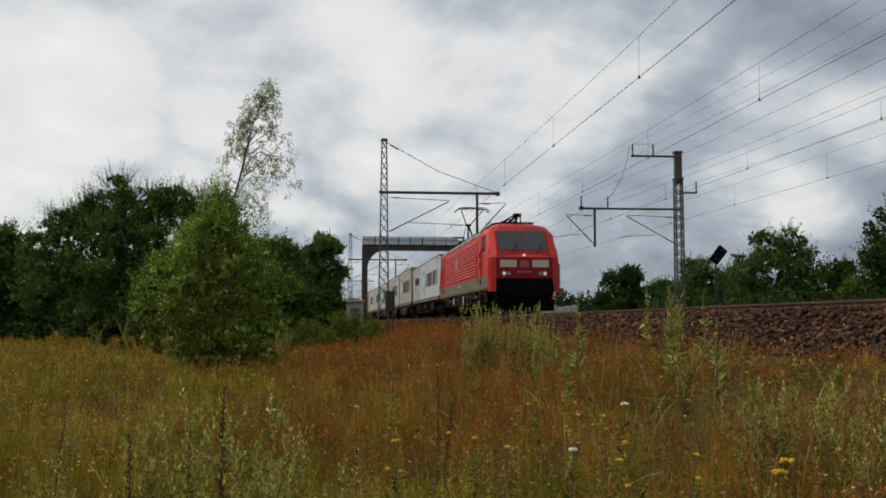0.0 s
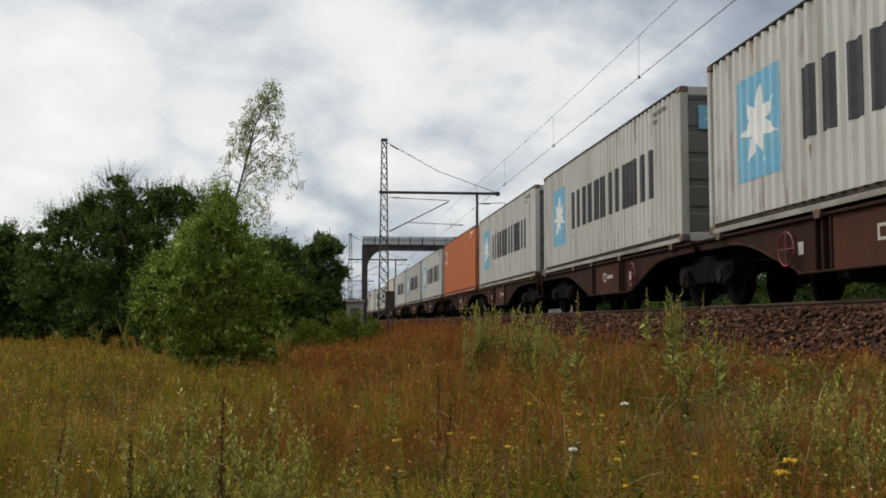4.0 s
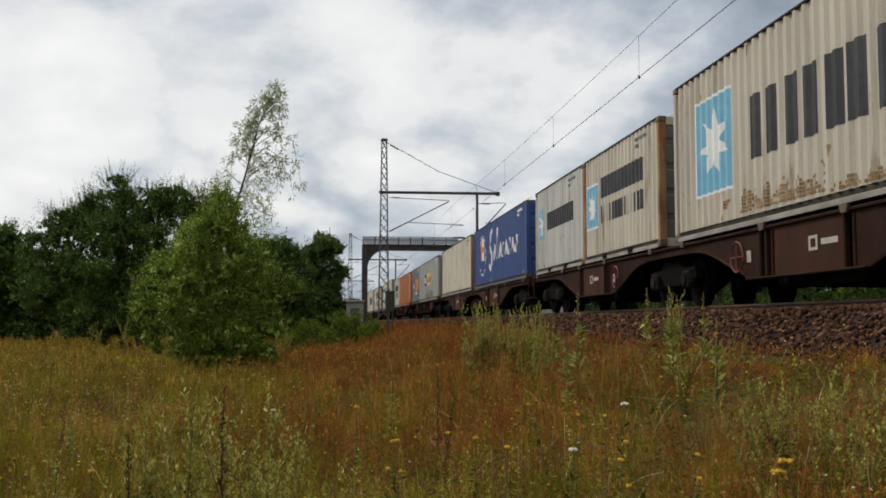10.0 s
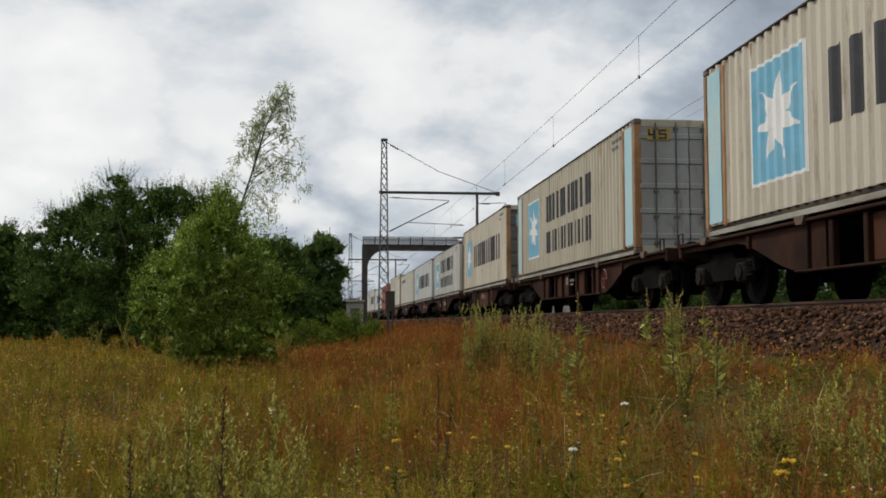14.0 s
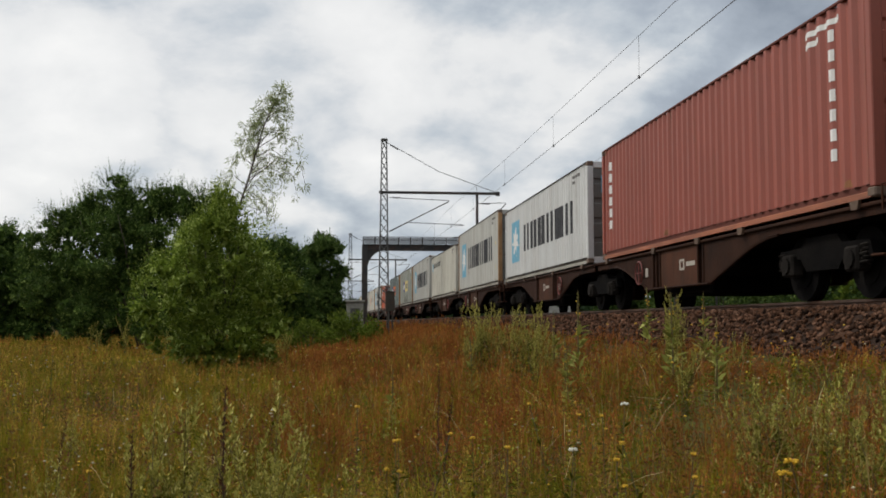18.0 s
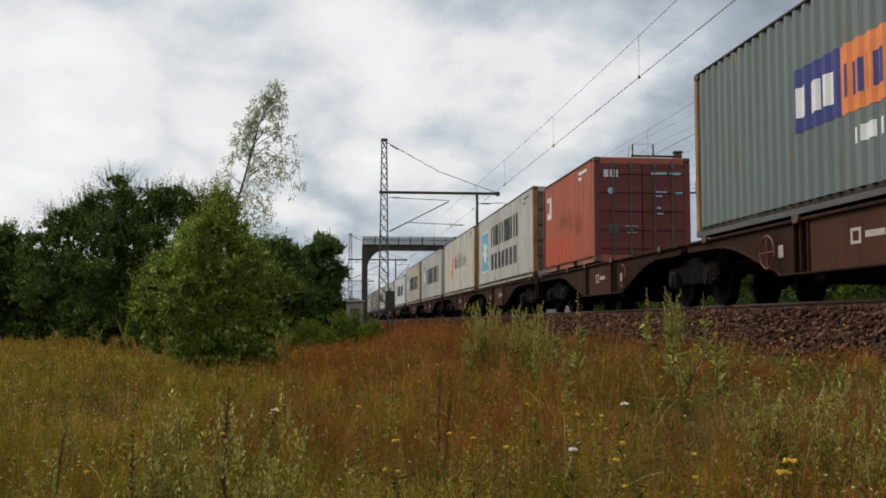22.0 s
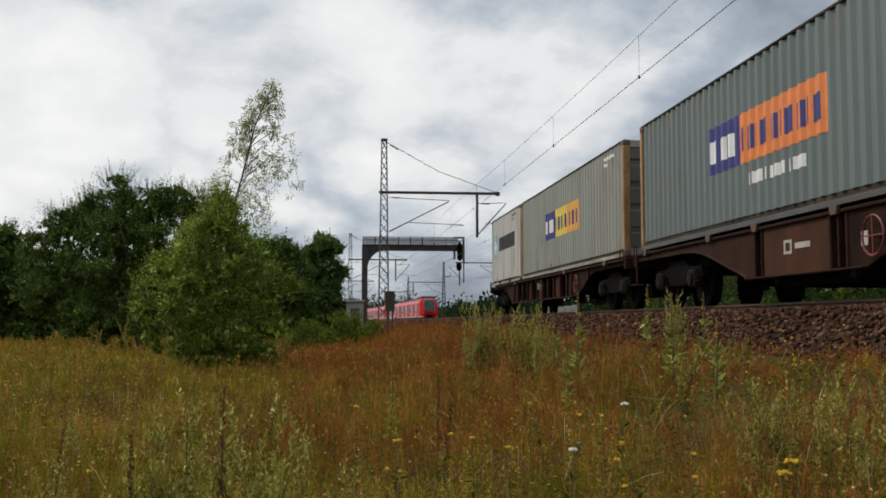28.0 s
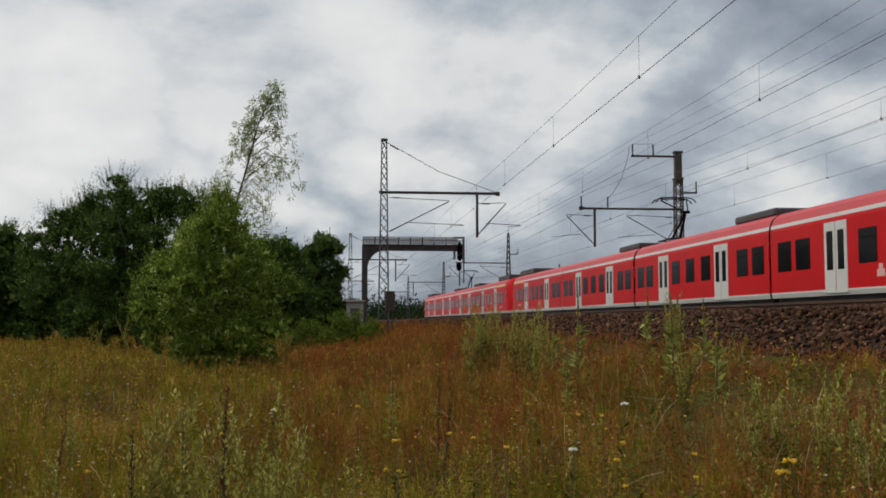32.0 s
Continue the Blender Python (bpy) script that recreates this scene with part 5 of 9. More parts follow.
def hull(levels, name="shell"):
    """A closed body from plan outlines with cut corners: rows of (height, half width, half length, corner depth, corner width)."""
    g = Geo()
    rows = []
    for z, w, F, cd, cw in levels:
        r = [(-w, F - cd, z), (-w + cw * 0.3, F - cd * 0.4, z), (-w + cw, F, z), (w - cw, F, z), (w - cw * 0.3, F - cd * 0.4, z), (w, F - cd, z),
             (w, -F + cd, z), (w - cw * 0.3, -F + cd * 0.4, z), (w - cw, -F, z), (-w + cw, -F, z), (-w + cw * 0.3, -F + cd * 0.4, z), (-w, -F + cd, z)]
        rows.append(r + [r[0]])
    g.sheet(rows)
    g.add(rows[0][:-1], [tuple(range(12))])
    g.add(rows[-1][:-1], [tuple(range(12))])
    return g


def pantograph(g, y, up, base, s=1):
    """Single-arm current collector; up = height of its head."""
    g.cbox(-0.75, 0.75, y - 0.9, y - 0.82, base, base + 0.06, 0.01).cbox(-0.75, 0.75, y + 0.82, y + 0.9, base, base + 0.06, 0.01)
    for x in (-0.7, 0.7):
        g.box(x - 0.03, x + 0.03, y - 0.9, y + 0.9, base, base + 0.05)
    high = up > 4.6
    knee = (0, y + s * (0.9 if high else 1.0), base + (up - base) * 0.60 if high else base + 0.34)
    g.tube([(-0.2, y - s * 0.55, base + 0.08), knee], 0.055, 6).tube([(0.2, y - s * 0.55, base + 0.08), knee], 0.055, 6)
    head = (0, y - s * (0.70 if high else 1.1), up - 0.12)
    g.tube([(knee[0] - 0.1, knee[1], knee[2]), (-0.62, head[1], head[2])], 0.035, 6).tube([(knee[0] + 0.1, knee[1], knee[2]), (0.62, head[1], head[2])], 0.035, 6)
    g.tube([(-0.5, y - s * 0.2, base + 0.1), (-0.12, knee[1] + 0.1, knee[2] - 0.12)], 0.02, 5).cyl((-0.18, knee[1], knee[2]), (0.18, knee[1], knee[2]), 0.07, 8)
    for d in (-0.28, 0.28):
        yy = head[1] + d
        g.tube([(-0.98, yy, up - 0.22), (-0.85, yy, up - 0.08), (-0.62, yy, up), (0.62, yy, up), (0.85, yy, up - 0.08), (0.98, yy, up - 0.22)], 0.03, 6)
    for x in (-0.55, 0.55):
        g.tube([(x, head[1] - 0.3, up - 0.06), (x, head[1] + 0.3, up - 0.06)], 0.025, 5)
        g.tube([(x, head[1], up - 0.06), (x * 0.5, head[1], up - 0.14)], 0.02, 4)
    return g


def build_loco():
    lo = thing("electric_locomotive", "red electric locomotive with grey skirt band and ribbed sides", "locomotive")
    F = 9.12
    part("skirt_band", hull([(1.02, 1.46, F - 0.3, 0.1, 0.22), (1.10, 1.50, F - 0.26, 0.1, 0.22), (1.578, 1.505, F - 0.22, 0.1, 0.24)]), M["loco_grey"], lo, "dirty umber-grey skirt band")
    part("body_shell", hull([(1.58, 1.50, F, 0.22, 0.30), (2.30, 1.50, F - 0.03, 0.26, 0.32), (2.42, 1.495, F - 0.12, 0.28, 0.33), (3.32, 1.46, F - 0.88, 0.28, 0.36), (3.40, 1.41, F - 0.95, 0.28, 0.36)]), M["loco_red"], lo)
    part("roof", hull([(3.402, 1.40, F - 0.96, 0.28, 0.36), (3.62, 1.20, F - 1.14, 0.26, 0.30), (3.68, 1.08, F - 1.26, 0.26, 0.28), (3.84, 0.80, F - 2.1, 0.5, 0.25)]), M["loco_red"], lo)
    for sx in (-1, 1):
        part("roof_panel", Geo().sheet([[(sx * 1.425, y, 3.385), (sx * 1.235, y, 3.635), (sx * 0.80, y, 3.875)] for y in (-6.0, -2.4, 2.4, 6.0)]), M["roof_grey"], lo, "dusty grey roof shoulder")
        part("roof_gutter", Geo().cbox(sx * 1.44 - 0.012, sx * 1.44 + 0.012, -6.0, 6.0, 3.36, 3.39, 0.004), M["black"], lo)
        for y in (-5.9, -3.6, -1.2, 1.2, 3.6, 5.9):
            part("roof_seam", Geo().tube([(sx * 1.43, y, 3.39), (sx * 1.24, y, 3.645), (sx * 0.82, y, 3.885)], 0.014, 4), M["steel_dark"], lo)
        # louvred side between the doors
        for k in range(11):
            z = 1.70 + k * 0.136
            w = 1.50 - max(0, z - 2.42) * 0.044
            x = sx * w
            part("side_louvre", Geo().prism([(x - sx * 0.01, z + 0.024), (x + sx * 0.034, z + 0.024), (x + sx * 0.034, z + 0.045), (x - sx * 0.004, z + 0.122)], "y", -5.85, 5.85), M["loco_red"], lo)
            # dark strip that paints the shadow line under each louvre
            part("louvre_slot", Geo().box(min(x, x + sx * 0.006), max(x, x + sx * 0.006), -5.84, 5.84, z, z + 0.024), M["soot_shade"], lo)
        for sy in (-1, 1):
            part("nose_corner", Geo().sheet([[(sx * 1.512, sy * (F - 0.23), z), (sx * 1.42, sy * (F - 0.09), z), (sx * 1.20, sy * (F + 0.008), z)] for z in (0.93, 1.60)]), M["loco_red"], lo, "red corner of the nose above the buffers")
        for sy in (-1, 1):
            ya, yb = sy * 6.38, sy * 7.30
            part("cab_door", Geo().cbox(sx * 1.502 - 0.012, sx * 1.502 + 0.012, min(ya, yb), max(ya, yb), 1.62, 3.28, 0.004), M["loco_red"], lo)
            for d in (-0.49, 0.49):
                yc = (ya + yb) / 2 + d
                part("handrail", Geo().tube([(sx * 1.51, yc, 1.35), (sx * 1.57, yc, 1.4), (sx * 1.57, yc, 2.75), (sx * 1.51, yc, 2.8)], 0.017, 5), M["loco_front"], lo)
            for z in (1.9, 2.35):
                part("door_handle", Geo().tube([(sx * 1.51, sy * 7.18, z), (sx * 1.58, sy * 7.16, z + 0.06), (sx * 1.58, sy * 7.16, z + 0.2), (sx * 1.51, sy * 7.18, z + 0.27)], 0.026, 6), M["black"], lo)
            # black block in place of the dark inside the foot opening
            part("foot_hole", Geo().cbox(sx * 1.5 - 0.012, sx * 1.5 + 0.014, sy * 6.84 - 0.2, sy * 6.84 + 0.2, 1.28, 1.44, 0.01), M["soot_shade"], lo)
            part("window_frame", Geo().cbox(sx * 1.477 - 0.02, sx * 1.477 + 0.020, min(sy * 7.36, sy * 8.02), max(sy * 7.36, sy * 8.02), 2.62, 3.26, 0.015), M["black"], lo)
            # pale glass: this window's sky reflection is put into its colour
            part("side_window", Geo().cbox(sx * 1.477 - 0.02, sx * 1.477 + 0.026, min(sy * 7.42, sy * 7.96), max(sy * 7.42, sy * 7.96), 2.68, 3.20, 0.012), M["pale_glass"], lo)
            part("lamp_step", Geo().cbox(sx * 1.4 - 0.1, sx * 1.4 + 0.1, sy * 6.84 - 0.25, sy * 6.84 + 0.25, 0.45, 0.52, 0.01).cbox(sx * 1.4 - 0.1, sx * 1.4 + 0.1, sy * 6.84 - 0.25, sy * 6.84 + 0.25, 0.78, 0.84, 0.01).box(sx * 1.45 - 0.02, sx * 1.45 + 0.02, sy * 6.84 - 0.27, sy * 6.84 - 0.23, 0.45, 1.05).box(sx * 1.45 - 0.02, sx * 1.45 + 0.02, sy * 6.84 + 0.23, sy * 6.84 + 0.27, 0.45, 1.05), M["steel_dark"], lo)
        part("lettering_bar", Geo().box(sx * 1.512 - 0.003, sx * 1.512 + 0.003, -0.5, 0.5, 1.40, 1.46).box(sx * 1.512 - 0.003, sx * 1.512 + 0.003, 2.4, 3.3, 1.25, 1.29), M["pale_mark"], lo)
        g = Geo()
        for a, b, c, d in ((0.5, 1.3, 2.26, 2.31), (0.5, 1.3, 2.74, 2.79), (0.5, 0.55, 2.31, 2.74), (1.25, 1.3, 2.31, 2.74), (0.64, 0.80, 2.40, 2.65), (1.0, 1.16, 2.40, 2.65)):
            g.box(sx * 1.538 - 0.003, sx * 1.538 + 0.003, a, b, c, d)
        part("emblem", g, M["cream_mark"], lo, "pale square emblem")
    for sy in (-1, 1):
        def front(x0, x1, z0, z1, lift=0.0):
            # a panel on the sloping front
            def yy(z):
                return F + lift - ((z - 1.58) * 0.042 if z < 2.30 else 0.03 + (z - 2.30) * 0.75 if z < 2.42 else 0.12 + (z - 2.42) * 0.844)
            rows = [[(x, sy * (yy(z) + 0.012), z) for x in (x0, x1)] for z in (z0, z1)]
            rows2 = [[(x, sy * (yy(z) - 0.03), z) for x in (x0, x1)] for z in (z0, z1)]
            g = Geo().sheet(rows).sheet(rows2)
            g.sheet([rows[0], rows2[0]]).sheet([rows[1], rows2[1]])
            return g
        part("front_panel", front(-1.19, 1.19, 1.46, 2.29), M["loco_front"], lo, "dusty red front below the windscreen, shade in its colour")
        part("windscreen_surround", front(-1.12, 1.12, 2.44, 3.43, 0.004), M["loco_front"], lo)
        for x0, x1 in ((-1.02, -0.025), (0.025, 1.02)):
            part("windscreen", front(x0, x1, 2.62, 3.40, 0.02), M["glass"], lo, "dark windscreen pane")
            part("wiper", Geo().tube([((x0 + x1) / 2, sy * (F - 0.03), 2.44), ((x0 + x1) / 2 + 0.32, sy * (F - 0.46), 2.90)], 0.016, 4), M["black"], lo)
        for sx in (-1, 1):
            part("warning_panel", front(sx * 0.68 - 0.35, sx * 0.68 + 0.35, 1.90, 2.19, 0.01), M["cream_mark"], lo, "yellowed white warning panel")
            part("headlight", Geo().cyl((sx * 0.86, sy * (F - 0.05), 1.65), (sx * 0.86, sy * (F + 0.03), 1.65), 0.062, 16), M["lit"] if sy < 0 else M["pale_glass"], lo, "lit round headlight" if sy < 0 else "")
            part("lamp_ring", Geo().cyl((sx * 0.86, sy * (F - 0.06), 1.65), (sx * 0.86, sy * (F + 0.015), 1.65), 0.105, 16), M["trim_grey"], lo)
            part("tail_lamp", Geo().cyl((sx * 0.66, sy * (F - 0.05), 1.65), (sx * 0.66, sy * (F + 0.03), 1.65), 0.075, 16), M["pale_glass"], lo)
            part("front_rail", Geo().tube([(sx * 1.0 - 0.2, sy * (F + 0.02), 2.34), (sx * 1.0 - 0.2, sy * (F + 0.06), 2.36), (sx * 1.0 + 0.2, sy * (F + 0.06), 2.36), (sx * 1.0 + 0.2, sy * (F + 0.02), 2.34)], 0.014, 5), M["black"], lo)
            part("corner_rail", Geo().tube([(sx * 1.50, sy * (F - 0.16), 1.55), (sx * 1.50, sy * (F - 0.10), 1.62), (sx * 1.46, sy * (F - 0.38), 2.6), (sx * 1.42, sy * (F - 0.44), 2.68)], 0.016, 5), M["loco_front"], lo)
            part("buffer", Geo().cbox(sx * 0.875 - 0.14, sx * 0.875 + 0.14, min(sy * (F - 0.1), sy * (F + 0.22)), max(sy * (F - 0.1), sy * (F + 0.22)), 0.92, 1.18, 0.02).cbox(sx * 0.875 - 0.28, sx * 0.875 + 0.28, min(sy * (F + 0.35), sy * (F + 0.42)), max(sy * (F + 0.35), sy * (F + 0.42)), 0.85, 1.22, 0.05).cyl((sx * 0.875, sy * (F + 0.2), 1.04), (sx * 0.875, sy * (F + 0.4), 1.04), 0.1, 10), M["soot_shade"], lo)
        part("marker_light", Geo().cyl((0, sy * (F - 0.1), 2.38), (0, sy * (F - 0.03), 2.38), 0.06, 14), M["lit"] if sy < 0 else M["pale_glass"], lo, "lit upper marker light" if sy < 0 else "")
        part("emblem", front(-0.19, 0.19, 1.90, 2.17, 0.01), M["emblem_red"], lo, "pale red emblem plate")
        part("number_bar", front(-0.32, 0.32, 1.68, 1.75, 0.01), M["emblem_red"], lo)
        part("buffer_beam", Geo().cbox(-1.20, 1.20, min(sy * (F - 0.7), sy * (F + 0.02)), max(sy * (F - 0.7), sy * (F + 0.02)), 0.62, 1.45, 0.05), M["soot_shade"], lo)
        part("rail_guard", Geo().prism([(sy * (F - 0.75), 0.62), (sy * (F + 0.05), 0.62), (sy * (F - 0.02), 0.16), (sy * (F - 0.35), 0.16)], "x", -1.25, 1.25), M["soot_shade"], lo)
        part("coupling_hook", Geo().tube([(0, sy * F, 1.02), (0, sy * (F + 0.3), 1.0), (0, sy * (F + 0.36), 0.7)], 0.05, 6).tube([(0.4, sy * F, 0.95), (0.4, sy * (F + 0.2), 0.7), (0.36, sy * (F + 0.16), 0.45)], 0.03, 5).tube([(-0.4, sy * F, 0.95), (-0.4, sy * (F + 0.2), 0.7), (-0.36, sy * (F + 0.16), 0.45)], 0.03, 5), M["steel_dark"], lo)
        y0 = sy * 4.6
        bo = part("bogie", Geo().prism([(y0 - 2.3, 0.50), (y0 - 2.1, 0.80), (y0 - 0.6, 0.84), (y0 - 0.4, 0.62), (y0 + 0.4, 0.62), (y0 + 0.6, 0.84), (y0 + 2.1, 0.80), (y0 + 2.3, 0.50), (y0 + 1.2, 0.44), (y0 - 1.2, 0.44)], "x", -1.12, -0.98)
                  .prism([(y0 - 2.3, 0.50), (y0 - 2.1, 0.80), (y0 + 2.1, 0.80), (y0 + 2.3, 0.50), (y0 + 1.2, 0.44), (y0 - 1.2, 0.44)], "x", 0.98, 1.12).cbox(-1.0, 1.0, y0 - 0.5, y0 + 0.5, 0.35, 0.9, 0.04), M["steel_dark"], lo, "near-black locomotive bogie, shade in its colour")
        for d in (-1.4, 1.4):
            for sx in (-1, 1):
                put("wheel", wheel_mesh(0.61), M["steel_dark"], bo, at=pose(sx * 0.79, y0 + d, 0.61, 0, 0, 0 if sx < 0 else 180))
                part("axle_box", Geo().cbox(sx * 1.12 - 0.12, sx * 1.12 + 0.12, y0 + d - 0.22, y0 + d + 0.22, 0.44, 0.82, 0.04), M["dirty_shaded_gear"], bo)
                part("damper", Geo().tube([(sx * 1.2, y0 + d + 0.5, 0.4), (sx * 1.22, y0 + d + 0.35, 1.05)], 0.05, 6), M["dirty_shaded_gear"], bo)
        for d in (-1.9, 0.1, 2.0):
            part("sand_box", Geo().cbox(-1.42, -1.15, y0 + d - 0.22, y0 + d + 0.22, 0.72, 1.02, 0.02), M["dirty_shaded_gear"], lo)
    # pipes, brackets and cable ducts below the skirt on the side of the path
    for y in (-7.6, -6.1, -3.3, -2.75, -1.6, 0.1, 1.25, 2.6, 3.2, 5.4, 6.2, 7.7):
        part("hanger", Geo().cbox(-1.40, -1.33, y - 0.05, y + 0.05, 0.56, 1.03, 0.01).cbox(-1.43, -1.30, y - 0.10, y + 0.10, 0.54, 0.60, 0.01), M["gear"], lo)
    for y0, y1, z in ((-7.4, -5.9, 0.93), (-3.2, -0.4, 0.90), (0.5, 3.1, 0.84), (5.2, 7.5, 0.93)):
        part("brake_pipe", Geo().tube([(-1.40, y0, z - 0.16), (-1.42, y0 + 0.1, z), (-1.42, y1 - 0.1, z), (-1.40, y1, z - 0.16)], 0.03, 6), M["gear"], lo)
    for y in (-4.6, 4.6):
        part("yaw_damper", Geo().cyl((-1.36, y - 0.75, 0.78), (-1.36, y + 0.05, 0.80), 0.075, 10).cyl((-1.36, y + 0.05, 0.80), (-1.36, y + 0.7, 0.82), 0.045, 8), M["gear"], lo, "dusty cylinder of the yaw damper")
        for d in (-0.62, 0.62):
            part("coil_spring", Geo().tube([(-1.16 + 0.10 * math.cos(k * 0.9), y + d + 0.10 * math.sin(k * 0.9), 0.52 + 0.40 * k / 42) for k in range(43)], 0.022, 5), M["gear"], lo)
    part("underframe_tank", Geo().cbox(-1.3, 1.3, -2.3, 2.3, 0.35, 1.02, 0.06), M["soot_shade"], lo)
    for y in (-2.2, -0.9, 0.6, 1.9):
        part("equipment_box", Geo().cbox(-1.44, -1.28, y - 0.3, y + 0.3, 0.62, 1.0, 0.02), M["dirty_shaded_gear"], lo)
    part("pantograph", pantograph(Geo(), 6.4, 5.92, 3.98, 1), M["black"], lo, "raised black pantograph")
    part("pantograph", pantograph(Geo(), -6.6, 3.98, 3.80, -1), M["black"], lo, "folded black pantograph")
    for y in (-4.6, -2.6, -0.5, 1.6, 3.6):
        part("roof_insulator", Geo().cyl((0.4, y, 3.86), (0.4, y, 4.16), 0.07, 8).cyl((0.4, y, 3.95), (0.4, y, 3.99), 0.11, 8).cyl((0.4, y, 4.05), (0.4, y, 4.09), 0.11, 8), M["insulator"], lo)
    for y in (-1.3, 2.4):
        part("placard", Geo().cbox(-1.50, -1.47, y - 0.14, y + 0.14, 0.60, 0.92, 0.008), M["cream_mark"], lo, "pale placard on the underframe")
    part("roof_conductor", Geo().tube([(0.4, -5.2, 4.16), (0.4, 4.6, 4.16)], 0.025, 5), M["wire"], lo)
    for y in (-3.2, 0.8, 3.0):
        part("roof_box", Geo().cbox(-0.7, 0.1, y - 0.7, y + 0.7, 3.84, 4.05, 0.04), M["roof_grey"], lo)
    # true width of the body
    for o in lo.children_recursive:
        if o.data.users == 1:
            for v in o.data.vertices:
                v.co.x *= 0.955
    MOVING.append((lo, -320.6 - 9.12, 0.0, "freight"))


# ---- red commuter train ----
M["s_red"] = surface("bright_red_train_paint", (0.54, 0.005, 0.007), 0.4, 0, 0.04, 0.7, 40, 0.02, (0.32, 0.010, 0.012), 0.25, 0.8, spec=0.10)
M["s_glass"] = surface("tinted_train_window_glass", (0.007, 0.006, 0.007), 0.12, 0, 0.2, 1, 10, 0.0, spec=0.045)
M["s_screen"] = surface("dark_reflecting_windscreen", (0.022, 0.030, 0.031), 0.08, 0, 0.25, 1.2, 10, 0.0, spec=0.6)
# pinker than the sides: the roof's sky sheen is mixed into the red
M["s_roof"] = surface("sky_tinted_red_roof_paint", (0.50, 0.035, 0.045), 0.5, 0, 0.06, 0.7, 40, 0.03, (0.3, 0.05, 0.05), 0.3, 0.8)
M["s_white"] = surface("light_grey_door_paint", (0.60, 0.60, 0.56), 0.45, 0, 0.05, 1, 40, 0.02, (0.35, 0.33, 0.29), 0.3, 2)
M["s_roofbox"] = surface("dark_grey_roof_box", (0.055, 0.058, 0.06), 0.65, 0, 0.15, 2, 40, 0.05, GRIME, 0.3)
M["s_under"] = surface("sooty_underframe", (0.028, 0.026, 0.025), 0.8, 0, 0.2, 3, 40, 0.1, GRIME, 0.4)
SIDE = [(-1.38, 0.50), (-1.42, 0.63), (-1.42, 0.68), (-1.42, 2.72), (-1.405, 2.82), (-1.385, 2.94), (-1.28, 3.19), (-1.06, 3.35), (-0.7, 3.44), (0, 3.48)]


def car_body(y0, y1, parent):
    def band(i, j, w=0.0):
        g = Geo()
        prof = SIDE[i:j + 1]
        for sx in (1, -1):
            g.sheet([[(sx * (x - w), y, z) for x, z in prof] for y in (y0, y1)])
        return g
    part("skirt", band(0, 2, 0.003), M["s_white"], parent, "light grey lower band")
    part("side_wall", band(2, 4), M["s_red"], parent)
    part("waist_stripe", band(4, 5, 0.004), M["s_white"], parent, "thin white stripe below the roof")
    part("roof", band(5, 9), M["s_roof"], parent, "pinkish red curved roof, sky reflection in its colour")
    part("gangway_end", Geo().box(-1.25, 1.25, y0 - 0.01, y0 + 0.03, 0.55, 3.1).box(-1.25, 1.25, y1 - 0.03, y1 + 0.01, 0.55, 3.1), M["black"], parent)
    part("underframe", Geo().cbox(-1.25, 1.25, y0 + 0.15, y1 - 0.15, 0.30, 0.62, 0.04), M["s_under"], parent)


def window(parent, yc, w, z0=1.36, z1=2.34):
    for sx in (-1, 1):
        f = part("window", Geo().cbox(sx * 1.422 - 0.012, sx * 1.422 + 0.012, yc - w / 2, yc + w / 2, z0, z1, 0.01), M["s_glass"], parent)
        if w > 0.9:
            part("window_bar", Geo().box(sx * 1.430 - 0.006, sx * 1.430 + 0.006, yc - w / 2 + 0.04, yc + w / 2 - 0.04, z1 - 0.28, z1 - 0.25), M["black"], f)


def doors(parent, yc):
    for sx in (-1, 1):
        for d in (-1, 1):
            a, b = yc + d * 0.015, yc + d * 0.68
            leaf = part("door_leaf", Geo().cbox(sx * 1.425 - 0.012, sx * 1.425 + 0.012, min(a, b), max(a, b), 0.56, 2.68, 0.012), M["s_white"], parent, "light grey sliding door leaf")
            m = yc + d * 0.33
            part("door_window", Geo().cbox(sx * 1.435 - 0.008, sx * 1.435 + 0.008, m - 0.19, m + 0.19, 1.25, 2.42, 0.008), M["s_glass"], leaf)


def s_bogie(parent, y):
    g = Geo()
    for sx in (-1, 1):
        g.prism([(-1.6, 0.42), (-1.5, 0.62), (1.5, 0.62), (1.6, 0.42), (0.6, 0.30), (-0.6, 0.30)], "x", sx * 1.0 - 0.06, sx * 1.0 + 0.06)
    bo = put("bogie", cached("s_bogie", lambda: g.mesh("bogie")), M["s_under"], parent, at=pose(0, y, 0))
    for d in (-1.0, 1.0):
        for sx in (-1, 1):
            put("wheel", wheel_mesh(0.42), M["s_under"], bo, at=pose(sx * 0.79, d, 0.42, 0, 0, 0 if sx < 0 else 180))


def middle_car(collector):
    ob = thing("train_car", "bright red commuter train middle car with white doors", "train car", "cars of the red commuter train")
    h = 7.62
    car_body(-h, h, ob)
    for y in (-3.35, 3.35):
        doors(ob, y)
    for y in (-6.7, -5.35, -1.75, 0, 1.75, 5.35, 6.7):
        window(ob, y, 0.98)
    part("roof_box", Geo().cbox(-0.95, 0.95, -7.1, -3.6, 3.39, 3.68, 0.06), M["s_roofbox"], ob, "dark grey roof equipment box")
    s_bogie(ob, h)
    if collector:
        part("pantograph", pantograph(Geo(), 5.2, 5.60, 3.52, -1), M["black"], ob, "raised black pantograph")
    return ob


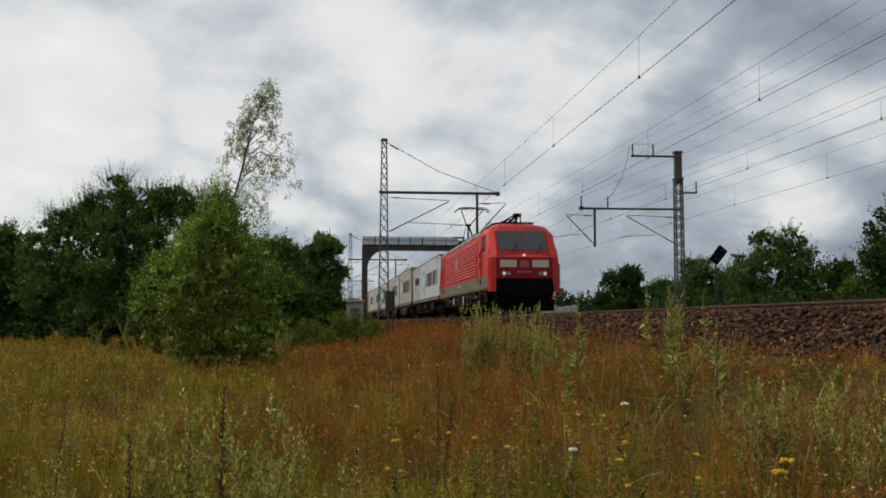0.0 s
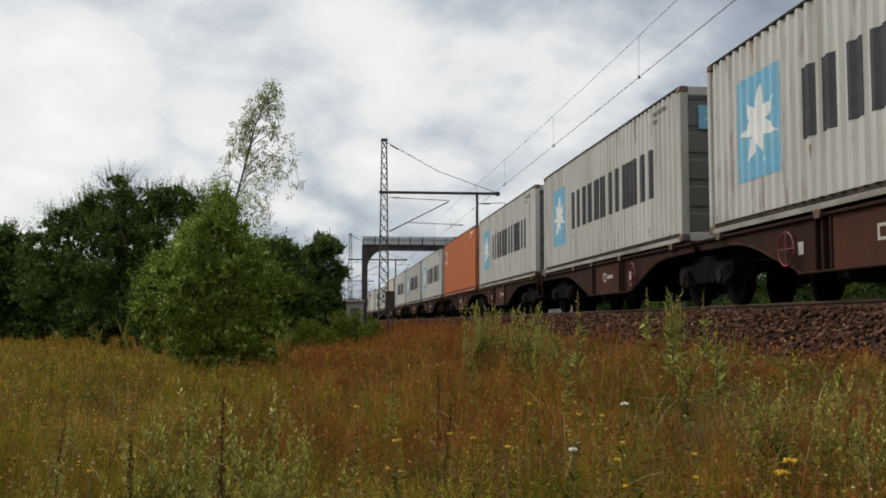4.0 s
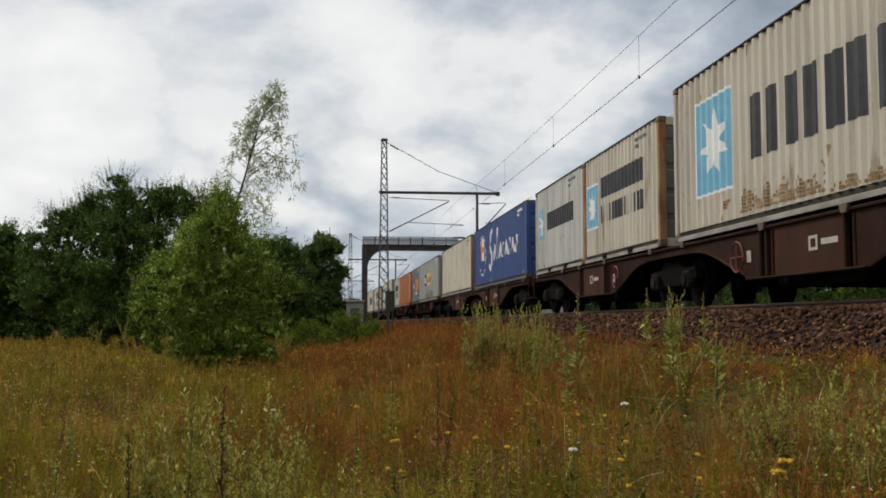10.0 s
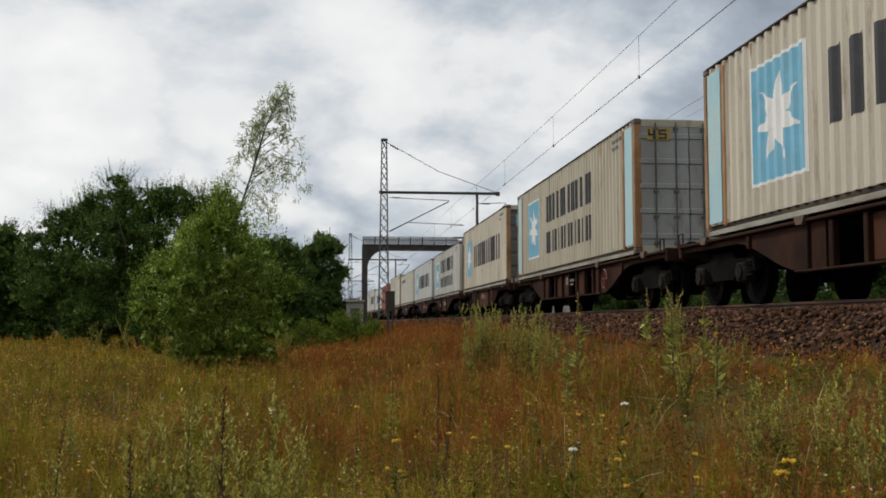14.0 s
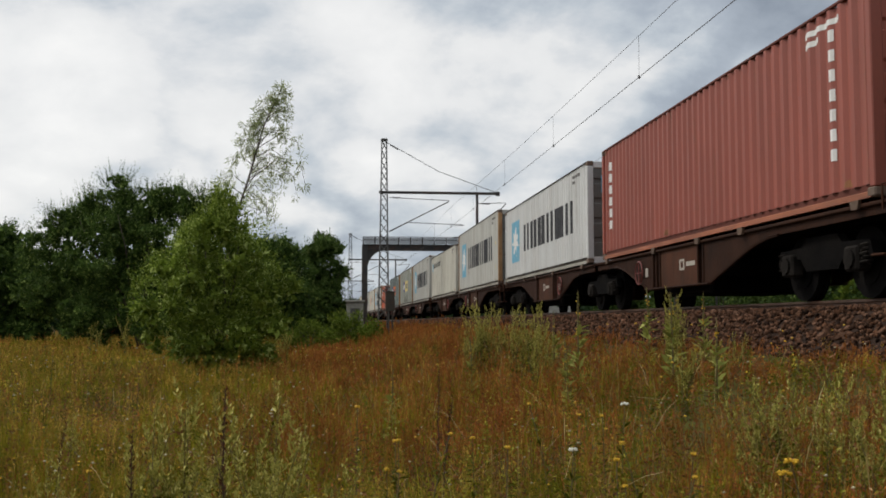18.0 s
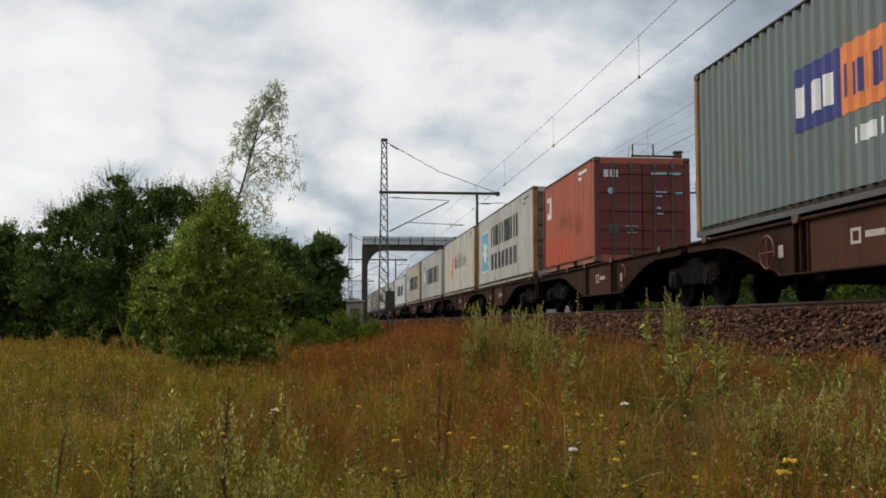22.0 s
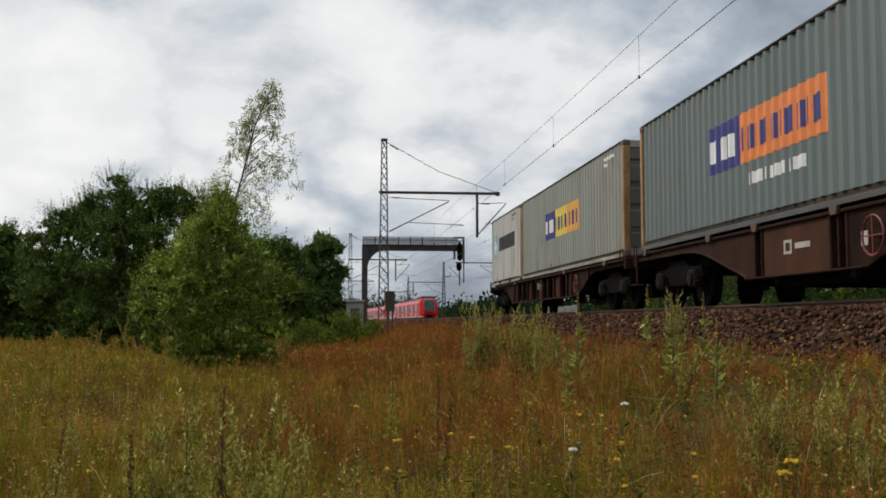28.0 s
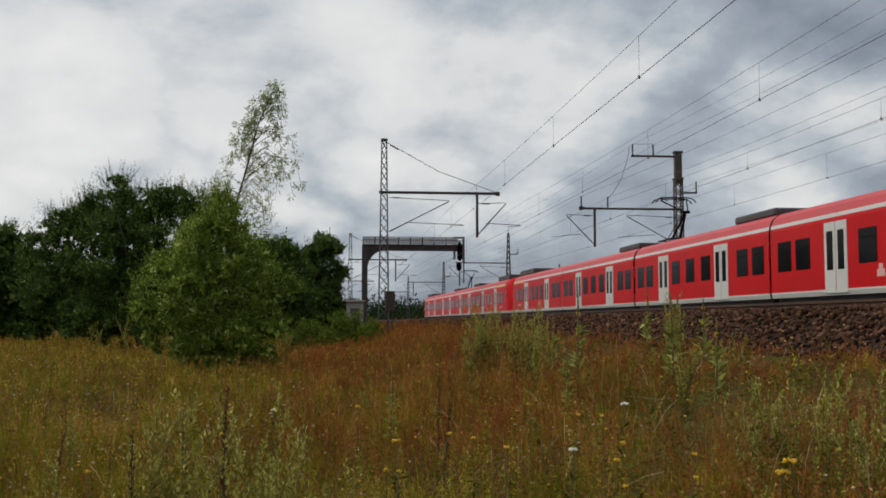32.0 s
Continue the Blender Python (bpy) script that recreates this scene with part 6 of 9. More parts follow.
def end_car():
    """Cab end towards -y."""
    ob = thing("train_car", "bright red commuter train cab car with sloping nose", "train car", "cars of the red commuter train")
    y1, y0 = 9.0, -7.6
    car_body(y0, y1, ob)
    for y in (4.55, -2.5):
        doors(ob, y)
    for y in (7.95, 6.65, 2.75, 1.15, -0.5, -4.4, -5.75):
        window(ob, y, 0.98)
    # nose: outlines that shrink towards the tip
    rows = []
    secs = [(-7.6, 1.0, 0.0), (-8.0, 0.985, 0.0), (-8.4, 0.935, 0.02), (-8.75, 0.855, 0.06), (-8.98, 0.765, 0.10), (-9.06, 0.70, 0.13)]
    nose = [(-1.38, 0.50), (-1.42, 0.68), (-1.42, 1.1), (-1.42, 1.46), (-1.41, 2.2), (-1.39, 2.80), (-1.28, 3.18), (-1.06, 3.34), (-0.7, 3.43), (0, 3.47)]

    def pt(i, k):
        y, s, d = secs[i]
        x, z = nose[k]
        lean = max(0.0, z - 1.45) * 0.40 * min(1.0, i / 4.0)
        return (x * s, y + lean, z - d * max(0, (z - 2.2) / 1.4))
    for sx in (1, -1):
        part("nose_shell", Geo().sheet([[(sx * p[0], p[1], p[2]) for p in (pt(i, k) for k in range(1, 10))] for i in range(6)]), M["s_red"], ob, "", True)
        part("nose_skirt", Geo().sheet([[(sx * p[0] * 1.002, p[1], p[2]) for p in (pt(i, k) for k in range(0, 2))] for i in range(6)]), M["s_white"], ob)
    face = []
    for k in range(10):
        p = pt(5, k)
        face.append([(p[0], p[1] - 0.0, p[2]), (p[0] * 0.5, p[1] - 0.06, p[2]), (0, p[1] - 0.08, p[2]), (-p[0] * 0.5, p[1] - 0.06, p[2]), (-p[0], p[1], p[2])])
    part("nose_face", Geo().sheet(face[:4]), M["s_red"], ob, "", True)
    part("nose_surround", Geo().sheet(face[3:8]), M["s_red"], ob, "", True)
    part("roof_cap", Geo().sheet(face[7:10]), M["trim_grey"], ob, "light grey cap above the windscreen", True)
    part("windscreen", Geo().sheet([[(x * (0.80 + 0.03 * k), y - 0.03, z) for x, y, z in r] for k, r in enumerate(face[3:8])]), M["s_screen"], ob, "large dark reflecting windscreen", True)
    part("windscreen_frame", Geo().tube([(r[0][0] * (0.81 + 0.03 * k), r[0][1] - 0.03, r[0][2]) for k, r in enumerate(face[3:8])], 0.022, 6).tube([(r[-1][0] * (0.81 + 0.03 * k), r[-1][1] - 0.03, r[-1][2]) for k, r in enumerate(face[3:8])], 0.022, 6), M["trim_grey"], ob, "light grey windscreen frame")
    part("coupler_pocket", Geo().cbox(-0.55, 0.55, -9.16, -8.7, 0.42, 0.98, 0.05), M["black"], ob)
    part("coupler", Geo().cbox(-0.2, 0.2, -9.30, -8.9, 0.6, 0.85, 0.05).cyl((0, -9.34, 0.73), (0, -9.0, 0.73), 0.13, 10), M["dirty_shaded_gear"], ob)
    for sx in (-1, 1):
        part("headlight", Geo().cyl((sx * 0.84, -9.10, 1.24), (sx * 0.84, -8.9, 1.25), 0.05, 14), M["lit"], ob, "lit headlight")
        part("tail_light", Geo().cyl((sx * 0.97, -9.05, 1.24), (sx * 0.97, -8.8, 1.25), 0.07, 14), M["pale_glass"], ob)
        part("cab_window", Geo().prism([(-7.95, 1.75), (-7.55, 1.75), (-7.55, 2.6), (-7.72, 2.6)], "x", sx * 1.405 - 0.02, sx * 1.405 + 0.02), M["s_glass"], ob)
        part("yellow_band", Geo().box(sx * 1.412 - 0.004, sx * 1.412 + 0.004, -7.2, -3.3, 2.74, 2.86), M["s_yellow"], ob, "yellow first-class band")
        part("lettering_bar", Geo().box(sx * 1.424 - 0.003, sx * 1.424 + 0.003, -5.8, -4.8, 1.02, 1.1), M["s_white"], ob)
        part("bicycle_sign", Geo().box(sx * 1.424 - 0.003, sx * 1.424 + 0.003, 1.9, 2.3, 0.95, 1.15).box(sx * 1.424 - 0.003, sx * 1.424 + 0.003, 2.0, 2.2, 1.15, 1.3), M["s_pink"], ob)
    for y, l in ((-5.6, 1.5), (-2.9, 1.1)):
        part("roof_box", Geo().cbox(-1.0, 1.0, y - l, y + l, 3.37, 3.78, 0.06), M["s_roofbox"], ob, "dark grey roof equipment box")
    s_bogie(ob, -5.9)
    return ob


M["s_yellow"] = surface("yellow_band_paint", (0.70, 0.36, 0.03), 0.45, 0, 0.05, 1, 40, 0.0)
M["s_pink"] = surface("pale_sign_film", (0.70, 0.40, 0.36), 0.5, 0, 0.05, 1, 40, 0.0)


def build_commuter():
    # places of the car centres behind the leading nose seam, two coupled four-car sets
    first = {"end": end_car(), "mid": middle_car(False), "collector": middle_car(True)}
    used = set()
    for unit in range(2):
        base = unit * 67.9
        for kind, at, flip in (("end", 17.3 - 9.0, 0), ("collector", 17.3 + 7.75, 0), ("mid", 17.3 + 23.25, 0), ("end", 17.3 + 31.0 + 9.0, 1)):
            ob = copy_thing(first[kind], Matrix()) if kind in used else first[kind]
            used.add(kind)
            MOVING.append((ob, base + at, 0.0, "commuter_turned" if flip else "commuter"))


build_loco()
build_commuter()

# distance run by the freight train, second by second (0 at 15 s)
RUN = [-378.46, -352.92, -327.36, -301.73, -276.03, -250.27, -224.49, -198.79, -173.25, -147.88, -122.65, -97.61, -72.8, -48.24, -23.97, 0.0, 23.64, 46.95, 69.91,
       92.48, 114.64, 136.32, 157.49, 178.16, 198.36, 218.17, 237.71, 256.96, 275.94, 294.45, 312.32, 330.03, 347.75]


# lean of the sapling in the wind, degrees, every half second
SWAY = [-0.9, -0.9, -0.7, -0.6, -0.2, 0.2, 0.3, 0.2, -0.3, -0.8, -1.0, -1.1, -0.6, 0.7, 1.6, 2.1, 0.9, 0, -1.4, -0.8, 0.5, 0.6, -0.3, -1.1, -0.5, -0.3, 0, 0.8, 2.2, 2.7, 1.6, 0.2, -0.7,
        -0.9, -0.3, 0.9, 1.7, 1.4, 0.6, 0, 0, 0.2, 0.3, 0.5, 0.5, 0.5, 0.3, 0.2, 0, 0.2, 0.3, 0.8, 0.6, -0.2, -0.8, -0.9, -0.3, 0.5, 0.9, 0.5, 0.5, 1.1, 2.1, 1.7, 0.3]


def motions():
    """The freight train comes down the near track and passes; the red train follows on the third track."""
    for ob, q, z, train in MOVING:
        rows = []
        for t in range(33):
            if train == "freight":
                m = on_line(LANES[0], q - RUN[t], z)
            else:
                u = max(t, 24) - 31.5
                lead = 34.175 - 37.0 * u - 0.70 * u * u
                if t < 24:
                    lead += (24 - t) * 26.5
                m = on_line(LANES[2], lead + q, z)
                if train == "commuter_turned":
                    m = m @ Matrix.Rotation(math.pi, 4, "Z")
            rows.append((t, m))
        walk(ob, rows)
    # the sapling sways in the wind
    base = SAPLING.matrix_basis.copy()
    walk(SAPLING, [(t / 2, base @ pose(0, 0, 0, 0, lean, 0)) for t, lean in enumerate(SWAY)])
    # and so do the tall herbs
    for ob, most, phase in SWAYING:
        base = Matrix.LocRotScale(*ob.matrix_basis.decompose()[:2], None)
        rows = []
        for t in range(33):
            gust = 0.6 + 0.4 * math.sin(0.7 * t)
            rows.append((t, Matrix.Translation(base.translation) @ pose(0, 0, 0, most * 0.4 * math.cos(1.9 * t + phase), most * gust * math.sin(1.3 * t + phase), 0) @ base.to_3x3().to_4x4()))
        walk(ob, rows)

# ---- overhead line ----


def lattice(ob, h, base=0.55, top=0.26, panel=0.62, material=None, leg=0.042):
    """Four tapering angle-iron legs with zigzag bracing on each face."""
    material = material or M["galv"]

    def half(z):
        return (base + (top - base) * z / h) / 2
    for sx in (-1, 1):
        for sy in (-1, 1):
            part("leg", Geo().tube([(sx * base / 2, sy * base / 2, -0.9), (sx * top / 2, sy * top / 2, h)], leg, 4), material, ob)
    n = int(h / panel)
    for face in range(4):
        g = Geo()
        for k in range(n):
            z0, z1 = h * k / n, h * (k + 1) / n
            a, b = half(z0), half(z1)
            s = 1 if k % 2 else -1
            for s2 in (s, -s) if face % 2 == 0 else (s,):
                p = {0: ((-s2 * a, -a, z0), (s2 * b, -b, z1)), 1: ((a, -s2 * a, z0), (b, s2 * b, z1)), 2: ((s2 * a, a, z0), (-s2 * b, b, z1)), 3: ((-a, s2 * a, z0), (-b, -s2 * b, z1))}[face]
                g.tube(p, leg * 0.52, 4)
        part("bracing", g, material, ob)
    part("cap", Geo().cbox(-top * 0.7, top * 0.7, -top * 0.7, top * 0.7, h - 0.05, h + 0.08, 0.02), material, ob)


def insulator_geo(p0, p1, r=0.055, n=5):
    p0, p1 = Vector(p0), Vector(p1)
    g = Geo().cyl(p0, p1, r * 0.5, 6)
    for i in range(n):
        a = p0.lerp(p1, (i + 0.3) / n)
        b = p0.lerp(p1, (i + 0.6) / n)
        g.cyl(a, b, r, 8)
    return g


def cantilever(ob, root_x, tip_x, z_low, z_tip, z_tie, steady, mat):
    """A tubular arm from (root_x, z_low) to the messenger at (tip_x, z_tip), its tie and the steady arm of the contact wire."""
    part("cantilever_tube", Geo().tube([(root_x, 0, z_low), (tip_x, 0, z_tip)], 0.035, 6), mat, ob)
    part("tie_rod", Geo().tube([(root_x, 0, z_tie), (tip_x, 0, z_tip + 0.06)], 0.022, 5), mat, ob)
    d = 1 if tip_x > root_x else -1
    part("insulator", insulator_geo((root_x + d * 0.15, 0, z_low + 0.15 * abs((z_tip - z_low) / (tip_x - root_x))), (root_x + d * 0.75, 0, z_low + 0.75 * abs((z_tip - z_low) / (tip_x - root_x)))), M["insulator"], ob)
    part("insulator", insulator_geo((root_x + d * 0.2, 0, z_tie), (root_x + d * 0.7, 0, z_tie - 0.02)), M["insulator"], ob)
    part("steady_arm", Geo().tube([(steady[0], 0, steady[2] + 0.12), (steady[1], 0, steady[2])], 0.022, 5), mat, ob)
    part("steady_clip", Geo().tube([(steady[1] - 0.75, 0, steady[2] - 0.18), (steady[1] - 0.7, 0, steady[2] - 0.08), (steady[1] + 0.1, 0, steady[2] - 0.02)], 0.016, 5), mat, ob)


def left_mast(x, y):
    ob = thing("catenary_mast", "grey lattice steel catenary mast with long cantilever beam", "catenary mast", "catenary masts", at=pose(x, y, 0))
    lattice(ob, 10.6, 0.62, 0.28)
    m = M["gantry"]
    part("cross_beam", Geo().cbox(-0.3, 6.85, -0.06, 0.06, 7.38, 7.54, 0.015), m, ob, "long dark cross beam")
    part("beam_end", Geo().cbox(6.75, 6.98, -0.09, 0.09, 7.32, 7.58, 0.02), m, ob)
    part("drop_tube", Geo().cbox(5.53, 5.68, -0.07, 0.07, 4.8, 7.42, 0.015), m, ob, "hanging drop post")
    part("stay_wire", Geo().tube([(0.1, 0, 10.5), (3.3, 0, 8.75), (6.7, 0, 7.56)], 0.02, 5), M["wire"], ob)
    part("insulator", insulator_geo((0.35, 0, 10.32), (0.85, 0, 10.05)), M["insulator"], ob)
    part("hanger", Geo().tube([(5.6, 0, 7.5), (5.55, 0, 7.95)], 0.015, 4), M["wire"], ob)
    cantilever(ob, 0.3, 3.9, 5.1, 6.95, 7.15, (1.3, 4.75, 5.55), M["galv"])
    cantilever(ob, 5.68, 7.35, 5.0, 6.85, 6.85, (6.1, 8.2, 5.55), M["galv"])
    return ob


def right_mast(x, y):
    ob = thing("catenary_mast", "rusty grey-green lattice catenary mast with side brackets", "catenary mast", "catenary masts", at=pose(x, y, 0))
    lattice(ob, 9.6, 0.55, 0.46, 0.6, M["mast_green"], 0.06)
    m = M["mast_green"]
    part("mast_head", Geo().cbox(-0.24, 0.24, -0.2, 0.2, 9.3, 11.45, 0.02).cbox(-0.3, 0.3, -0.24, 0.24, 11.4, 11.55, 0.02), m, ob, "solid upper mast section")
    part("cross_beam", Geo().cbox(-6.95, 0.25, -0.06, 0.06, 7.42, 7.56, 0.015).cbox(-7.0, -6.7, -0.09, 0.09, 7.38, 7.62, 0.02), M["gantry"], ob, "long dark cross beam")
    part("drop_tube", Geo().cbox(-6.0, -5.85, -0.07, 0.07, 4.85, 7.45, 0.015), M["gantry"], ob, "hanging drop post")
    part("top_bracket", Geo().cbox(-3.3, 0, -0.05, 0.05, 11.1, 11.24, 0.015), M["gantry"], ob)
    part("side_bracket", Geo().cbox(0.2, 1.35, -0.05, 0.05, 8.6, 8.72, 0.015), M["gantry"], ob)
    for px, pz in ((-3.2, 11.24), (-1.75, 11.24), (1.28, 8.7), (-6.85, 7.6), (-5.0, 7.56)):
        part("post_insulator", insulator_geo((px, 0, pz), (px, 0, pz + 0.75), 0.075, 5), M["insulator"], ob)
    part("feeder_cable", Geo().tube([(-3.2, 0, 12.0), (-1.75, 0, 12.02)], 0.014, 4), M["wire"], ob)
    part("jumper_cable", Geo().tube([(-3.4, 0, 11.9), (-3.55, 0, 11.0), (-4.0, 0, 9.6), (-4.6, 0, 8.6), (-5.0, 0, 8.2)], 0.016, 5), M["wire"], ob)
    cantilever(ob, -0.25, -3.7, 5.1, 7.0, 6.95, (-1.7, -3.6, 5.6), M["galv"])
    cantilever(ob, -6.0, -7.9, 5.05, 7.0, 7.0, (-6.9, -8.2, 5.6), M["galv"])
    return ob


def plain_mast(at):
    ob = thing("catenary_mast", "slim dark lattice catenary mast tapering to its tip", "catenary mast", "catenary masts", at=at)
    lattice(ob, 11.4, 0.85, 0.20, 0.7, M["gantry"], 0.06)
    part("cross_beam", Geo().cbox(-6.95, 0.25, -0.06, 0.06, 7.42, 7.56, 0.015).cbox(-7.0, -6.7, -0.09, 0.09, 7.38, 7.62, 0.02), M["gantry"], ob, "long dark cross beam")
    part("drop_tube", Geo().cbox(-6.0, -5.85, -0.07, 0.07, 4.85, 7.45, 0.015), M["gantry"], ob, "hanging drop post")
    part("side_bracket", Geo().cbox(0.2, 1.35, -0.05, 0.05, 8.6, 8.72, 0.015), M["gantry"], ob)
    part("post_insulator", insulator_geo((1.28, 0, 8.7), (1.28, 0, 9.45), 0.075, 5), M["insulator"], ob)
    cantilever(ob, -0.3, -3.7, 5.1, 7.0, 6.95, (-1.7, -3.6, 5.6), M["galv"])
    cantilever(ob, -6.0, -7.9, 5.05, 7.0, 7.0, (-6.9, -8.2, 5.6), M["galv"])
    return ob


def build_overhead():
    a = left_mast(2.68, 60)
    for y in (125, 190):
        copy_thing(a, on_line(2.68 + 0.33 - 0.15, y))
    right_mast(23.35, 67.4)
    b = plain_mast(on_line(23.35 + 0.4, 131))
    for y in (195, 258, 322):
        copy_thing(b, on_line(23.35 + 0.4, y))
    for i, lane in enumerate(LANES):
        ca = thing("overhead_wire", "dark contact and messenger wires with thin droppers", "overhead wire", "overhead wires")
        off = lane - 0.24
        marks = [-62, -5 if i > 1 else -5, 60 if i < 2 else 67.4, 125 if i < 2 else 131, 190 if i < 2 else 195, 255]

        def mess(s):
            for p, q in zip(marks, marks[1:]):
                if p <= s <= q:
                    t = (s - p) / (q - p)
                    return 6.86 - (2.5 if i == 2 else 0.9) * t * (1 - t)
            return 6.8
        ss = stations(-60, 250, 4, 10)
        for name, zf, r in (("contact_wire", lambda s: 5.63, 0.009 if i < 1 else 0.008), ("messenger_wire", mess, 0.006)):
            part(name, Geo().tube([(off + bend(s)[0], s, zf(s)) for s in ss], r, 5), M["wire"], ca)
        s = 4.3 + 2.1 * i
        while s < 130:
            x = off + bend(s)[0]
            part("dropper", Geo().tube([(x, s, 5.63), (x, s, mess(s))], 0.0045, 4), M["wire"], ca)
            part("dropper_clip", Geo().cyl((x, s - 0.03, 5.6), (x, s + 0.03, 5.67), 0.03, 5), M["wire"], ca)
            s += 9.6
    for x, z in ((20.2, 12.0), (21.65, 12.0), (24.7, 9.45), (16.5, 8.35), (18.4, 8.3)):
        wire = Geo().tube([(x + 0.4 + bend(s)[0], s, z - 0.5 * math.sin(math.pi * ((s - 4) % 64) / 64)) for s in stations(-60, 260, 6, 12)], 0.007, 5)
        tagged(part("feeder_wire", wire, M["wire"]), "dark feeder wire between the mast brackets", "overhead wire", "feeder wires")


def build_gantry():
    y = 99.0
    g = thing("signal_gantry", "dark steel signal gantry with railed walkway over the tracks", "signal gantry", at=pose(0, y, 0))
    m = M["gantry"]
    part("post", Geo().cbox(2.28, 2.84, -0.4, 0.4, -1.5, 7.3, 0.04), m, g, "thick dark gantry post")
    corb = [(2.78, 4.5), (2.78, 7.0), (4.5, 7.0)] + [(4.5 - 1.7 * math.sin(t * math.pi / 16) * 1.0, 6.76 - 2.0 * (1 - math.cos(t * math.pi / 16))) for t in range(1, 8)]
    part("corner_brace", Geo().prism(corb, "y", -0.3, 0.3), m, g)
    part("girder", Geo().cbox(2.35, 11.9, -0.35, 0.35, 6.74, 7.28, 0.03), m, g, "dark box girder")
    for zz in (7.75, 8.05):
        for yy in (-0.55, 0.55):
            part("handrail", Geo().tube([(2.4, yy, zz), (12.2, yy, zz)], 0.03, 5), m, g)
    for k in range(9):
        x = 2.4 + k * 1.16
        for yy in (-0.55, 0.55):
            part("rail_post", Geo().box(x - 0.04, x + 0.04, yy - 0.03, yy + 0.03, 7.26, 8.08), m, g)
    for k in range(8):
        x = 2.4 + k * 1.16
        part("mesh_panel", Geo().box(x + 0.08, x + 1.08, -0.56, -0.54, 7.36, 7.98), M["pale_panel"], g, "pale mesh panel")
    part("walkway", Geo().box(2.4, 12.2, -0.6, 0.6, 7.281, 7.33), m, g)
    part("signal_cage", Geo().box(11.35, 11.45, -0.5, 0.5, 5.9, 8.1).box(12.25, 12.35, -0.5, 0.5, 5.6, 8.1).box(11.35, 12.35, -0.5, 0.5, 8.05, 8.12), m, g)
    part("signal_head", Geo().cbox(11.62, 12.14, -0.55, -0.3, 5.75, 7.55, 0.2), M["black"], g, "black signal screen")
    part("signal_head", Geo().cbox(11.55, 12.05, -0.6, -0.35, 4.75, 5.6, 0.18), M["black"], g)
    for k, z in enumerate((6.3, 6.9, 7.5)):
        part("signal_lens", Geo().cyl((11.85, -0.56, z), (11.85, -0.62, z), 0.12, 10), M["black"], g)
    part("hanging_bar", Geo().box(11.80, 11.92, -0.45, -0.35, 3.3, 5.2), m, g)


M["pale_panel"] = surface("pale_grey_panel", (0.42, 0.44, 0.46), 0.7, 0, 0.1, 2, 40, 0.05)
M["box_grey"] = surface("weathered_brown_grey_box", (0.065, 0.055, 0.045), 0.9, 0, 0.2, 3, 40, 0.1, RUST, 0.3)
M["hut"] = surface("weathered_pale_concrete", (0.36, 0.35, 0.31), 0.85, 0, 0.15, 2, 40, 0.1, GRIME, 0.4)
M["brick"] = surface("dull_red_brick", (0.24, 0.085, 0.06), 0.9, 0, 0.2, 2, 30, 0.3, GRIME, 0.4)


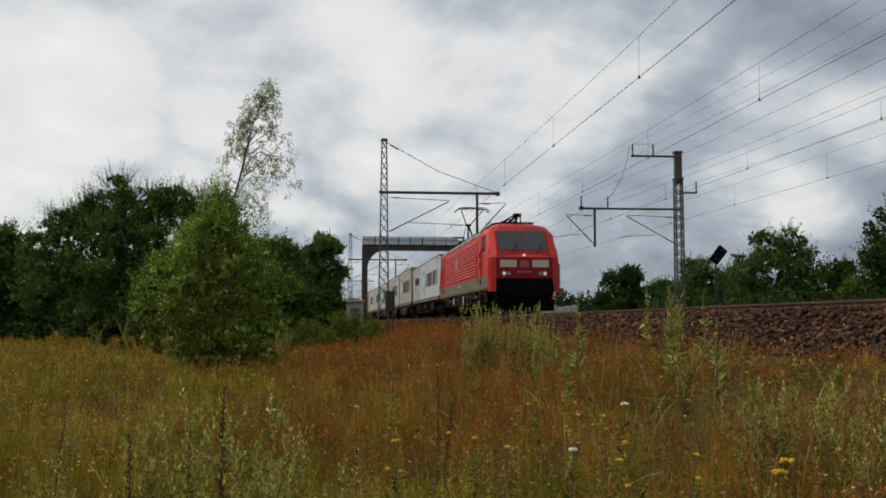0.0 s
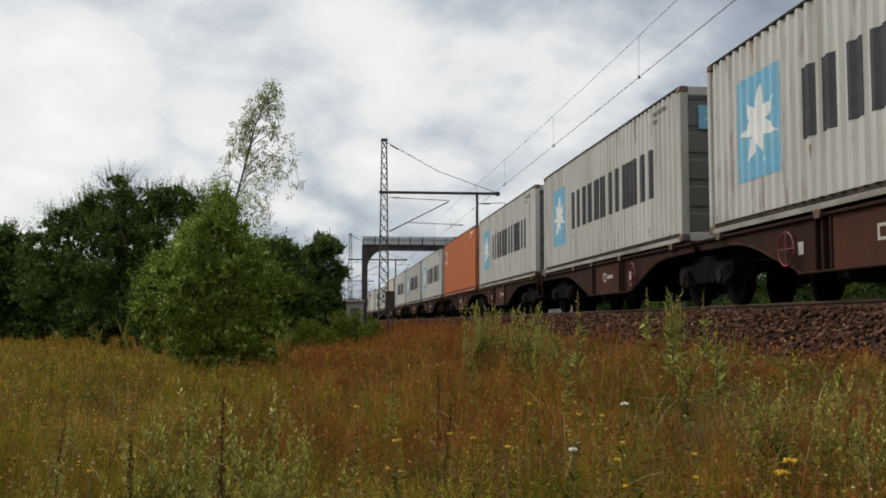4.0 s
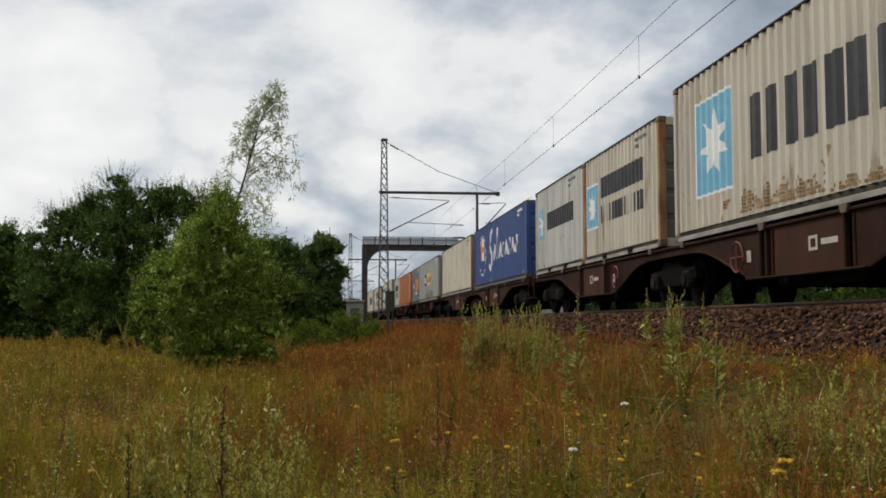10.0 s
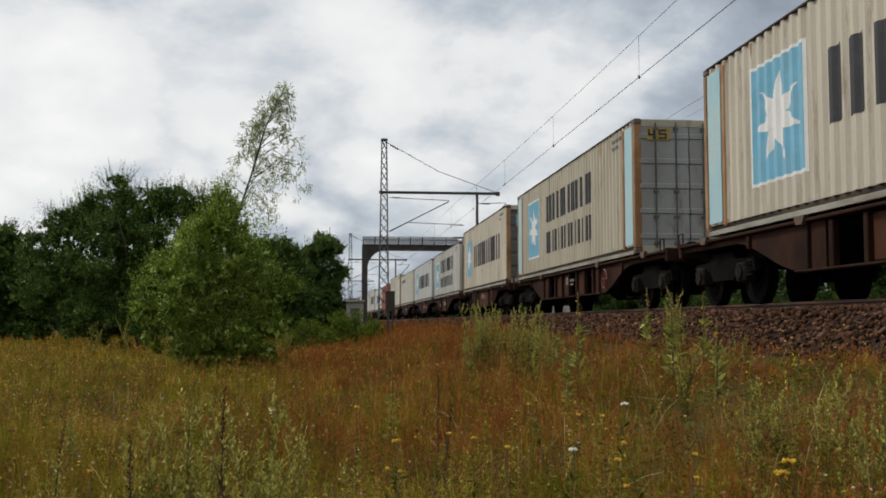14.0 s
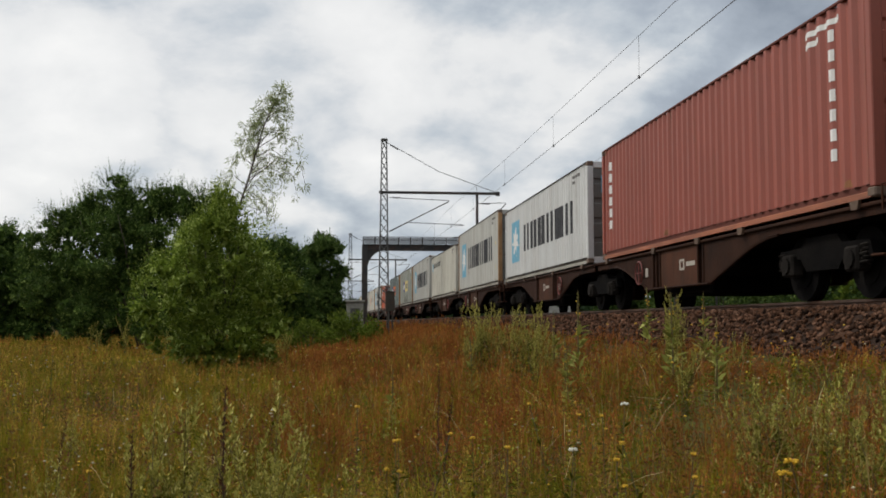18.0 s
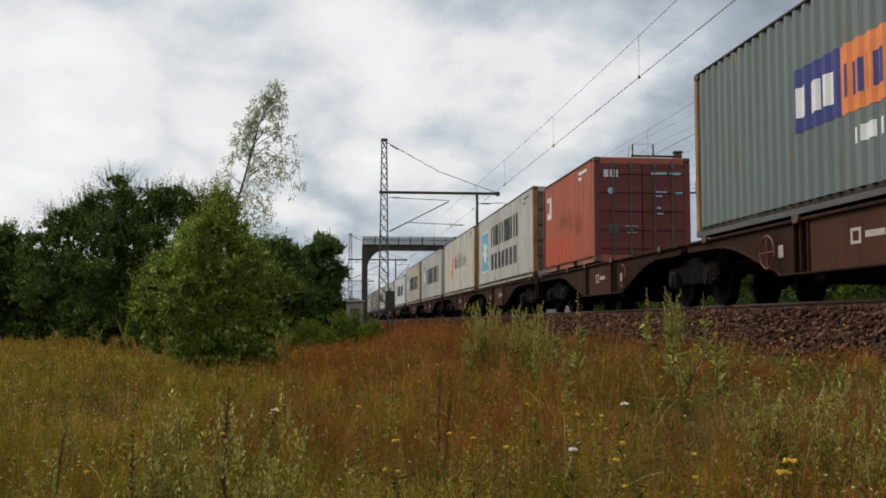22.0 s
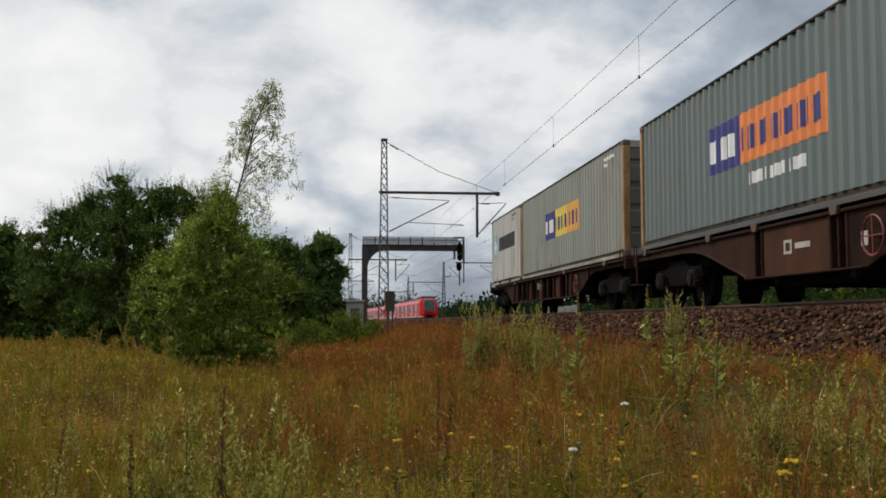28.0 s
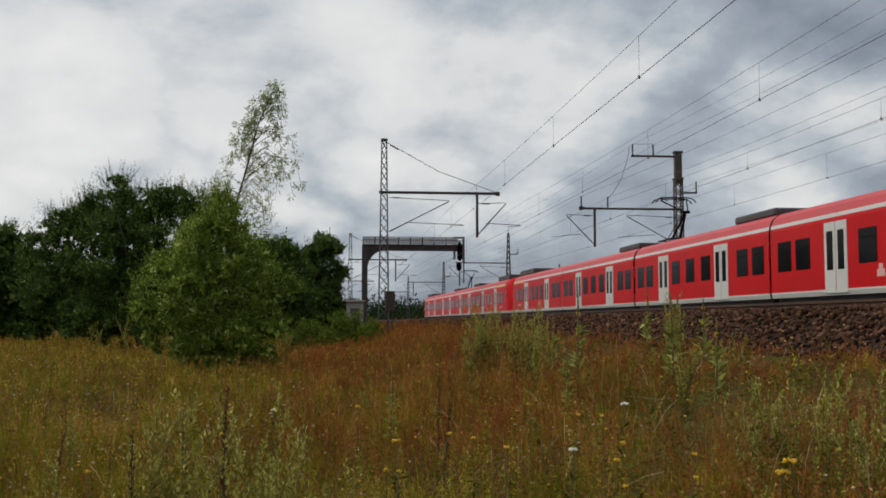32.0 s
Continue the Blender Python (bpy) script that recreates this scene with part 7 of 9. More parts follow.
def build_lineside():
    c = thing("relay_cabinet", "pale concrete lineside relay hut with dark roof", "relay hut", at=pose(1.24, 75.5, -1.45))
    part("wall", Geo().cbox(-0.62, 0.62, -0.6, 0.6, 0, 2.66, 0.03), M["hut"], c)
    part("roof", Geo().cbox(-0.72, 0.72, -0.75, 0.75, 2.66, 2.80, 0.03), M["hut"], c)
    part("door", Geo().cbox(-0.35, 0.35, -0.63, -0.58, 0.1, 2.2, 0.02), M["galv"], c)
    c = thing("switch_box", "weathered grey-brown switch box beside the mast", "switch box", at=pose(3.0, 58.8, -0.75))
    part("body", Geo().cbox(-0.27, 0.27, -0.2, 0.2, 1.1, 2.2, 0.03).tube([(-0.15, 0, 0), (-0.15, 0, 1.15)], 0.05, 6).tube([(0.15, 0, 0), (0.15, 0, 1.15)], 0.05, 6), M["box_grey"], c)
    part("lid", Geo().cbox(-0.29, 0.29, -0.25, 0.25, 2.2, 2.27, 0.02), M["box_grey"], c)
    s = thing("track_signal", "dark tilted track signal on a slim post", "railway signal", at=pose(25.4, 66, -0.7))
    part("post", Geo().tube([(0, 0, 0), (0, 0, 4.4)], 0.07, 8), M["gantry"], s)
    hd = part("screen", Geo().cbox(-0.36, 0.36, -0.08, 0.02, -0.62, 0.62, 0.07), M["black"], s, "black tilted signal screen", at=pose(0.12, -0.15, 4.95, 0, 38, 0))
    for z in (-0.38, 0.36):
        part("hood", Geo().tube([(0, -0.1, z), (0, -0.35, z)], 0.11, 10), M["black"], hd)
        part("lens", Geo().cyl((0, -0.35, z), (0, -0.37, z), 0.07, 10), M["glass"], hd)
    part("ladder", Geo().tube([(0.25, 0.1, 0), (0.25, 0.1, 4.3)], 0.02, 4).tube([(0.5, 0.1, 0), (0.5, 0.1, 4.3)], 0.02, 4), M["gantry"], s)
    w = thing("low_wall", "low pale concrete wall beyond the tracks", "wall", at=pose(26.6, 120, -0.95))
    for k in range(5):
        part("wall_panel", Geo().cbox(-2.2 + k * 0.92, -1.32 + k * 0.92, -0.1, 0.1, 0, 2.65 + 0.12 * math.sin(k * 2.1), 0.03), M["concrete"], w)
    h = thing("brick_building", "small dull-red brick building with an antenna mast", "building", at=pose(55.5, 252, -0.98))
    part("wall", Geo().cbox(-0.95, 0.95, -2, 2, 0, 9.0, 0.05), M["brick"], h)
    part("roof", Geo().cbox(-1.05, 1.05, -2.2, 2.2, 9.0, 9.3, 0.05), M["galv"], h)
    part("window", Geo().cbox(-0.5, 0.5, -2.04, -1.98, 5.5, 7.0, 0.02), M["glass"], h)
    part("antenna_mast", Geo().tube([(0.3, 0, 9.2), (0.3, 0, 15.5)], 0.16, 6).tube([(0.9, 0, 9.2), (0.3, 0, 13)], 0.05, 4), M["galv"], h)


build_overhead()
build_gantry()
build_lineside()

# ---- vegetation ----
RNG = np.random.default_rng(11)
M["leaf_dark"] = leafy("dark_green_leaves", (0.020, 0.040, 0.010), (0.048, 0.080, 0.016), (0.11, 0.15, 0.035), 0.6, 0.32)
M["leaf_sallow"] = leafy("grey_green_sallow_leaves", (0.058, 0.098, 0.013), (0.24, 0.32, 0.046), (0.54, 0.62, 0.21), 0.5, 0.36)
M["leaf_willow"] = leafy("silvery_willow_leaves", (0.20, 0.25, 0.10), (0.42, 0.46, 0.24), (0.64, 0.66, 0.44))
M["leaf_mid"] = leafy("mid_green_leaves", (0.042, 0.074, 0.018), (0.095, 0.148, 0.034), (0.19, 0.24, 0.07), 0.6, 0.36)
M["leaf_bright"] = leafy("bright_yellow_green_leaves", (0.058, 0.094, 0.012), (0.15, 0.205, 0.026), (0.30, 0.34, 0.07))
M["leaf_broad"] = leafy("green_broad_leaves", (0.027, 0.052, 0.013), (0.090, 0.150, 0.030), (0.30, 0.39, 0.10), 0.5, 0.35)
M["leaf_far"] = leafy("far_dark_foliage", (0.012, 0.026, 0.010), (0.030, 0.055, 0.018))


def leaf_cloud(centres, radii, n, length, width, droop=0.3, rng=RNG, shell=0.55):
    """n folded leaves scattered in ellipsoid clumps: returns vertices and triangles."""
    centres, radii = np.asarray(centres, float), np.asarray(radii, float)
    vol = radii.prod(1) ** 0.75
    k = rng.choice(len(centres), n, p=vol / vol.sum())
    d = rng.normal(size=(n, 3))
    d /= np.linalg.norm(d, axis=1)[:, None]
    r = (shell + (1 - shell) * rng.random(n)) * rng.random(n) ** 0.25
    pos = centres[k] + d * radii[k] * r[:, None]
    out = d * 0.8 + rng.normal(size=(n, 3)) * 0.7
    out[:, 2] -= droop * rng.random(n) * 2
    out /= np.linalg.norm(out, axis=1)[:, None]
    side = np.cross(out, rng.normal(size=(n, 3)))
    side /= np.linalg.norm(side, axis=1)[:, None]
    up = np.cross(side, out)
    L = length * (0.6 + 0.8 * rng.random(n))[:, None]
    W = width * (0.7 + 0.6 * rng.random(n))[:, None]
    v = np.stack([pos, pos + out * L * 0.5 + side * W * 0.5 + up * W * 0.15, pos + out * L, pos + out * L * 0.5 - side * W * 0.5 + up * W * 0.15], 1)
    f = np.arange(n)[:, None] * 4
    tri = np.concatenate([f + [0, 1, 2], f + [0, 2, 3]], 1).reshape(-1, 3)
    return v.reshape(-1, 3), tri


def shoot_cloud(lobes, per, leaves, reach, length, width, rng, up=0.35):
    """Leafy shoots that spring outwards and upwards from lobes (x, y, z, radius)."""
    lobes = np.asarray(lobes, float)
    n = len(lobes) * per
    c = np.repeat(lobes, per, 0)
    d = rng.normal(size=(n, 3))
    d[:, 2] += up
    d /= np.linalg.norm(d, axis=1)[:, None]
    L = c[:, 3] * reach * (0.7 + 0.6 * rng.random(n))
    t = 0.30 + 0.72 * (np.arange(leaves) + rng.random((n, leaves))) / leaves
    pos = c[:, None, :3] + d[:, None] * (L[:, None] * t)[..., None]
    pos[..., 2] += 0.16 * L[:, None] * t * t
    side = np.cross(d, rng.normal(size=(n, 3)))
    side /= np.linalg.norm(side, axis=1)[:, None]
    side2 = np.cross(d, side)
    a = (np.arange(leaves) * 2.4 + rng.random((n, 1)) * 6.3)
    rad = np.cos(a)[..., None] * side[:, None] + np.sin(a)[..., None] * side2[:, None]
    out = d[:, None] * 0.75 + rad * 0.8 + 0.25 * rng.normal(size=(n, leaves, 3))
    out = out.reshape(-1, 3)
    out /= np.linalg.norm(out, axis=1)[:, None]
    pos = pos.reshape(-1, 3)
    m = len(pos)
    s = np.cross(out, rng.normal(size=(m, 3)))
    s /= np.linalg.norm(s, axis=1)[:, None]
    l = length * (0.6 + 0.7 * rng.random(m))[:, None] * np.repeat(1.1 - 0.35 * t.reshape(-1), 1)[:, None]
    w = l * (width / length) * 0.5
    v = np.stack([pos, pos + out * l * 0.5 + s * w, pos + out * l, pos + out * l * 0.5 - s * w], 1).reshape(-1, 3)
    v[:, 2] = np.maximum(v[:, 2], 0.02)
    f = np.arange(m)[:, None] * 4
    return v, np.concatenate([f + [0, 1, 2], f + [0, 2, 3]], 1).reshape(-1, 3)


def upright_shoots(lobes, n, tall, leaves, length, width, rng):
    """Young leafy shoots that stand up from the upper side of the lobes."""
    lobes = np.asarray(lobes, float)
    c = lobes[rng.choice(len(lobes), n, p=lobes[:, 2] ** 2 / (lobes[:, 2] ** 2).sum())]
    d = rng.normal(size=(n, 3)) * np.array([0.8, 0.8, 0.35]) + np.array([0, 0, 1.0])
    d /= np.linalg.norm(d, axis=1)[:, None]
    foot = c[:, :3] + d * c[:, 3:] * 0.75
    way = d * np.array([0.35, 0.35, 0]) + np.array([0, 0, 1.0]) + 0.08 * rng.normal(size=(n, 3))
    L = tall * (0.45 + 0.75 * rng.random(n))
    t = (np.arange(leaves) + rng.random((n, leaves))) / leaves
    pos = foot[:, None] + way[:, None] * (L[:, None] * t)[..., None]
    a = np.arange(leaves) * 2.4 + rng.random((n, 1)) * 6.3
    out = np.stack([np.cos(a), np.sin(a), 0.9 + 0.3 * rng.normal(size=(n, leaves))], 2)
    out = (out / np.linalg.norm(out, axis=2)[..., None]).reshape(-1, 3)
    pos = pos.reshape(-1, 3)
    m = len(pos)
    s = np.cross(out, rng.normal(size=(m, 3)))
    s /= np.linalg.norm(s, axis=1)[:, None]
    l = (length * (0.6 + 0.6 * rng.random(m)) * (1.35 - 0.85 * t.reshape(-1)))[:, None]
    w = l * width / length * 0.5
    v = np.stack([pos, pos + out * l * 0.5 + s * w, pos + out * l, pos + out * l * 0.5 - s * w], 1).reshape(-1, 3)
    f = np.arange(m)[:, None] * 4
    return v, np.concatenate([f + [0, 1, 2], f + [0, 2, 3]], 1).reshape(-1, 3)


def tree(name, label, category, at, stems, clumps, n, leaf, material, bark, group="", seed=1, lobes=None, core=-1, shoots=None):
    """stems: polylines with radii; clumps: (x, y, z, rx, ry, rz); leaf: (length, width, droop)."""
    rng = np.random.default_rng(seed)
    ob = thing(name, label, category, group, at=at)
    for i, (pts, r0, r1) in enumerate(stems):
        m = len(pts)
        part("trunk" if i == 0 else "limb", Geo().tube(pts, [r0 + (r1 - r0) * k / (m - 1) for k in range(m)], 7), bark, ob, smooth=True)
    c = np.array(clumps)
    v, f = leaf_cloud(c[:, :3], c[:, 3:], n, leaf[0], leaf[1], leaf[2], rng)
    if core > 0:
        v2, f2 = leaf_cloud(c[:, :3], c[:, 3:] * 0.6, core, leaf[0] * 2.2, leaf[0] * 1.5, leaf[2], rng)
        v, f = np.concatenate([v, v2]), np.concatenate([f, f2 + len(v)])
    if lobes:
        per, leaves, reach = (30, 16, 1.22) if core != 0 and len(lobes) < 110 else (24, 9, 2.1) if core else (2, 7, 1.8)
        v2, f2 = shoot_cloud(lobes, per, leaves, reach, leaf[0] * 1.1, leaf[1] * 1.05, rng)
        v, f = np.concatenate([v, v2]), np.concatenate([f, f2 + len(v)])
    if shoots:
        v2, f2 = upright_shoots(lobes, *shoots, leaf[0] * 0.9, leaf[1] * 0.85, rng)
        v, f = np.concatenate([v, v2]), np.concatenate([f, f2 + len(v)])
    me = soup("crown", v, f, material)
    cr = new("crown", me)
    cr.parent = ob
    return ob


def bush_clumps(w, d, h, z0, n, seed, small=0.16, spiky=0.0):
    """Clumps over a rounded, uneven outline; spiky adds upright shoots at the top."""
    rng = np.random.default_rng(seed)
    out = []
    for i in range(n):
        a, t = rng.random() * 2 * math.pi, rng.random()
        rr = (1 - (2 * t - 0.85) ** 2 * 0.55) if t > 0.42 else 0.85 + 0.15 * t
        rr = max(0.15, rr) * (0.55 + 0.45 * rng.random() ** 0.5)
        z = z0 + t * h * (0.92 + 0.08 * rng.random())
        s = small * h * (0.6 + 0.8 * rng.random()) * (1.25 - 0.6 * t)
        out.append((math.cos(a) * rr * w / 2, math.sin(a) * rr * d / 2, z, s, s, s * (0.8 + 0.3 * rng.random())))
    for i in range(int(spiky)):
        a, rr = rng.random() * 2 * math.pi, rng.random() ** 0.6
        top = h * (1.0 - 0.35 * rr * rr)
        s = 0.05 * h * (0.7 + 0.6 * rng.random())
        out.append((math.cos(a) * rr * w * 0.42, math.sin(a) * rr * d * 0.42, z0 + top * (0.93 + 0.1 * rng.random()), s * 0.55, s * 0.55, s * 2.0))
    return out


def lobed(lobes, per, seed, small=0.36, shoots=0, tall=0.55):
    """Clumps from a plan of lobes (x, y, z, radius), with upright shoots on the upper ones."""
    rng = np.random.default_rng(seed)
    out = []
    for x, y, z, r in lobes:
        for i in range(per):
            d = rng.normal(size=3)
            d /= np.linalg.norm(d)
            q = r * (0.15 + 0.95 * rng.random() ** 0.6)
            s = small * r * (0.45 + 0.9 * rng.random())
            out.append((x + d[0] * q, y + d[1] * q, max(0.05, z + d[2] * q * 0.95), s, s, s * 0.85))
        for i in range(shoots):
            a, e = rng.random() * 2 * math.pi, r * rng.random() ** 0.5
            t = tall * (0.5 + 0.7 * rng.random())
            out.append((x + math.cos(a) * e, y + math.sin(a) * e, z + r * 0.85 + 0.25 * t, 0.10 * t + 0.04, 0.10 * t + 0.04, t * 0.62))
    return out


def random_lobes(w, d, h, n, seed):
    """A plan of lobes for a rounded but uneven crown."""
    rng = np.random.default_rng(seed)
    out = []
    for i in range(n):
        t = (i + 0.5 * rng.random()) / n
        wide = math.sin(math.pi * min(1.0, 0.22 + 0.78 * t)) ** 0.6
        a = i * 2.4 + rng.random()
        e = 0.36 * wide * (0.4 + 0.7 * rng.random())
        r = 0.215 * min(w, h) * (0.75 + 0.5 * rng.random()) * (1.15 - 0.45 * t)
        out.append((math.cos(a) * e * w, math.sin(a) * e * d, h * (0.08 + 0.80 * t) + (0.10 * h * rng.random() if t > 0.8 else 0), r))
    return out


def fork(seed, h, spread, n, r=0.08, base=0.0):
    """Several stems rising and spreading from one foot."""
    rng = np.random.default_rng(seed)
    out = []
    for i in range(n):
        a = 2 * math.pi * (i + rng.random() * 0.6) / n
        e = spread * (0.3 + 0.7 * rng.random())
        pts = [(0.05 * math.cos(a), 0.05 * math.sin(a), base)]
        for k in range(1, 6):
            t = k / 5
            pts.append((math.cos(a) * e * t ** 1.3 + 0.05 * rng.normal(), math.sin(a) * e * t ** 1.3 + 0.05 * rng.normal(), base + h * t * (0.75 + 0.2 * rng.random() * t)))
        out.append((pts, r * (0.7 + 0.5 * rng.random()), 0.012))
    return out


SALLOW_OUTLINE = [(0.0, -0.7, 1.05), (0.5, -1.15, 1.75), (1.1, -2.0, 2.05), (1.7, -2.5, 2.1), (2.3, -2.45, 2.15), (2.9, -2.0, 2.05), (3.4, -1.5, 1.7), (3.9, -0.95, 1.3), (4.3, -0.5, 0.8), (4.75, -0.15, 0.3)]


def outline_lobes(outline, n, seed, depth=0.8, small=0.34):
    """Lobes (x, y, z, radius) spread unevenly inside an outline of (height, left, right)."""
    rng = np.random.default_rng(seed)
    H, A, B = np.array(outline).T
    out = []
    while len(out) < n:
        z = H[0] + (H[-1] - H[0]) * rng.random()
        a, b = np.interp(z, H, A), np.interp(z, H, B)
        half = (b - a) / 2
        if rng.random() > (half + 0.3) / 2.4:
            continue
        t, e = rng.random() * 2 * math.pi, rng.random() ** 0.4
        r = small * (0.45 + 0.9 * rng.random()) * (1.2 - 0.4 * z / H[-1])
        out.append(((a + b) / 2 + math.cos(t) * e * max(0.1, half - r * 0.8), math.sin(t) * e * half * depth, max(0.15, z), r))
    return out


SALLOW = outline_lobes(SALLOW_OUTLINE, 130, 4, 0.8, 0.27)
BROAD = [(-1.4, 0, 8.0, 1.05), (-4.3, 0.2, 6.2, 1.05), (-2.6, 0.2, 7.0, 1.0), (1.4, 0, 7.3, 1.1), (3.0, 0, 7.1, 1.0), (-5.2, 0, 5.0, 0.95), (-5.4, 0, 3.0, 1.1), (0.5, 0.4, 7.4, 1.05), (2.4, -0.3, 7.1, 1.05), (-2.8, 0.3, 6.8, 1.0), (-3.9, -0.2, 5.5, 1.05), (-4.5, 0.4, 3.9, 1.15), (-4.6, 0, 2.2, 1.1), (3.9, 0.3, 5.8, 1.1),
         (4.6, -0.3, 4.2, 1.1), (4.4, 0.3, 2.4, 1.1), (-1.9, -1.2, 5.7, 1.3), (0.3, -1.3, 5.6, 1.4), (2.3, -1.2, 5.2, 1.4), (-3.0, -1.6, 3.8, 1.4), (-0.8, -2.0, 3.7, 1.5), (1.5, -2.0, 3.5, 1.5),
         (3.2, -1.5, 3.2, 1.3), (-2.4, -2.0, 1.6, 1.3), (0.0, -2.4, 1.4, 1.3), (2.2, -2.2, 1.4, 1.3), (0.0, 1.6, 5.0, 1.8), (-2.5, 1.6, 4.0, 1.7), (2.5, 1.6, 4.0, 1.7), (-0.4, 0.2, 7.3, 1.0), (0.2, 0.9, 6.6, 1.3), (-0.6, -0.4, 6.4, 1.2), (-3.5, 0.3, 6.5, 0.9)]


def build_trees():
    G = FIELD
    tree("sallow_bush", "dense grey-green sallow bush standing in the meadow", "bush", pose(-3.2, 27.6, G),
         fork(3, 4.0, 1.4, 9, 0.04), lobed(SALLOW, 4, 5, 0.45), 22000, (0.105, 0.036, 0.3), M["leaf_sallow"], M["bark"], lobes=SALLOW, core=3500, shoots=(170, 0.7, 24))
    # tall leaning sapling with an airy drooping top
    pts = [(0, 0, 0), (0.0, 0.05, 2.2), (0.06, 0, 4.3), (0.58, -0.05, 6.2), (0.98, 0, 7.9), (1.22, 0, 8.5), (1.52, 0, 9.2)]
    stems = [(pts, 0.055, 0.008)]
    rng = np.random.default_rng(21)
    clumps, twigs = [], []
    for i in range(40):
        z = 4.6 + 4.5 * (i + rng.random()) / 40
        x = float(np.interp(z, [q[2] for q in pts], [q[0] for q in pts]))
        p = Vector((x, 0, z))
        a = rng.random() * 2 * math.pi
        right = float(np.interp(z, [4.4, 5.2, 6.0, 7.2, 8.2, 9.2], [1.3, 2.2, 2.1, 1.3, 0.75, 0.15]))
        left = float(np.interp(z, [4.4, 5.2, 6.2, 7.2, 8.2, 9.2], [0.7, 1.1, 1.25, 0.85, 0.5, 0.12]))
        c = math.cos(a)
        reach = (right if c > 0 else left) * (0.5 + 0.5 * rng.random())
        tip = p + Vector((c * reach, math.sin(a) * reach * 0.7, reach * (0.35 * rng.random() - 0.02) + 0.12))
        mid = p.lerp(tip, 0.5) + Vector((0, 0, 0.26 * reach))
        end = tip + Vector((0.10 * c * reach, 0, -0.34 * reach - 0.08))
        stems.append(([p, mid, tip, end], 0.013, 0.004))
        for k in range(5):
            q = (p.lerp(mid, 0.5), mid, mid.lerp(tip, 0.55), tip, end)[k]
            s = (0.05, 0.09, 0.15, 0.18, 0.15)[k]
            clumps.append((q.x, q.y, q.z - 0.05, s, s, s * 1.3))
            twigs.append((q.x, q.y, q.z, 0.13))
    sap = tree("willow_sapling", "tall slender willow sapling with airy drooping top", "tree", pose(-3.70, 33.4, G), stems, clumps, 1900, (0.17, 0.032, 1.1), M["leaf_willow"], M["bark"], seed=8, lobes=twigs, core=0)
    tree("broad_tree", "broad dark green tree with many upright shoots", "tree", pose(-9.9, 53, G),
         fork(7, 7.5, 3.6, 9, 0.16), lobed(BROAD, 20, 9, 0.32), 95000, (0.115, 0.055, 0.2), M["leaf_broad"], M["bark"], lobes=BROAD * 2, core=14000, shoots=(300, 1.05, 30))
    tree("broad_tree", "low dark green tree at the edge of the meadow", "tree", pose(-24.5, 76, G),
         fork(8, 6, 4, 7, 0.14), lobed(random_lobes(15, 9, 7.7, 22, 12), 16, 12, 0.40), 26000, (0.26, 0.13, 0.2), M["leaf_broad"], M["bark"], lobes=random_lobes(15, 9, 7.7, 22, 12), core=5000, shoots=(120, 0.8, 16))
    tree("broad_tree", "dark green tree closing the meadow behind", "tree", pose(-17, 84, G),
         fork(9, 6, 4, 7, 0.14), lobed(random_lobes(13, 9, 6.8, 20, 14), 16, 14, 0.40), 20000, (0.26, 0.13, 0.2), M["leaf_broad"], M["bark"], lobes=random_lobes(13, 9, 6.8, 20, 14), core=5000, shoots=(120, 0.8, 16))
    tree("round_bush", "rounded dark green bush beside the embankment", "bush", pose(-4.0, 70, G),
         fork(10, 6, 2.2, 6, 0.09), lobed(random_lobes(6.2, 5, 7.0, 18, 16), 18, 16, 0.38), 26000, (0.20, 0.10, 0.2), M["leaf_broad"], M["bark"], lobes=random_lobes(6.2, 5, 7.0, 18, 16), core=5000, shoots=(90, 0.55, 16))
    tree("round_bush", "rounded green bush with a lighter crown", "bush", pose(-0.95, 78, G),
         fork(11, 6.5, 2.0, 6, 0.09), lobed(random_lobes(5.2, 5, 8.0, 18, 18), 18, 18, 0.38), 26000, (0.20, 0.10, 0.2), M["leaf_mid"], M["bark"], lobes=random_lobes(5.2, 5, 8.0, 18, 18), core=5000, shoots=(90, 0.55, 16))
    tree("low_shrub", "low bright green shrub at the embankment foot", "shrub", pose(0.75, 57, G),
         fork(12, 1.6, 0.8, 5, 0.03), bush_clumps(3.3, 2.4, 2.05, 0.0, 70, 20, 0.22, 8), 9000, (0.15, 0.07, 0.2), M["leaf_bright"], M["bark"])
    tree("low_shrub", "low bright green shrub at the embankment foot", "shrub", pose(-1.4, 50, G),
         fork(13, 1.2, 0.9, 5, 0.03), bush_clumps(2.6, 2.0, 1.5, 0.0, 60, 22, 0.22, 8), 5000, (0.14, 0.06, 0.2), M["leaf_bright"], M["bark"])
    B = -0.98
    for i, (x, y, w, h, mat, n, lab) in enumerate((
            (27.7, 96, 7.4, 5.6, "leaf_dark", 11000, "rounded dark green bush across the tracks"),
            (32.3, 88, 7.6, 6.0, "leaf_mid", 10000, "loose green bush across the tracks"),
            (35.6, 88, 6.6, 5.6, "leaf_mid", 8000, "small green bush across the tracks"),
            (29.4, 90, 5.0, 4.6, "leaf_mid", 8000, "small green bush across the tracks"),
            (37.0, 82, 10.4, 8.2, "leaf_mid", 17000, "tall full green tree across the tracks"),
            (42.2, 82, 7.6, 5.6, "leaf_dark", 10000, "dark green bush across the tracks"),
            (35.5, 60, 8.6, 7.6, "leaf_dark", 15000, "tall dark green tree with loose top shoots"),
            (41.5, 58, 9.0, 8.4, "leaf_dark", 14000, "dark green tree beside the line"),
            (31.0, 58.5, 2.2, 3.0, "leaf_bright", 1400, "bright yellow-green shrub before darker trees"))):
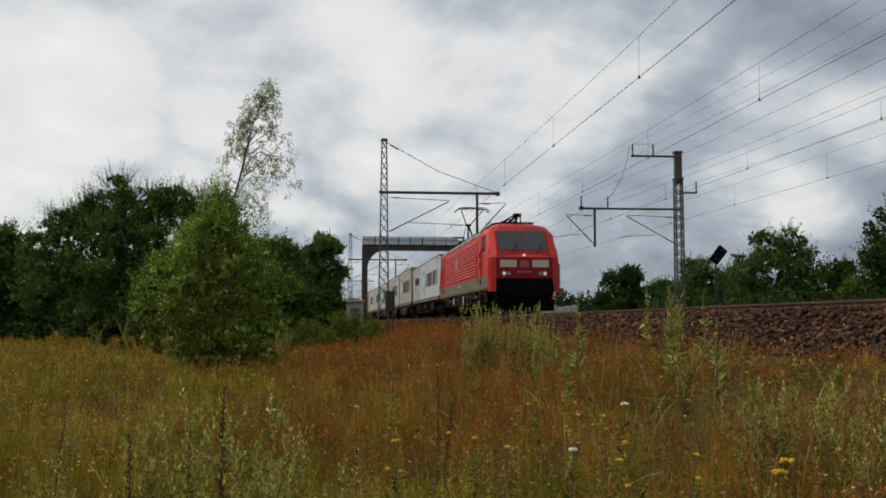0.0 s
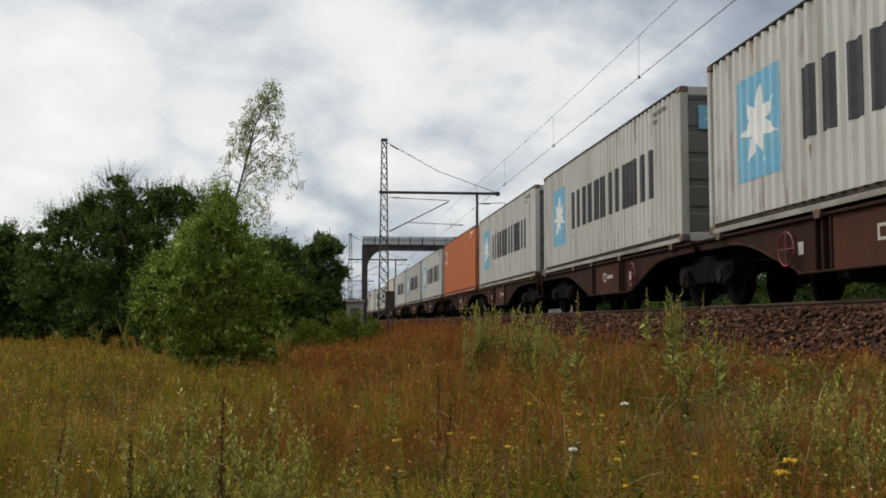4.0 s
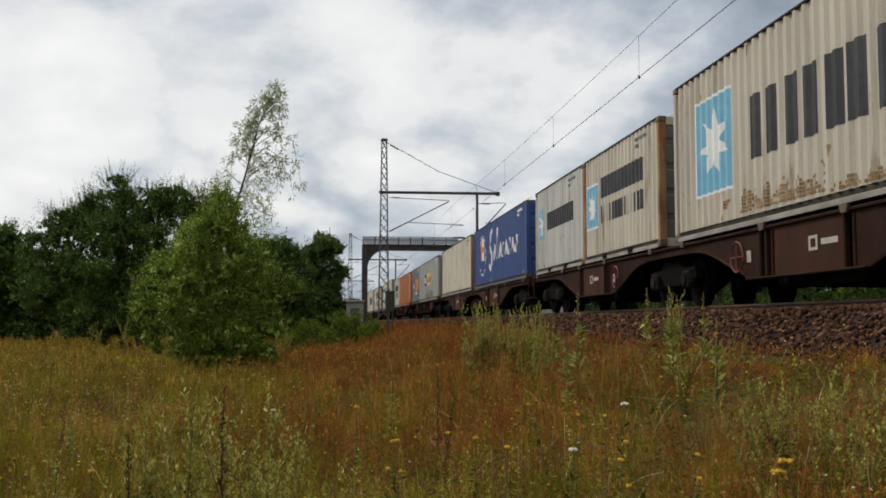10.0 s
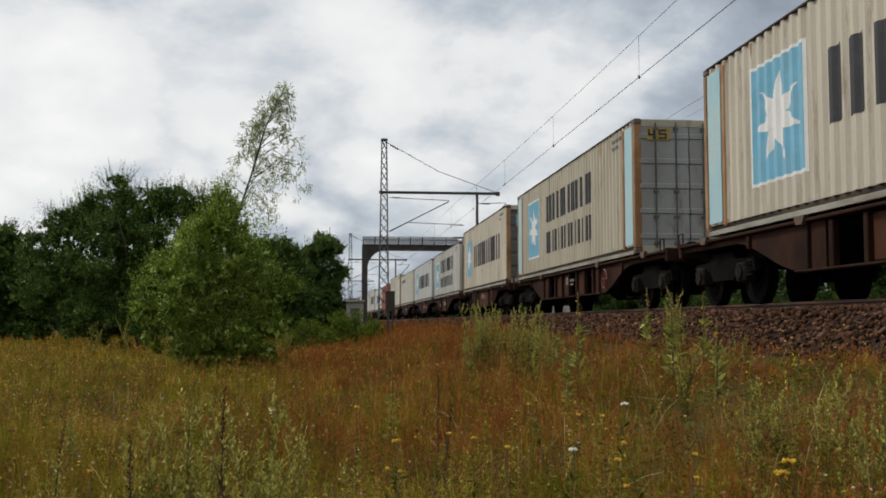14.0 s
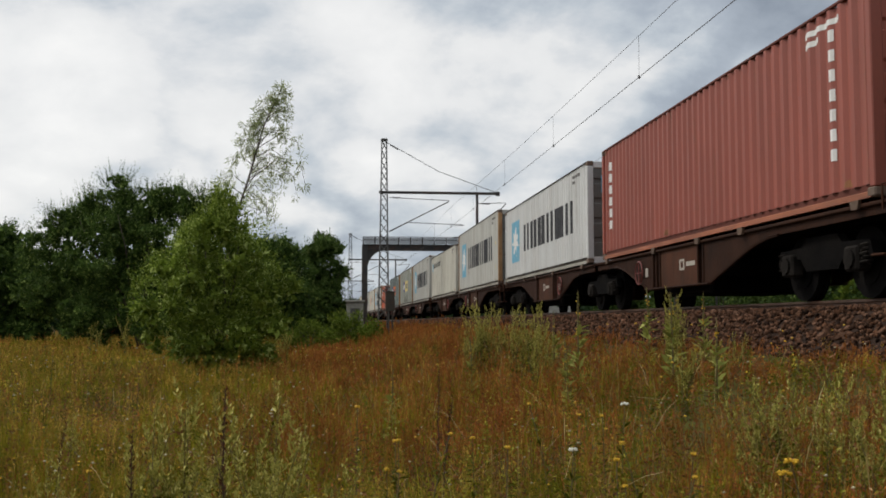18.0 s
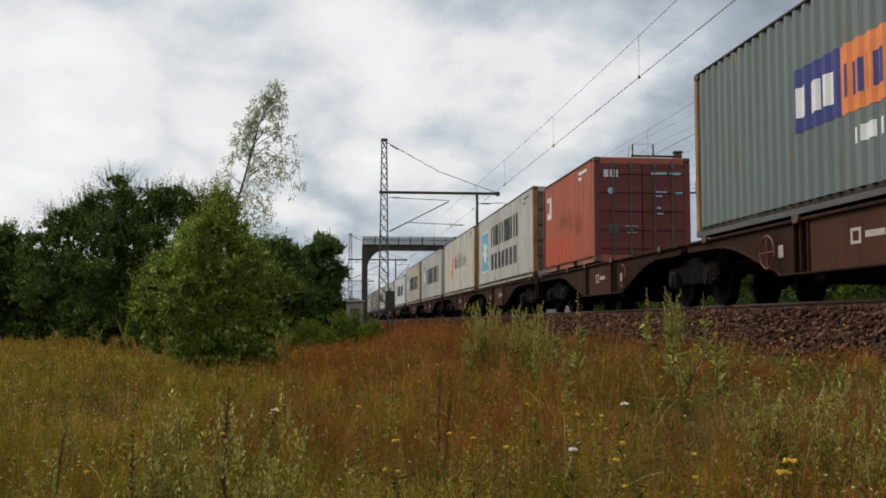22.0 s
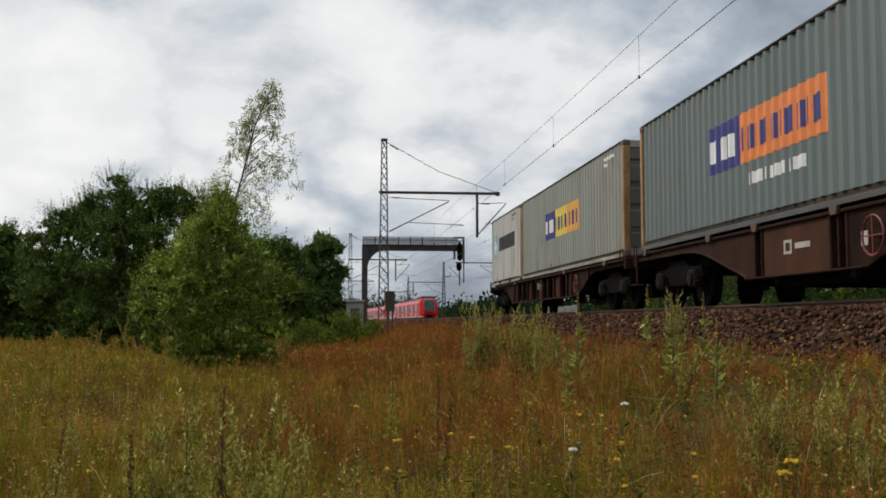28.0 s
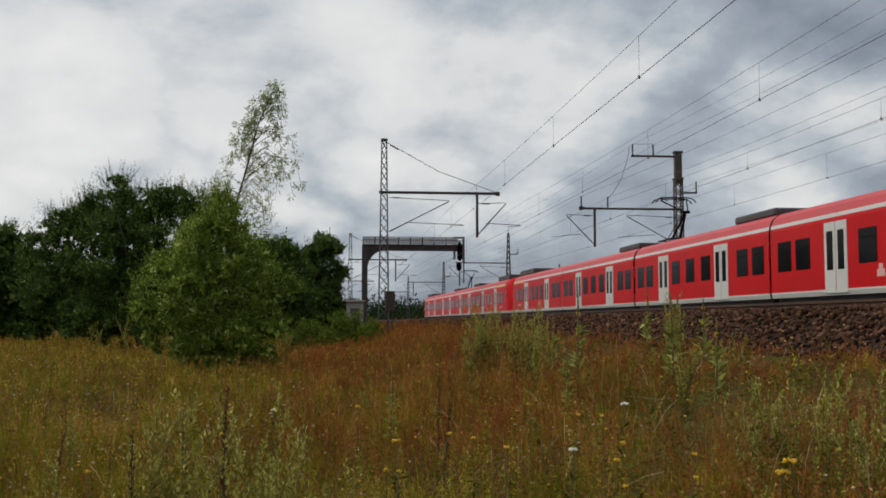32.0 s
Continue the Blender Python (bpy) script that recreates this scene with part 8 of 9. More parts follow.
        lb = random_lobes(w, w * 0.8, h, 16 if h > 5.5 else 11, 40 + i)
        tree("trackside_tree" if h > 5.5 else "trackside_shrub", lab, "tree" if h > 5.5 else "shrub", pose(x, y, B), fork(30 + i, h * 0.8, w * 0.32, 6, 0.1),
             lobed(lb, 18, 40 + i, 0.38, 0), n, (0.22, 0.105, 0.2), M[mat], M["bark"], "trees across the tracks", 50 + i, lb, core=n // 5, shoots=(90 if h > 5.5 else 40, 0.75, 14))
    # hedge and far woods
    v, f = [], []
    c, r = [], []
    for i in range(260):
        x = 27 + 26 * RNG.random()
        y = 56 + 62 * RNG.random()
        if x / y < 0.24:
            continue
        c.append((x, y, B + 0.2 + 2.2 * RNG.random()))
        r.append((1.2, 1.2, 0.8 + RNG.random()))
    vv, ff = leaf_cloud(c, r, 34000, 0.28, 0.16, 0.2)
    ob = new("hedge", soup("hedge", vv, ff, M["leaf_dark"]))
    tagged(ob, "dense dark green hedge growing along the far side", "hedge", kind="stuff")
    c, r = [], []
    for i in range(420):
        y = 300 + 140 * RNG.random()
        x = y * (0.02 + 0.30 * RNG.random())
        h = 6.5 + 4.5 * RNG.random() ** 2
        c.append((x, y, -1 + h * 0.5))
        r.append((2.4 + 3 * RNG.random(), 3, h * 0.55))
    for i in range(300):
        y = 150 + 200 * RNG.random()
        x = -y * (0.12 + 0.42 * RNG.random())
        h = 5 + 6 * RNG.random()
        c.append((x, y, -1.7 + h * 0.5))
        r.append((4 + 3 * RNG.random(), 4, h * 0.55))
    for i in range(150):
        y = 205 + 40 * RNG.random()
        x = y * (0.145 + 0.16 * RNG.random())
        h = 6.4 + 1.8 * RNG.random() ** 2
        c.append((x, y, -1 + h * 0.5))
        r.append((2.2 + 1.5 * RNG.random(), 2, h * 0.52))
    # two young firs stand out of the line
    for x, y, h in ((41.9, 230, 9.2), (47.1, 230, 9.4)):
        for k in range(14):
            c.append((x, y, -1 + h * (0.35 + 0.65 * k / 13)))
            r.append((1.5 * (1 - k / 14) + 0.15, 1.0, 0.45))
    vv, ff = leaf_cloud(c, r, 44000, 1.1, 0.7, 0.2)
    ob = new("far_woods", soup("far_woods", vv, ff, M["leaf_far"]))
    tagged(ob, "far dark green woods along the horizon", "woods", kind="stuff")
    return sap


SAPLING = build_trees()

# ---- meadow ----
M["grass_green"] = leafy("olive_green_grass", (0.085, 0.092, 0.005), (0.235, 0.215, 0.013), (0.43, 0.375, 0.038), 0.6, 0.3, patchy=2.2)
M["grass_straw"] = leafy("dry_straw_grass", (0.22, 0.14, 0.022), (0.46, 0.30, 0.055), (0.70, 0.53, 0.18), 0.7, 0.3, patchy=2.2)
M["grass_red"] = leafy("red_brown_sorrel_grass", (0.155, 0.056, 0.014), (0.35, 0.130, 0.034), (0.57, 0.285, 0.090), 0.7, 0.3, patchy=2.2)


def blades(x, y, z, h, w, lean, head, turn=None):
    """Curved blades; head = width of the seed head as a multiple of the blade."""
    n = len(x)
    a = RNG.random(n) * 2 * math.pi if turn is None else turn
    b = RNG.random(n) * 2 * math.pi
    dx, dy = np.cos(a) * lean * h, np.sin(a) * lean * h
    sx, sy = np.cos(b) * w, np.sin(b) * w
    P = np.stack([x, y, z], 1)

    def at(t, s):
        return P + np.stack([dx * t * t + sx * s, dy * t * t + sy * s, h * t * (1 - 0.30 * np.minimum(lean, 1.2) * t)], 1)
    if head < 1:
        v = np.stack([at(0, -0.5), at(0, 0.5), at(0.6, 0.42), at(0.6, -0.42), at(1.0, 0)], 1)
        f = np.arange(n)[:, None] * 5
        return v.reshape(-1, 3), np.concatenate([f + [0, 1, 2], f + [0, 2, 3], f + [3, 2, 4]], 1).reshape(-1, 3)
    v = np.stack([at(0, -0.5), at(0, 0.5), at(0.62, 0.45), at(0.62, -0.45), at(0.82, 0.5 * head), at(0.82, -0.5 * head), at(1.0, 0)], 1)
    f = np.arange(n)[:, None] * 7
    tri = np.concatenate([f + [0, 1, 2], f + [0, 2, 3], f + [3, 2, 4], f + [3, 4, 5], f + [5, 4, 6]], 1).reshape(-1, 3)
    return v.reshape(-1, 3), tri


def panicles(x, y, z, h, w, lean, turn, flecks, size, t0):
    """Thin stems whose upper part carries a loose cloud of tiny seed flecks."""
    n = len(x)
    v, f = blades(x, y, z, h, w, lean, 0.5, turn)
    t = t0 + (1 - t0) * RNG.random((n, flecks))
    r = (0.11 * h[:, None] * (1.02 - t) + 0.010) * RNG.random((n, flecks)) ** 0.5
    b = RNG.random((n, flecks)) * 2 * math.pi
    cx = x[:, None] + np.cos(turn)[:, None] * (lean * h)[:, None] * t * t + np.cos(b) * r
    cy = y[:, None] + np.sin(turn)[:, None] * (lean * h)[:, None] * t * t + np.sin(b) * r
    cz = z[:, None] + h[:, None] * t * (1 - 0.30 * np.minimum(lean, 1.2)[:, None] * t) + 0.3 * r
    c = np.stack([cx, cy, cz], 2).reshape(-1, 1, 3)
    s = np.repeat(size, flecks)[:, None, None] * (0.6 + 0.8 * RNG.random((n * flecks, 1, 1)))
    tri = c + RNG.normal(size=(n * flecks, 3, 3)) * s * np.array([0.45, 0.45, 1.05])
    k = len(v)
    return np.concatenate([v, tri.reshape(-1, 3)]), np.concatenate([f, k + np.arange(n * flecks * 3).reshape(-1, 3)])


def scatter(n, y0, y1):
    """Meadow places between the bushes and the ballast foot, closer together near the path."""
    y = y0 * (y1 / y0) ** RNG.random(n)
    lo = -0.40 * y - 1.5
    hi = np.minimum(0.66 * y + 1.2, 4.75)
    x = lo + (hi - lo) * RNG.random(n)
    x = x + np.where(y > 0, -KAPPA * y * y / 2, 0) * (x > 0)
    return x, y


def patch(x, y, s, o):
    return np.array([noise.noise((a * s + o, b * s, o * 2.0)) for a, b in zip(x, y)])


def stand(x, y):
    """How tall and full the growth is from place to place: tussocks, hollows and trodden gaps."""
    return np.clip(0.80 + 0.75 * patch(x, y, 0.45, 2.0) + 0.60 * patch(x, y, 1.5, 12.0), 0.22, 1.45)


def redness(x, y, w):
    p = patch(x, y, 0.22, 1.0) + 0.6 * patch(x, y, 0.06, 7.0) + 0.55 * patch(x, y, 0.9, 31.0)
    return 0.44 * np.clip((w + 1.6 - 0.02 * y) / 2.4, -1.3, 1) + p * 0.85 + 0.50 * np.clip((y - 15) / 12, -0.5, 1) * np.clip((w + 3.6) / 1.2, 0, 1) + 0.30 * np.clip((w - 1.6) / 1.4, 0, 1) - 0.10 - 0.75 * np.clip((8.6 - y) / 2.2, 0, 1) * np.clip((x + 0.4) / 0.5, 0, 1) * np.clip((1.9 - x) / 0.5, 0, 1)


def build_meadow():
    for name, tufts, per, label in (("grass_green", 14000, 9, "olive green meadow grass in uneven tufts"), ("grass_straw", 9500, 4, "dry straw-coloured grass stems with loose seed heads"),
                                    ("grass_red", 21000, 4, "red-brown dry sorrel and grass stems")):
        tx, ty = scatter(tufts, 1.9, 105)
        tw = tx - np.array([bend(b)[0] for b in ty])
        red = redness(tx, ty, tw)
        u = RNG.random(tufts)
        if name == "grass_red":
            keep = u < np.clip(0.27 + red - 0.10 * np.clip(-1 - tx, 0, 1), 0.08, 1)
        elif name == "grass_green":
            keep = u < np.clip(0.95 - red * 0.75, 0.16, 1)
        else:
            keep = u < np.clip(0.64 - 0.6 * red, 0.18, 0.9)
        tx, ty, tw = tx[keep], ty[keep], tw[keep]
        full = stand(tx, ty) * (0.75 + 0.5 * RNG.random(len(tx)))
        # the stems of a tuft fan out from its foot
        m = len(tx) * per
        spread = np.repeat(0.03 + 0.0045 * ty, per) * RNG.random(m) ** 0.5 * (1.0 if name == "grass_green" else 2.2)
        turn = RNG.random(m) * 2 * math.pi
        x, y = np.repeat(tx, per) + np.cos(turn) * spread, np.repeat(ty, per) + np.sin(turn) * spread
        w, full = np.repeat(tw, per), np.repeat(full, per)
        turn = turn + 0.7 * RNG.normal(size=m)
        z = np.array([ground_height(a, b) for a, b in zip(x, y)]) - 0.02
        low = 1 - 0.72 * np.clip((w - 2.4) / 2.0, 0, 1) * np.clip(1.25 - y / 34, 0.12, 1)
        if name == "grass_green":
            h, lean = (0.20 + 0.34 * RNG.random(m)) * low * full, 0.15 + 1.05 * RNG.random(m) ** 1.4
            v, f = blades(x, y, z, h, 0.0026 + 0.00038 * y, lean, 0.8, turn)
        elif name == "grass_straw":
            h, lean = (0.32 + 0.36 * RNG.random(m)) * low * full, 0.08 + 0.75 * RNG.random(m) ** 2
            v, f = panicles(x, y, z, h, 0.0014 + 0.00022 * y, lean, turn, 5, 0.0055 + 0.00060 * y, 0.55)
        else:
            h, lean = (0.30 + 0.40 * RNG.random(m)) * low * full, 0.06 + 0.5 * RNG.random(m) ** 2
            v, f = panicles(x, y, z, h, 0.0020 + 0.00034 * y, lean, turn, 6, 0.0058 + 0.00068 * y, 0.40)
        ob = new(name, soup(name, v, f, M[name]))
        tagged(ob, label, "grass", kind="stuff")


build_meadow()

# ---- plants of the meadow that stand out ----
M["mugwort"] = leafy("grey_green_mugwort", (0.18, 0.18, 0.032), (0.47, 0.43, 0.11), (0.78, 0.70, 0.26), 0.7, 0.22)
M["herb_green"] = leafy("fresh_green_herb_leaves", (0.055, 0.068, 0.006), (0.15, 0.155, 0.014), (0.27, 0.25, 0.04), 0.6, 0.3, patchy=2.6)
M["herb_brown"] = leafy("withered_brown_herb_leaves", (0.10, 0.042, 0.020), (0.23, 0.105, 0.050), (0.42, 0.25, 0.13), 0.75, 0.25, patchy=2.6)
M["stalk"] = surface("dry_green_brown_stalk", (0.13, 0.10, 0.035), 0.8, 0, 0.2, 8, 60, 0.1)
M["dock"] = leafy("dark_red_brown_dock_seed", (0.06, 0.028, 0.014), (0.14, 0.06, 0.030), (0.24, 0.12, 0.06), 0.8, 0.15)
M["tansy"] = surface("yellow_flower_heads", (0.60, 0.36, 0.012), 0.7, 0, 0.2, 40, 200, 0.1, island=0.25)
M["yarrow"] = surface("white_flower_heads", (0.72, 0.70, 0.60), 0.7, 0, 0.1, 40, 200, 0.1, island=0.15)
M["mullein"] = leafy("pale_felted_mullein_leaves", (0.20, 0.22, 0.05), (0.38, 0.40, 0.10), (0.58, 0.57, 0.20), 0.8, 0.2)


def stalk_points(rng, h, lean, foot=0.05, n=6):
    a = rng.random() * 2 * math.pi
    fx, fy = foot * rng.normal(), foot * rng.normal()
    e = lean * h * rng.random()
    return [(fx + math.cos(a) * e * (k / n) ** 1.6, fy + math.sin(a) * e * (k / n) ** 1.6, h * k / n) for k in range(n + 1)]


def leaves_along(pts, rng, n, t0, t1, length, width, rise, spread=0.0):
    """Lance-shaped leaves set along a stalk."""
    P = np.array(pts)
    t = t0 + (t1 - t0) * rng.random(n)
    k = np.minimum((t * (len(pts) - 1)).astype(int), len(pts) - 2)
    fr = (t * (len(pts) - 1) - k)[:, None]
    pos = P[k] * (1 - fr) + P[k + 1] * fr
    a = rng.random(n) * 2 * math.pi
    out = np.stack([np.cos(a), np.sin(a), rise + 0.5 * rng.normal(size=n)], 1)
    out /= np.linalg.norm(out, axis=1)[:, None]
    pos = pos + out * (spread * rng.random(n))[:, None]
    side = np.cross(out, np.stack([0 * a, 0 * a, 1 + 0 * a], 1) + 0.3 * rng.normal(size=(n, 3)))
    side /= np.linalg.norm(side, axis=1)[:, None]
    L = (length * (0.5 + 0.8 * rng.random(n)) * (1.15 - 0.55 * t))[:, None]
    W = L * width / length * 0.5
    tip = pos + out * L
    tip[:, 2] -= (L[:, 0]) * 0.15
    v = np.stack([pos, pos + out * L * 0.45 + side * W, tip, pos + out * L * 0.45 - side * W], 1).reshape(-1, 3)
    f = np.arange(n)[:, None] * 4
    return v, np.concatenate([f + [0, 1, 2], f + [0, 2, 3]], 1).reshape(-1, 3)


def join(pieces):
    v, f, n = [], [], 0
    for a, b in pieces:
        v.append(a), f.append(b + n)
        n += len(a)
    return np.concatenate(v), np.concatenate(f)


def soup_part(name, pieces, material, parent, label=""):
    v, f = join(pieces)
    ob = new(name, soup(name, v, f, material))
    ob.parent = parent
    if label:
        ob["label"] = label
    return ob


def mugwort(seed, h):
    """Several stems, each with rising side shoots that end in dense plumes."""
    rng = np.random.default_rng(seed)
    ob = thing("mugwort_plant", "tall grey-green mugwort plant in the dry meadow", "wild plant", "mugwort plants")
    plume, lower = [], []
    for i in range(5):
        hh = h * (0.62 + 0.38 * rng.random()) if i else h
        pts = stalk_points(rng, hh, 0.42, 0.06)
        part("stem", Geo().tube(pts, [0.0065 - 0.0008 * k for k in range(7)], 4), M["stalk"], ob)
        lower.append(leaves_along(pts, rng, 40, 0.12, 0.75, 0.070, 0.020, 0.5))
        plume.append(leaves_along(pts, rng, 80, 0.62, 1.0, 0.038, 0.012, 2.2, 0.014))
        for k in range(7):
            t = 0.36 + 0.58 * (k + rng.random()) / 7
            j = min(5, int(t * 6))
            p = Vector(pts[j]).lerp(Vector(pts[j + 1]), t * 6 - j)
            a, out = rng.random() * 2 * math.pi, hh * (0.05 + 0.13 * (1 - t)) * (0.7 + 0.6 * rng.random())
            q = p + Vector((math.cos(a) * out * 0.6, math.sin(a) * out * 0.6, out * 1.1))
            e = p + Vector((math.cos(a) * out * 0.9, math.sin(a) * out * 0.9, out * 2.2))
            plume.append(leaves_along([p, q, e], rng, 28, 0.30, 1.0, 0.036, 0.012, 2.0, 0.013))
    soup_part("foliage", plume, M["mugwort"], ob)
    soup_part("lower_foliage", lower, M["herb_green"], ob, "dark green lower leaves")
    return ob


def mullein(seed, h):
    rng = np.random.default_rng(seed)
    ob = thing("mullein_plant", "upright mullein with yellow flower spike and felted leaves", "wild plant", "mullein plants")
    pts = stalk_points(rng, h, 0.06, 0.0)
    part("stem", Geo().tube(pts, [0.011, 0.010, 0.009, 0.009, 0.010, 0.009, 0.004], 6), M["stalk"], ob)
    whorl = soup_part("leaf_whorl", [leaves_along(pts, rng, 40, 0.10, 0.62, 0.17, 0.055, 0.8), leaves_along(pts, rng, 60, 0.55, 0.97, 0.035, 0.02, 0.6)], M["mullein"], ob)
    whorl["kind"] = "stuff"
    g = Geo()
    for k in range(9):
        t = 0.55 + 0.38 * rng.random()
        p = Vector(pts[int(t * 6)]).lerp(Vector(pts[min(6, int(t * 6) + 1)]), t * 6 - int(t * 6))
        a = rng.random() * 2 * math.pi
        d = Vector((math.cos(a), math.sin(a), 0.3))
        g.cyl(p + d * 0.012, p + d * 0.022, 0.007 + 0.003 * rng.random(), 5)
    part("flower_spike", g, M["tansy"], ob, "yellow flowers along the spike")
    return ob


def flat_flower(seed, h, material, name, label, stems=3, wide=0.025):
    rng = np.random.default_rng(seed)
    ob = thing(name, label, "wild flower", name + "s")
    bits = []
    for i in range(stems):
        pts = stalk_points(rng, h * (0.72 + 0.28 * rng.random() if i else 1.0), 0.25, 0.05)
        part("stem", Geo().tube(pts, [0.005 - 0.0004 * k for k in range(7)], 4), M["stalk"], ob)
        bits.append(leaves_along(pts, rng, 40, 0.1, 0.85, 0.09, 0.025, 0.5))
        top = Vector(pts[-1])
        g = Geo()
        for k in range(24):
            a, r = rng.random() * 2 * math.pi, wide * rng.random() ** 0.5
            q = top + Vector((math.cos(a) * r, math.sin(a) * r, 0.008 * rng.random() - r * 0.25))
            g.cyl(q, q + Vector((0.003 * rng.normal(), 0.003 * rng.normal(), 0.006)), 0.0055, 5, 0.004)
        part("flower_head", g, material, ob)
    soup_part("foliage", bits, M["herb_green"], ob)
    return ob


def dock(seed, h):
    rng = np.random.default_rng(seed)
    ob = thing("dock_stalk", "withered dark red-brown dock stalk with seeds", "wild plant", "dock stalks")
    pts = stalk_points(rng, h, 0.30, 0.0)
    pts = [(x + 0.008 * rng.normal(), y + 0.008 * rng.normal(), z) for x, y, z in pts]
    part("stem", Geo().tube(pts, [0.006, 0.006, 0.005, 0.005, 0.004, 0.003, 0.002], 5), M["dock_stem"], ob)
    soup_part("seed_head", [leaves_along(pts, rng, 110, 0.62, 1.0, 0.034, 0.014, 1.8, 0.024), leaves_along(pts, rng, 30, 0.2, 0.7, 0.06, 0.016, 0.6, 0.01), leaves_along(pts, rng, 10, 0.05, 0.4, 0.12, 0.03, -0.2)], M["dock"], ob)
    return ob


M["dock_stem"] = surface("dark_dry_stem", (0.05, 0.025, 0.016), 0.85, 0, 0.2, 8, 60, 0.1)


SWAYING = []  # plants that lean in the wind, and by how many degrees


def set_out(makers, places, seed, sway=0.0):
    """Places are (x, y, size); one template per maker, then copies."""
    rng = random.Random(seed)
    made = {}
    for i, (x, y, s) in enumerate(places):
        k = i % len(makers)
        m = pose(x, y, ground_height(x, y) - 0.02, 0, 0, rng.random() * 360) @ Matrix.Scale(s, 4)
        if k not in made:
            made[k] = makers[k]()
            made[k].matrix_basis = m
        else:
            ob = copy_thing(made[k], Matrix())
            ob.matrix_basis = m
        if sway and y < 20:
            SWAYING.append((ob if i >= len(makers) else made[k], sway, rng.random() * 6.3))


def build_plants():
    bank = [(2.39, 17.7, 1.32), (2.62, 16.9, 1.2), (2.25, 17.2, 1.1), (2.95, 17.4, 1.05), (2.48, 17.3, 1.28), (2.7, 17.6, 1.2), (2.56, 18.0, 1.3), (2.85, 14.6, 1.12), (2.75, 14.1, 1.15), (2.95, 14.9, 1.1), (2.55, 14.3, 1.1), (2.75, 13.4, 0.95), (2.50, 12.7, 0.9), (3.89, 11.5, 0.90), (3.97, 11.7, 0.78), (3.72, 11.2, 0.66),
            (2.9, 8.4, 0.75), (2.37, 5.36, 0.80), (2.30, 5.5, 0.70), (2.65, 5.31, 0.62), (3.5, 9.0, 0.5), (3.9, 9.6, 0.45), (2.43, 5.25, 0.74), (2.42, 4.68, 0.80), (2.40, 4.32, 0.82), (2.47, 4.46, 0.72)]
    meadow = [(-0.85, 4.62, 1.0), (-0.73, 4.59, 1.02), (-0.66, 4.9, 1.05), (-0.26, 4.45, 0.93), (-0.37, 4.35, 1.0), (-0.30, 4.70, 1.03), (-0.33, 4.33, 0.92), 
              (-0.13, 4.65, 0.72), (-1.26, 4.5, 0.80), (1.72, 4.1, 0.60),
              (-2.06, 38, 1.4), (-8.09, 40, 1.6), (-9.5, 41, 1.5), (-6.6, 39, 1.4), (-1.6, 30, 1.3), (-2.2, 9.0, 0.7)]
    set_out([lambda: mugwort(1, 0.98), lambda: mugwort(2, 1.0), lambda: mugwort(3, 0.96)], bank + meadow, 1, 2.0)
    set_out([lambda: mullein(5, 1.0), lambda: mullein(6, 0.9)], [(2.88, 12, 1.25), (3.92, 12.5, 1.1), (4.07, 11, 0.85), (4.4, 12.8, 0.9), (3.02, 14, 1.0), (2.61, 11.5, 0.9), (1.92, 14.5, 1.0), (0.64, 12, 1.0), (3.45, 10.2, 1.0), (3.3, 8.6, 0.85), (2.5, 10.9, 0.75)], 2)
    tansies = [(1.62, 3.50, 0.98), (1.47, 3.52, 0.98), (1.24, 4.48, 0.92), (1.51, 4.51, 0.95), (0.77, 5.07, 0.95), (0.44, 5.8, 1.0), (0.40, 5.58, 0.93), (1.35, 4.29, 0.85), (0.09, 6.88, 1.1), (-1.12, 5.29, 0.9),
               (-0.68, 5.47, 1.0), (1.51, 6.86, 1.0), (0.81, 5.54, 0.95), (0.30, 5.0, 0.88), (1.7, 6.17, 0.9)]
    rng = random.Random(4)
    tansies += [(-0.33 * y + rng.random() * (0.25 * y), y, 0.9 + 0.4 * rng.random()) for y in (10.5, 12, 14, 15.5, 19, 12.7, 22, 16.2)]
    label = "flowering yellow tansy standing in the meadow"
    set_out([lambda: flat_flower(8, 0.80, M["tansy"], "tansy_plant", label, 1)], tansies[:2], 3, 1.0)
    label = "small yellow tansy among the meadow grass"
    set_out([lambda: flat_flower(18, 0.80, M["tansy"], "tansy_plant", label, 1, 0.013), lambda: flat_flower(9, 0.78, M["tansy"], "tansy_plant", label, 2, 0.012)], tansies[2:], 7, 1.0)
    set_out([lambda: flat_flower(12, 0.75, M["yarrow"], "yarrow_plant", "white flowering yarrow in the meadow grass", 1)], [(1.13, 4.96, 1.0), (-0.61, 9, 0.9), (1.70, 6.25, 1.05)], 5)
    set_out([lambda: dock(15, 1.10), lambda: dock(16, 0.95)], [(-0.44, 4.16, 1.03), (0.69, 6.83, 0.98), (-0.90, 4.62, 0.82), (-1.84, 6.89, 0.8), (0.94, 9.5, 0.9)], 6, 0.8)


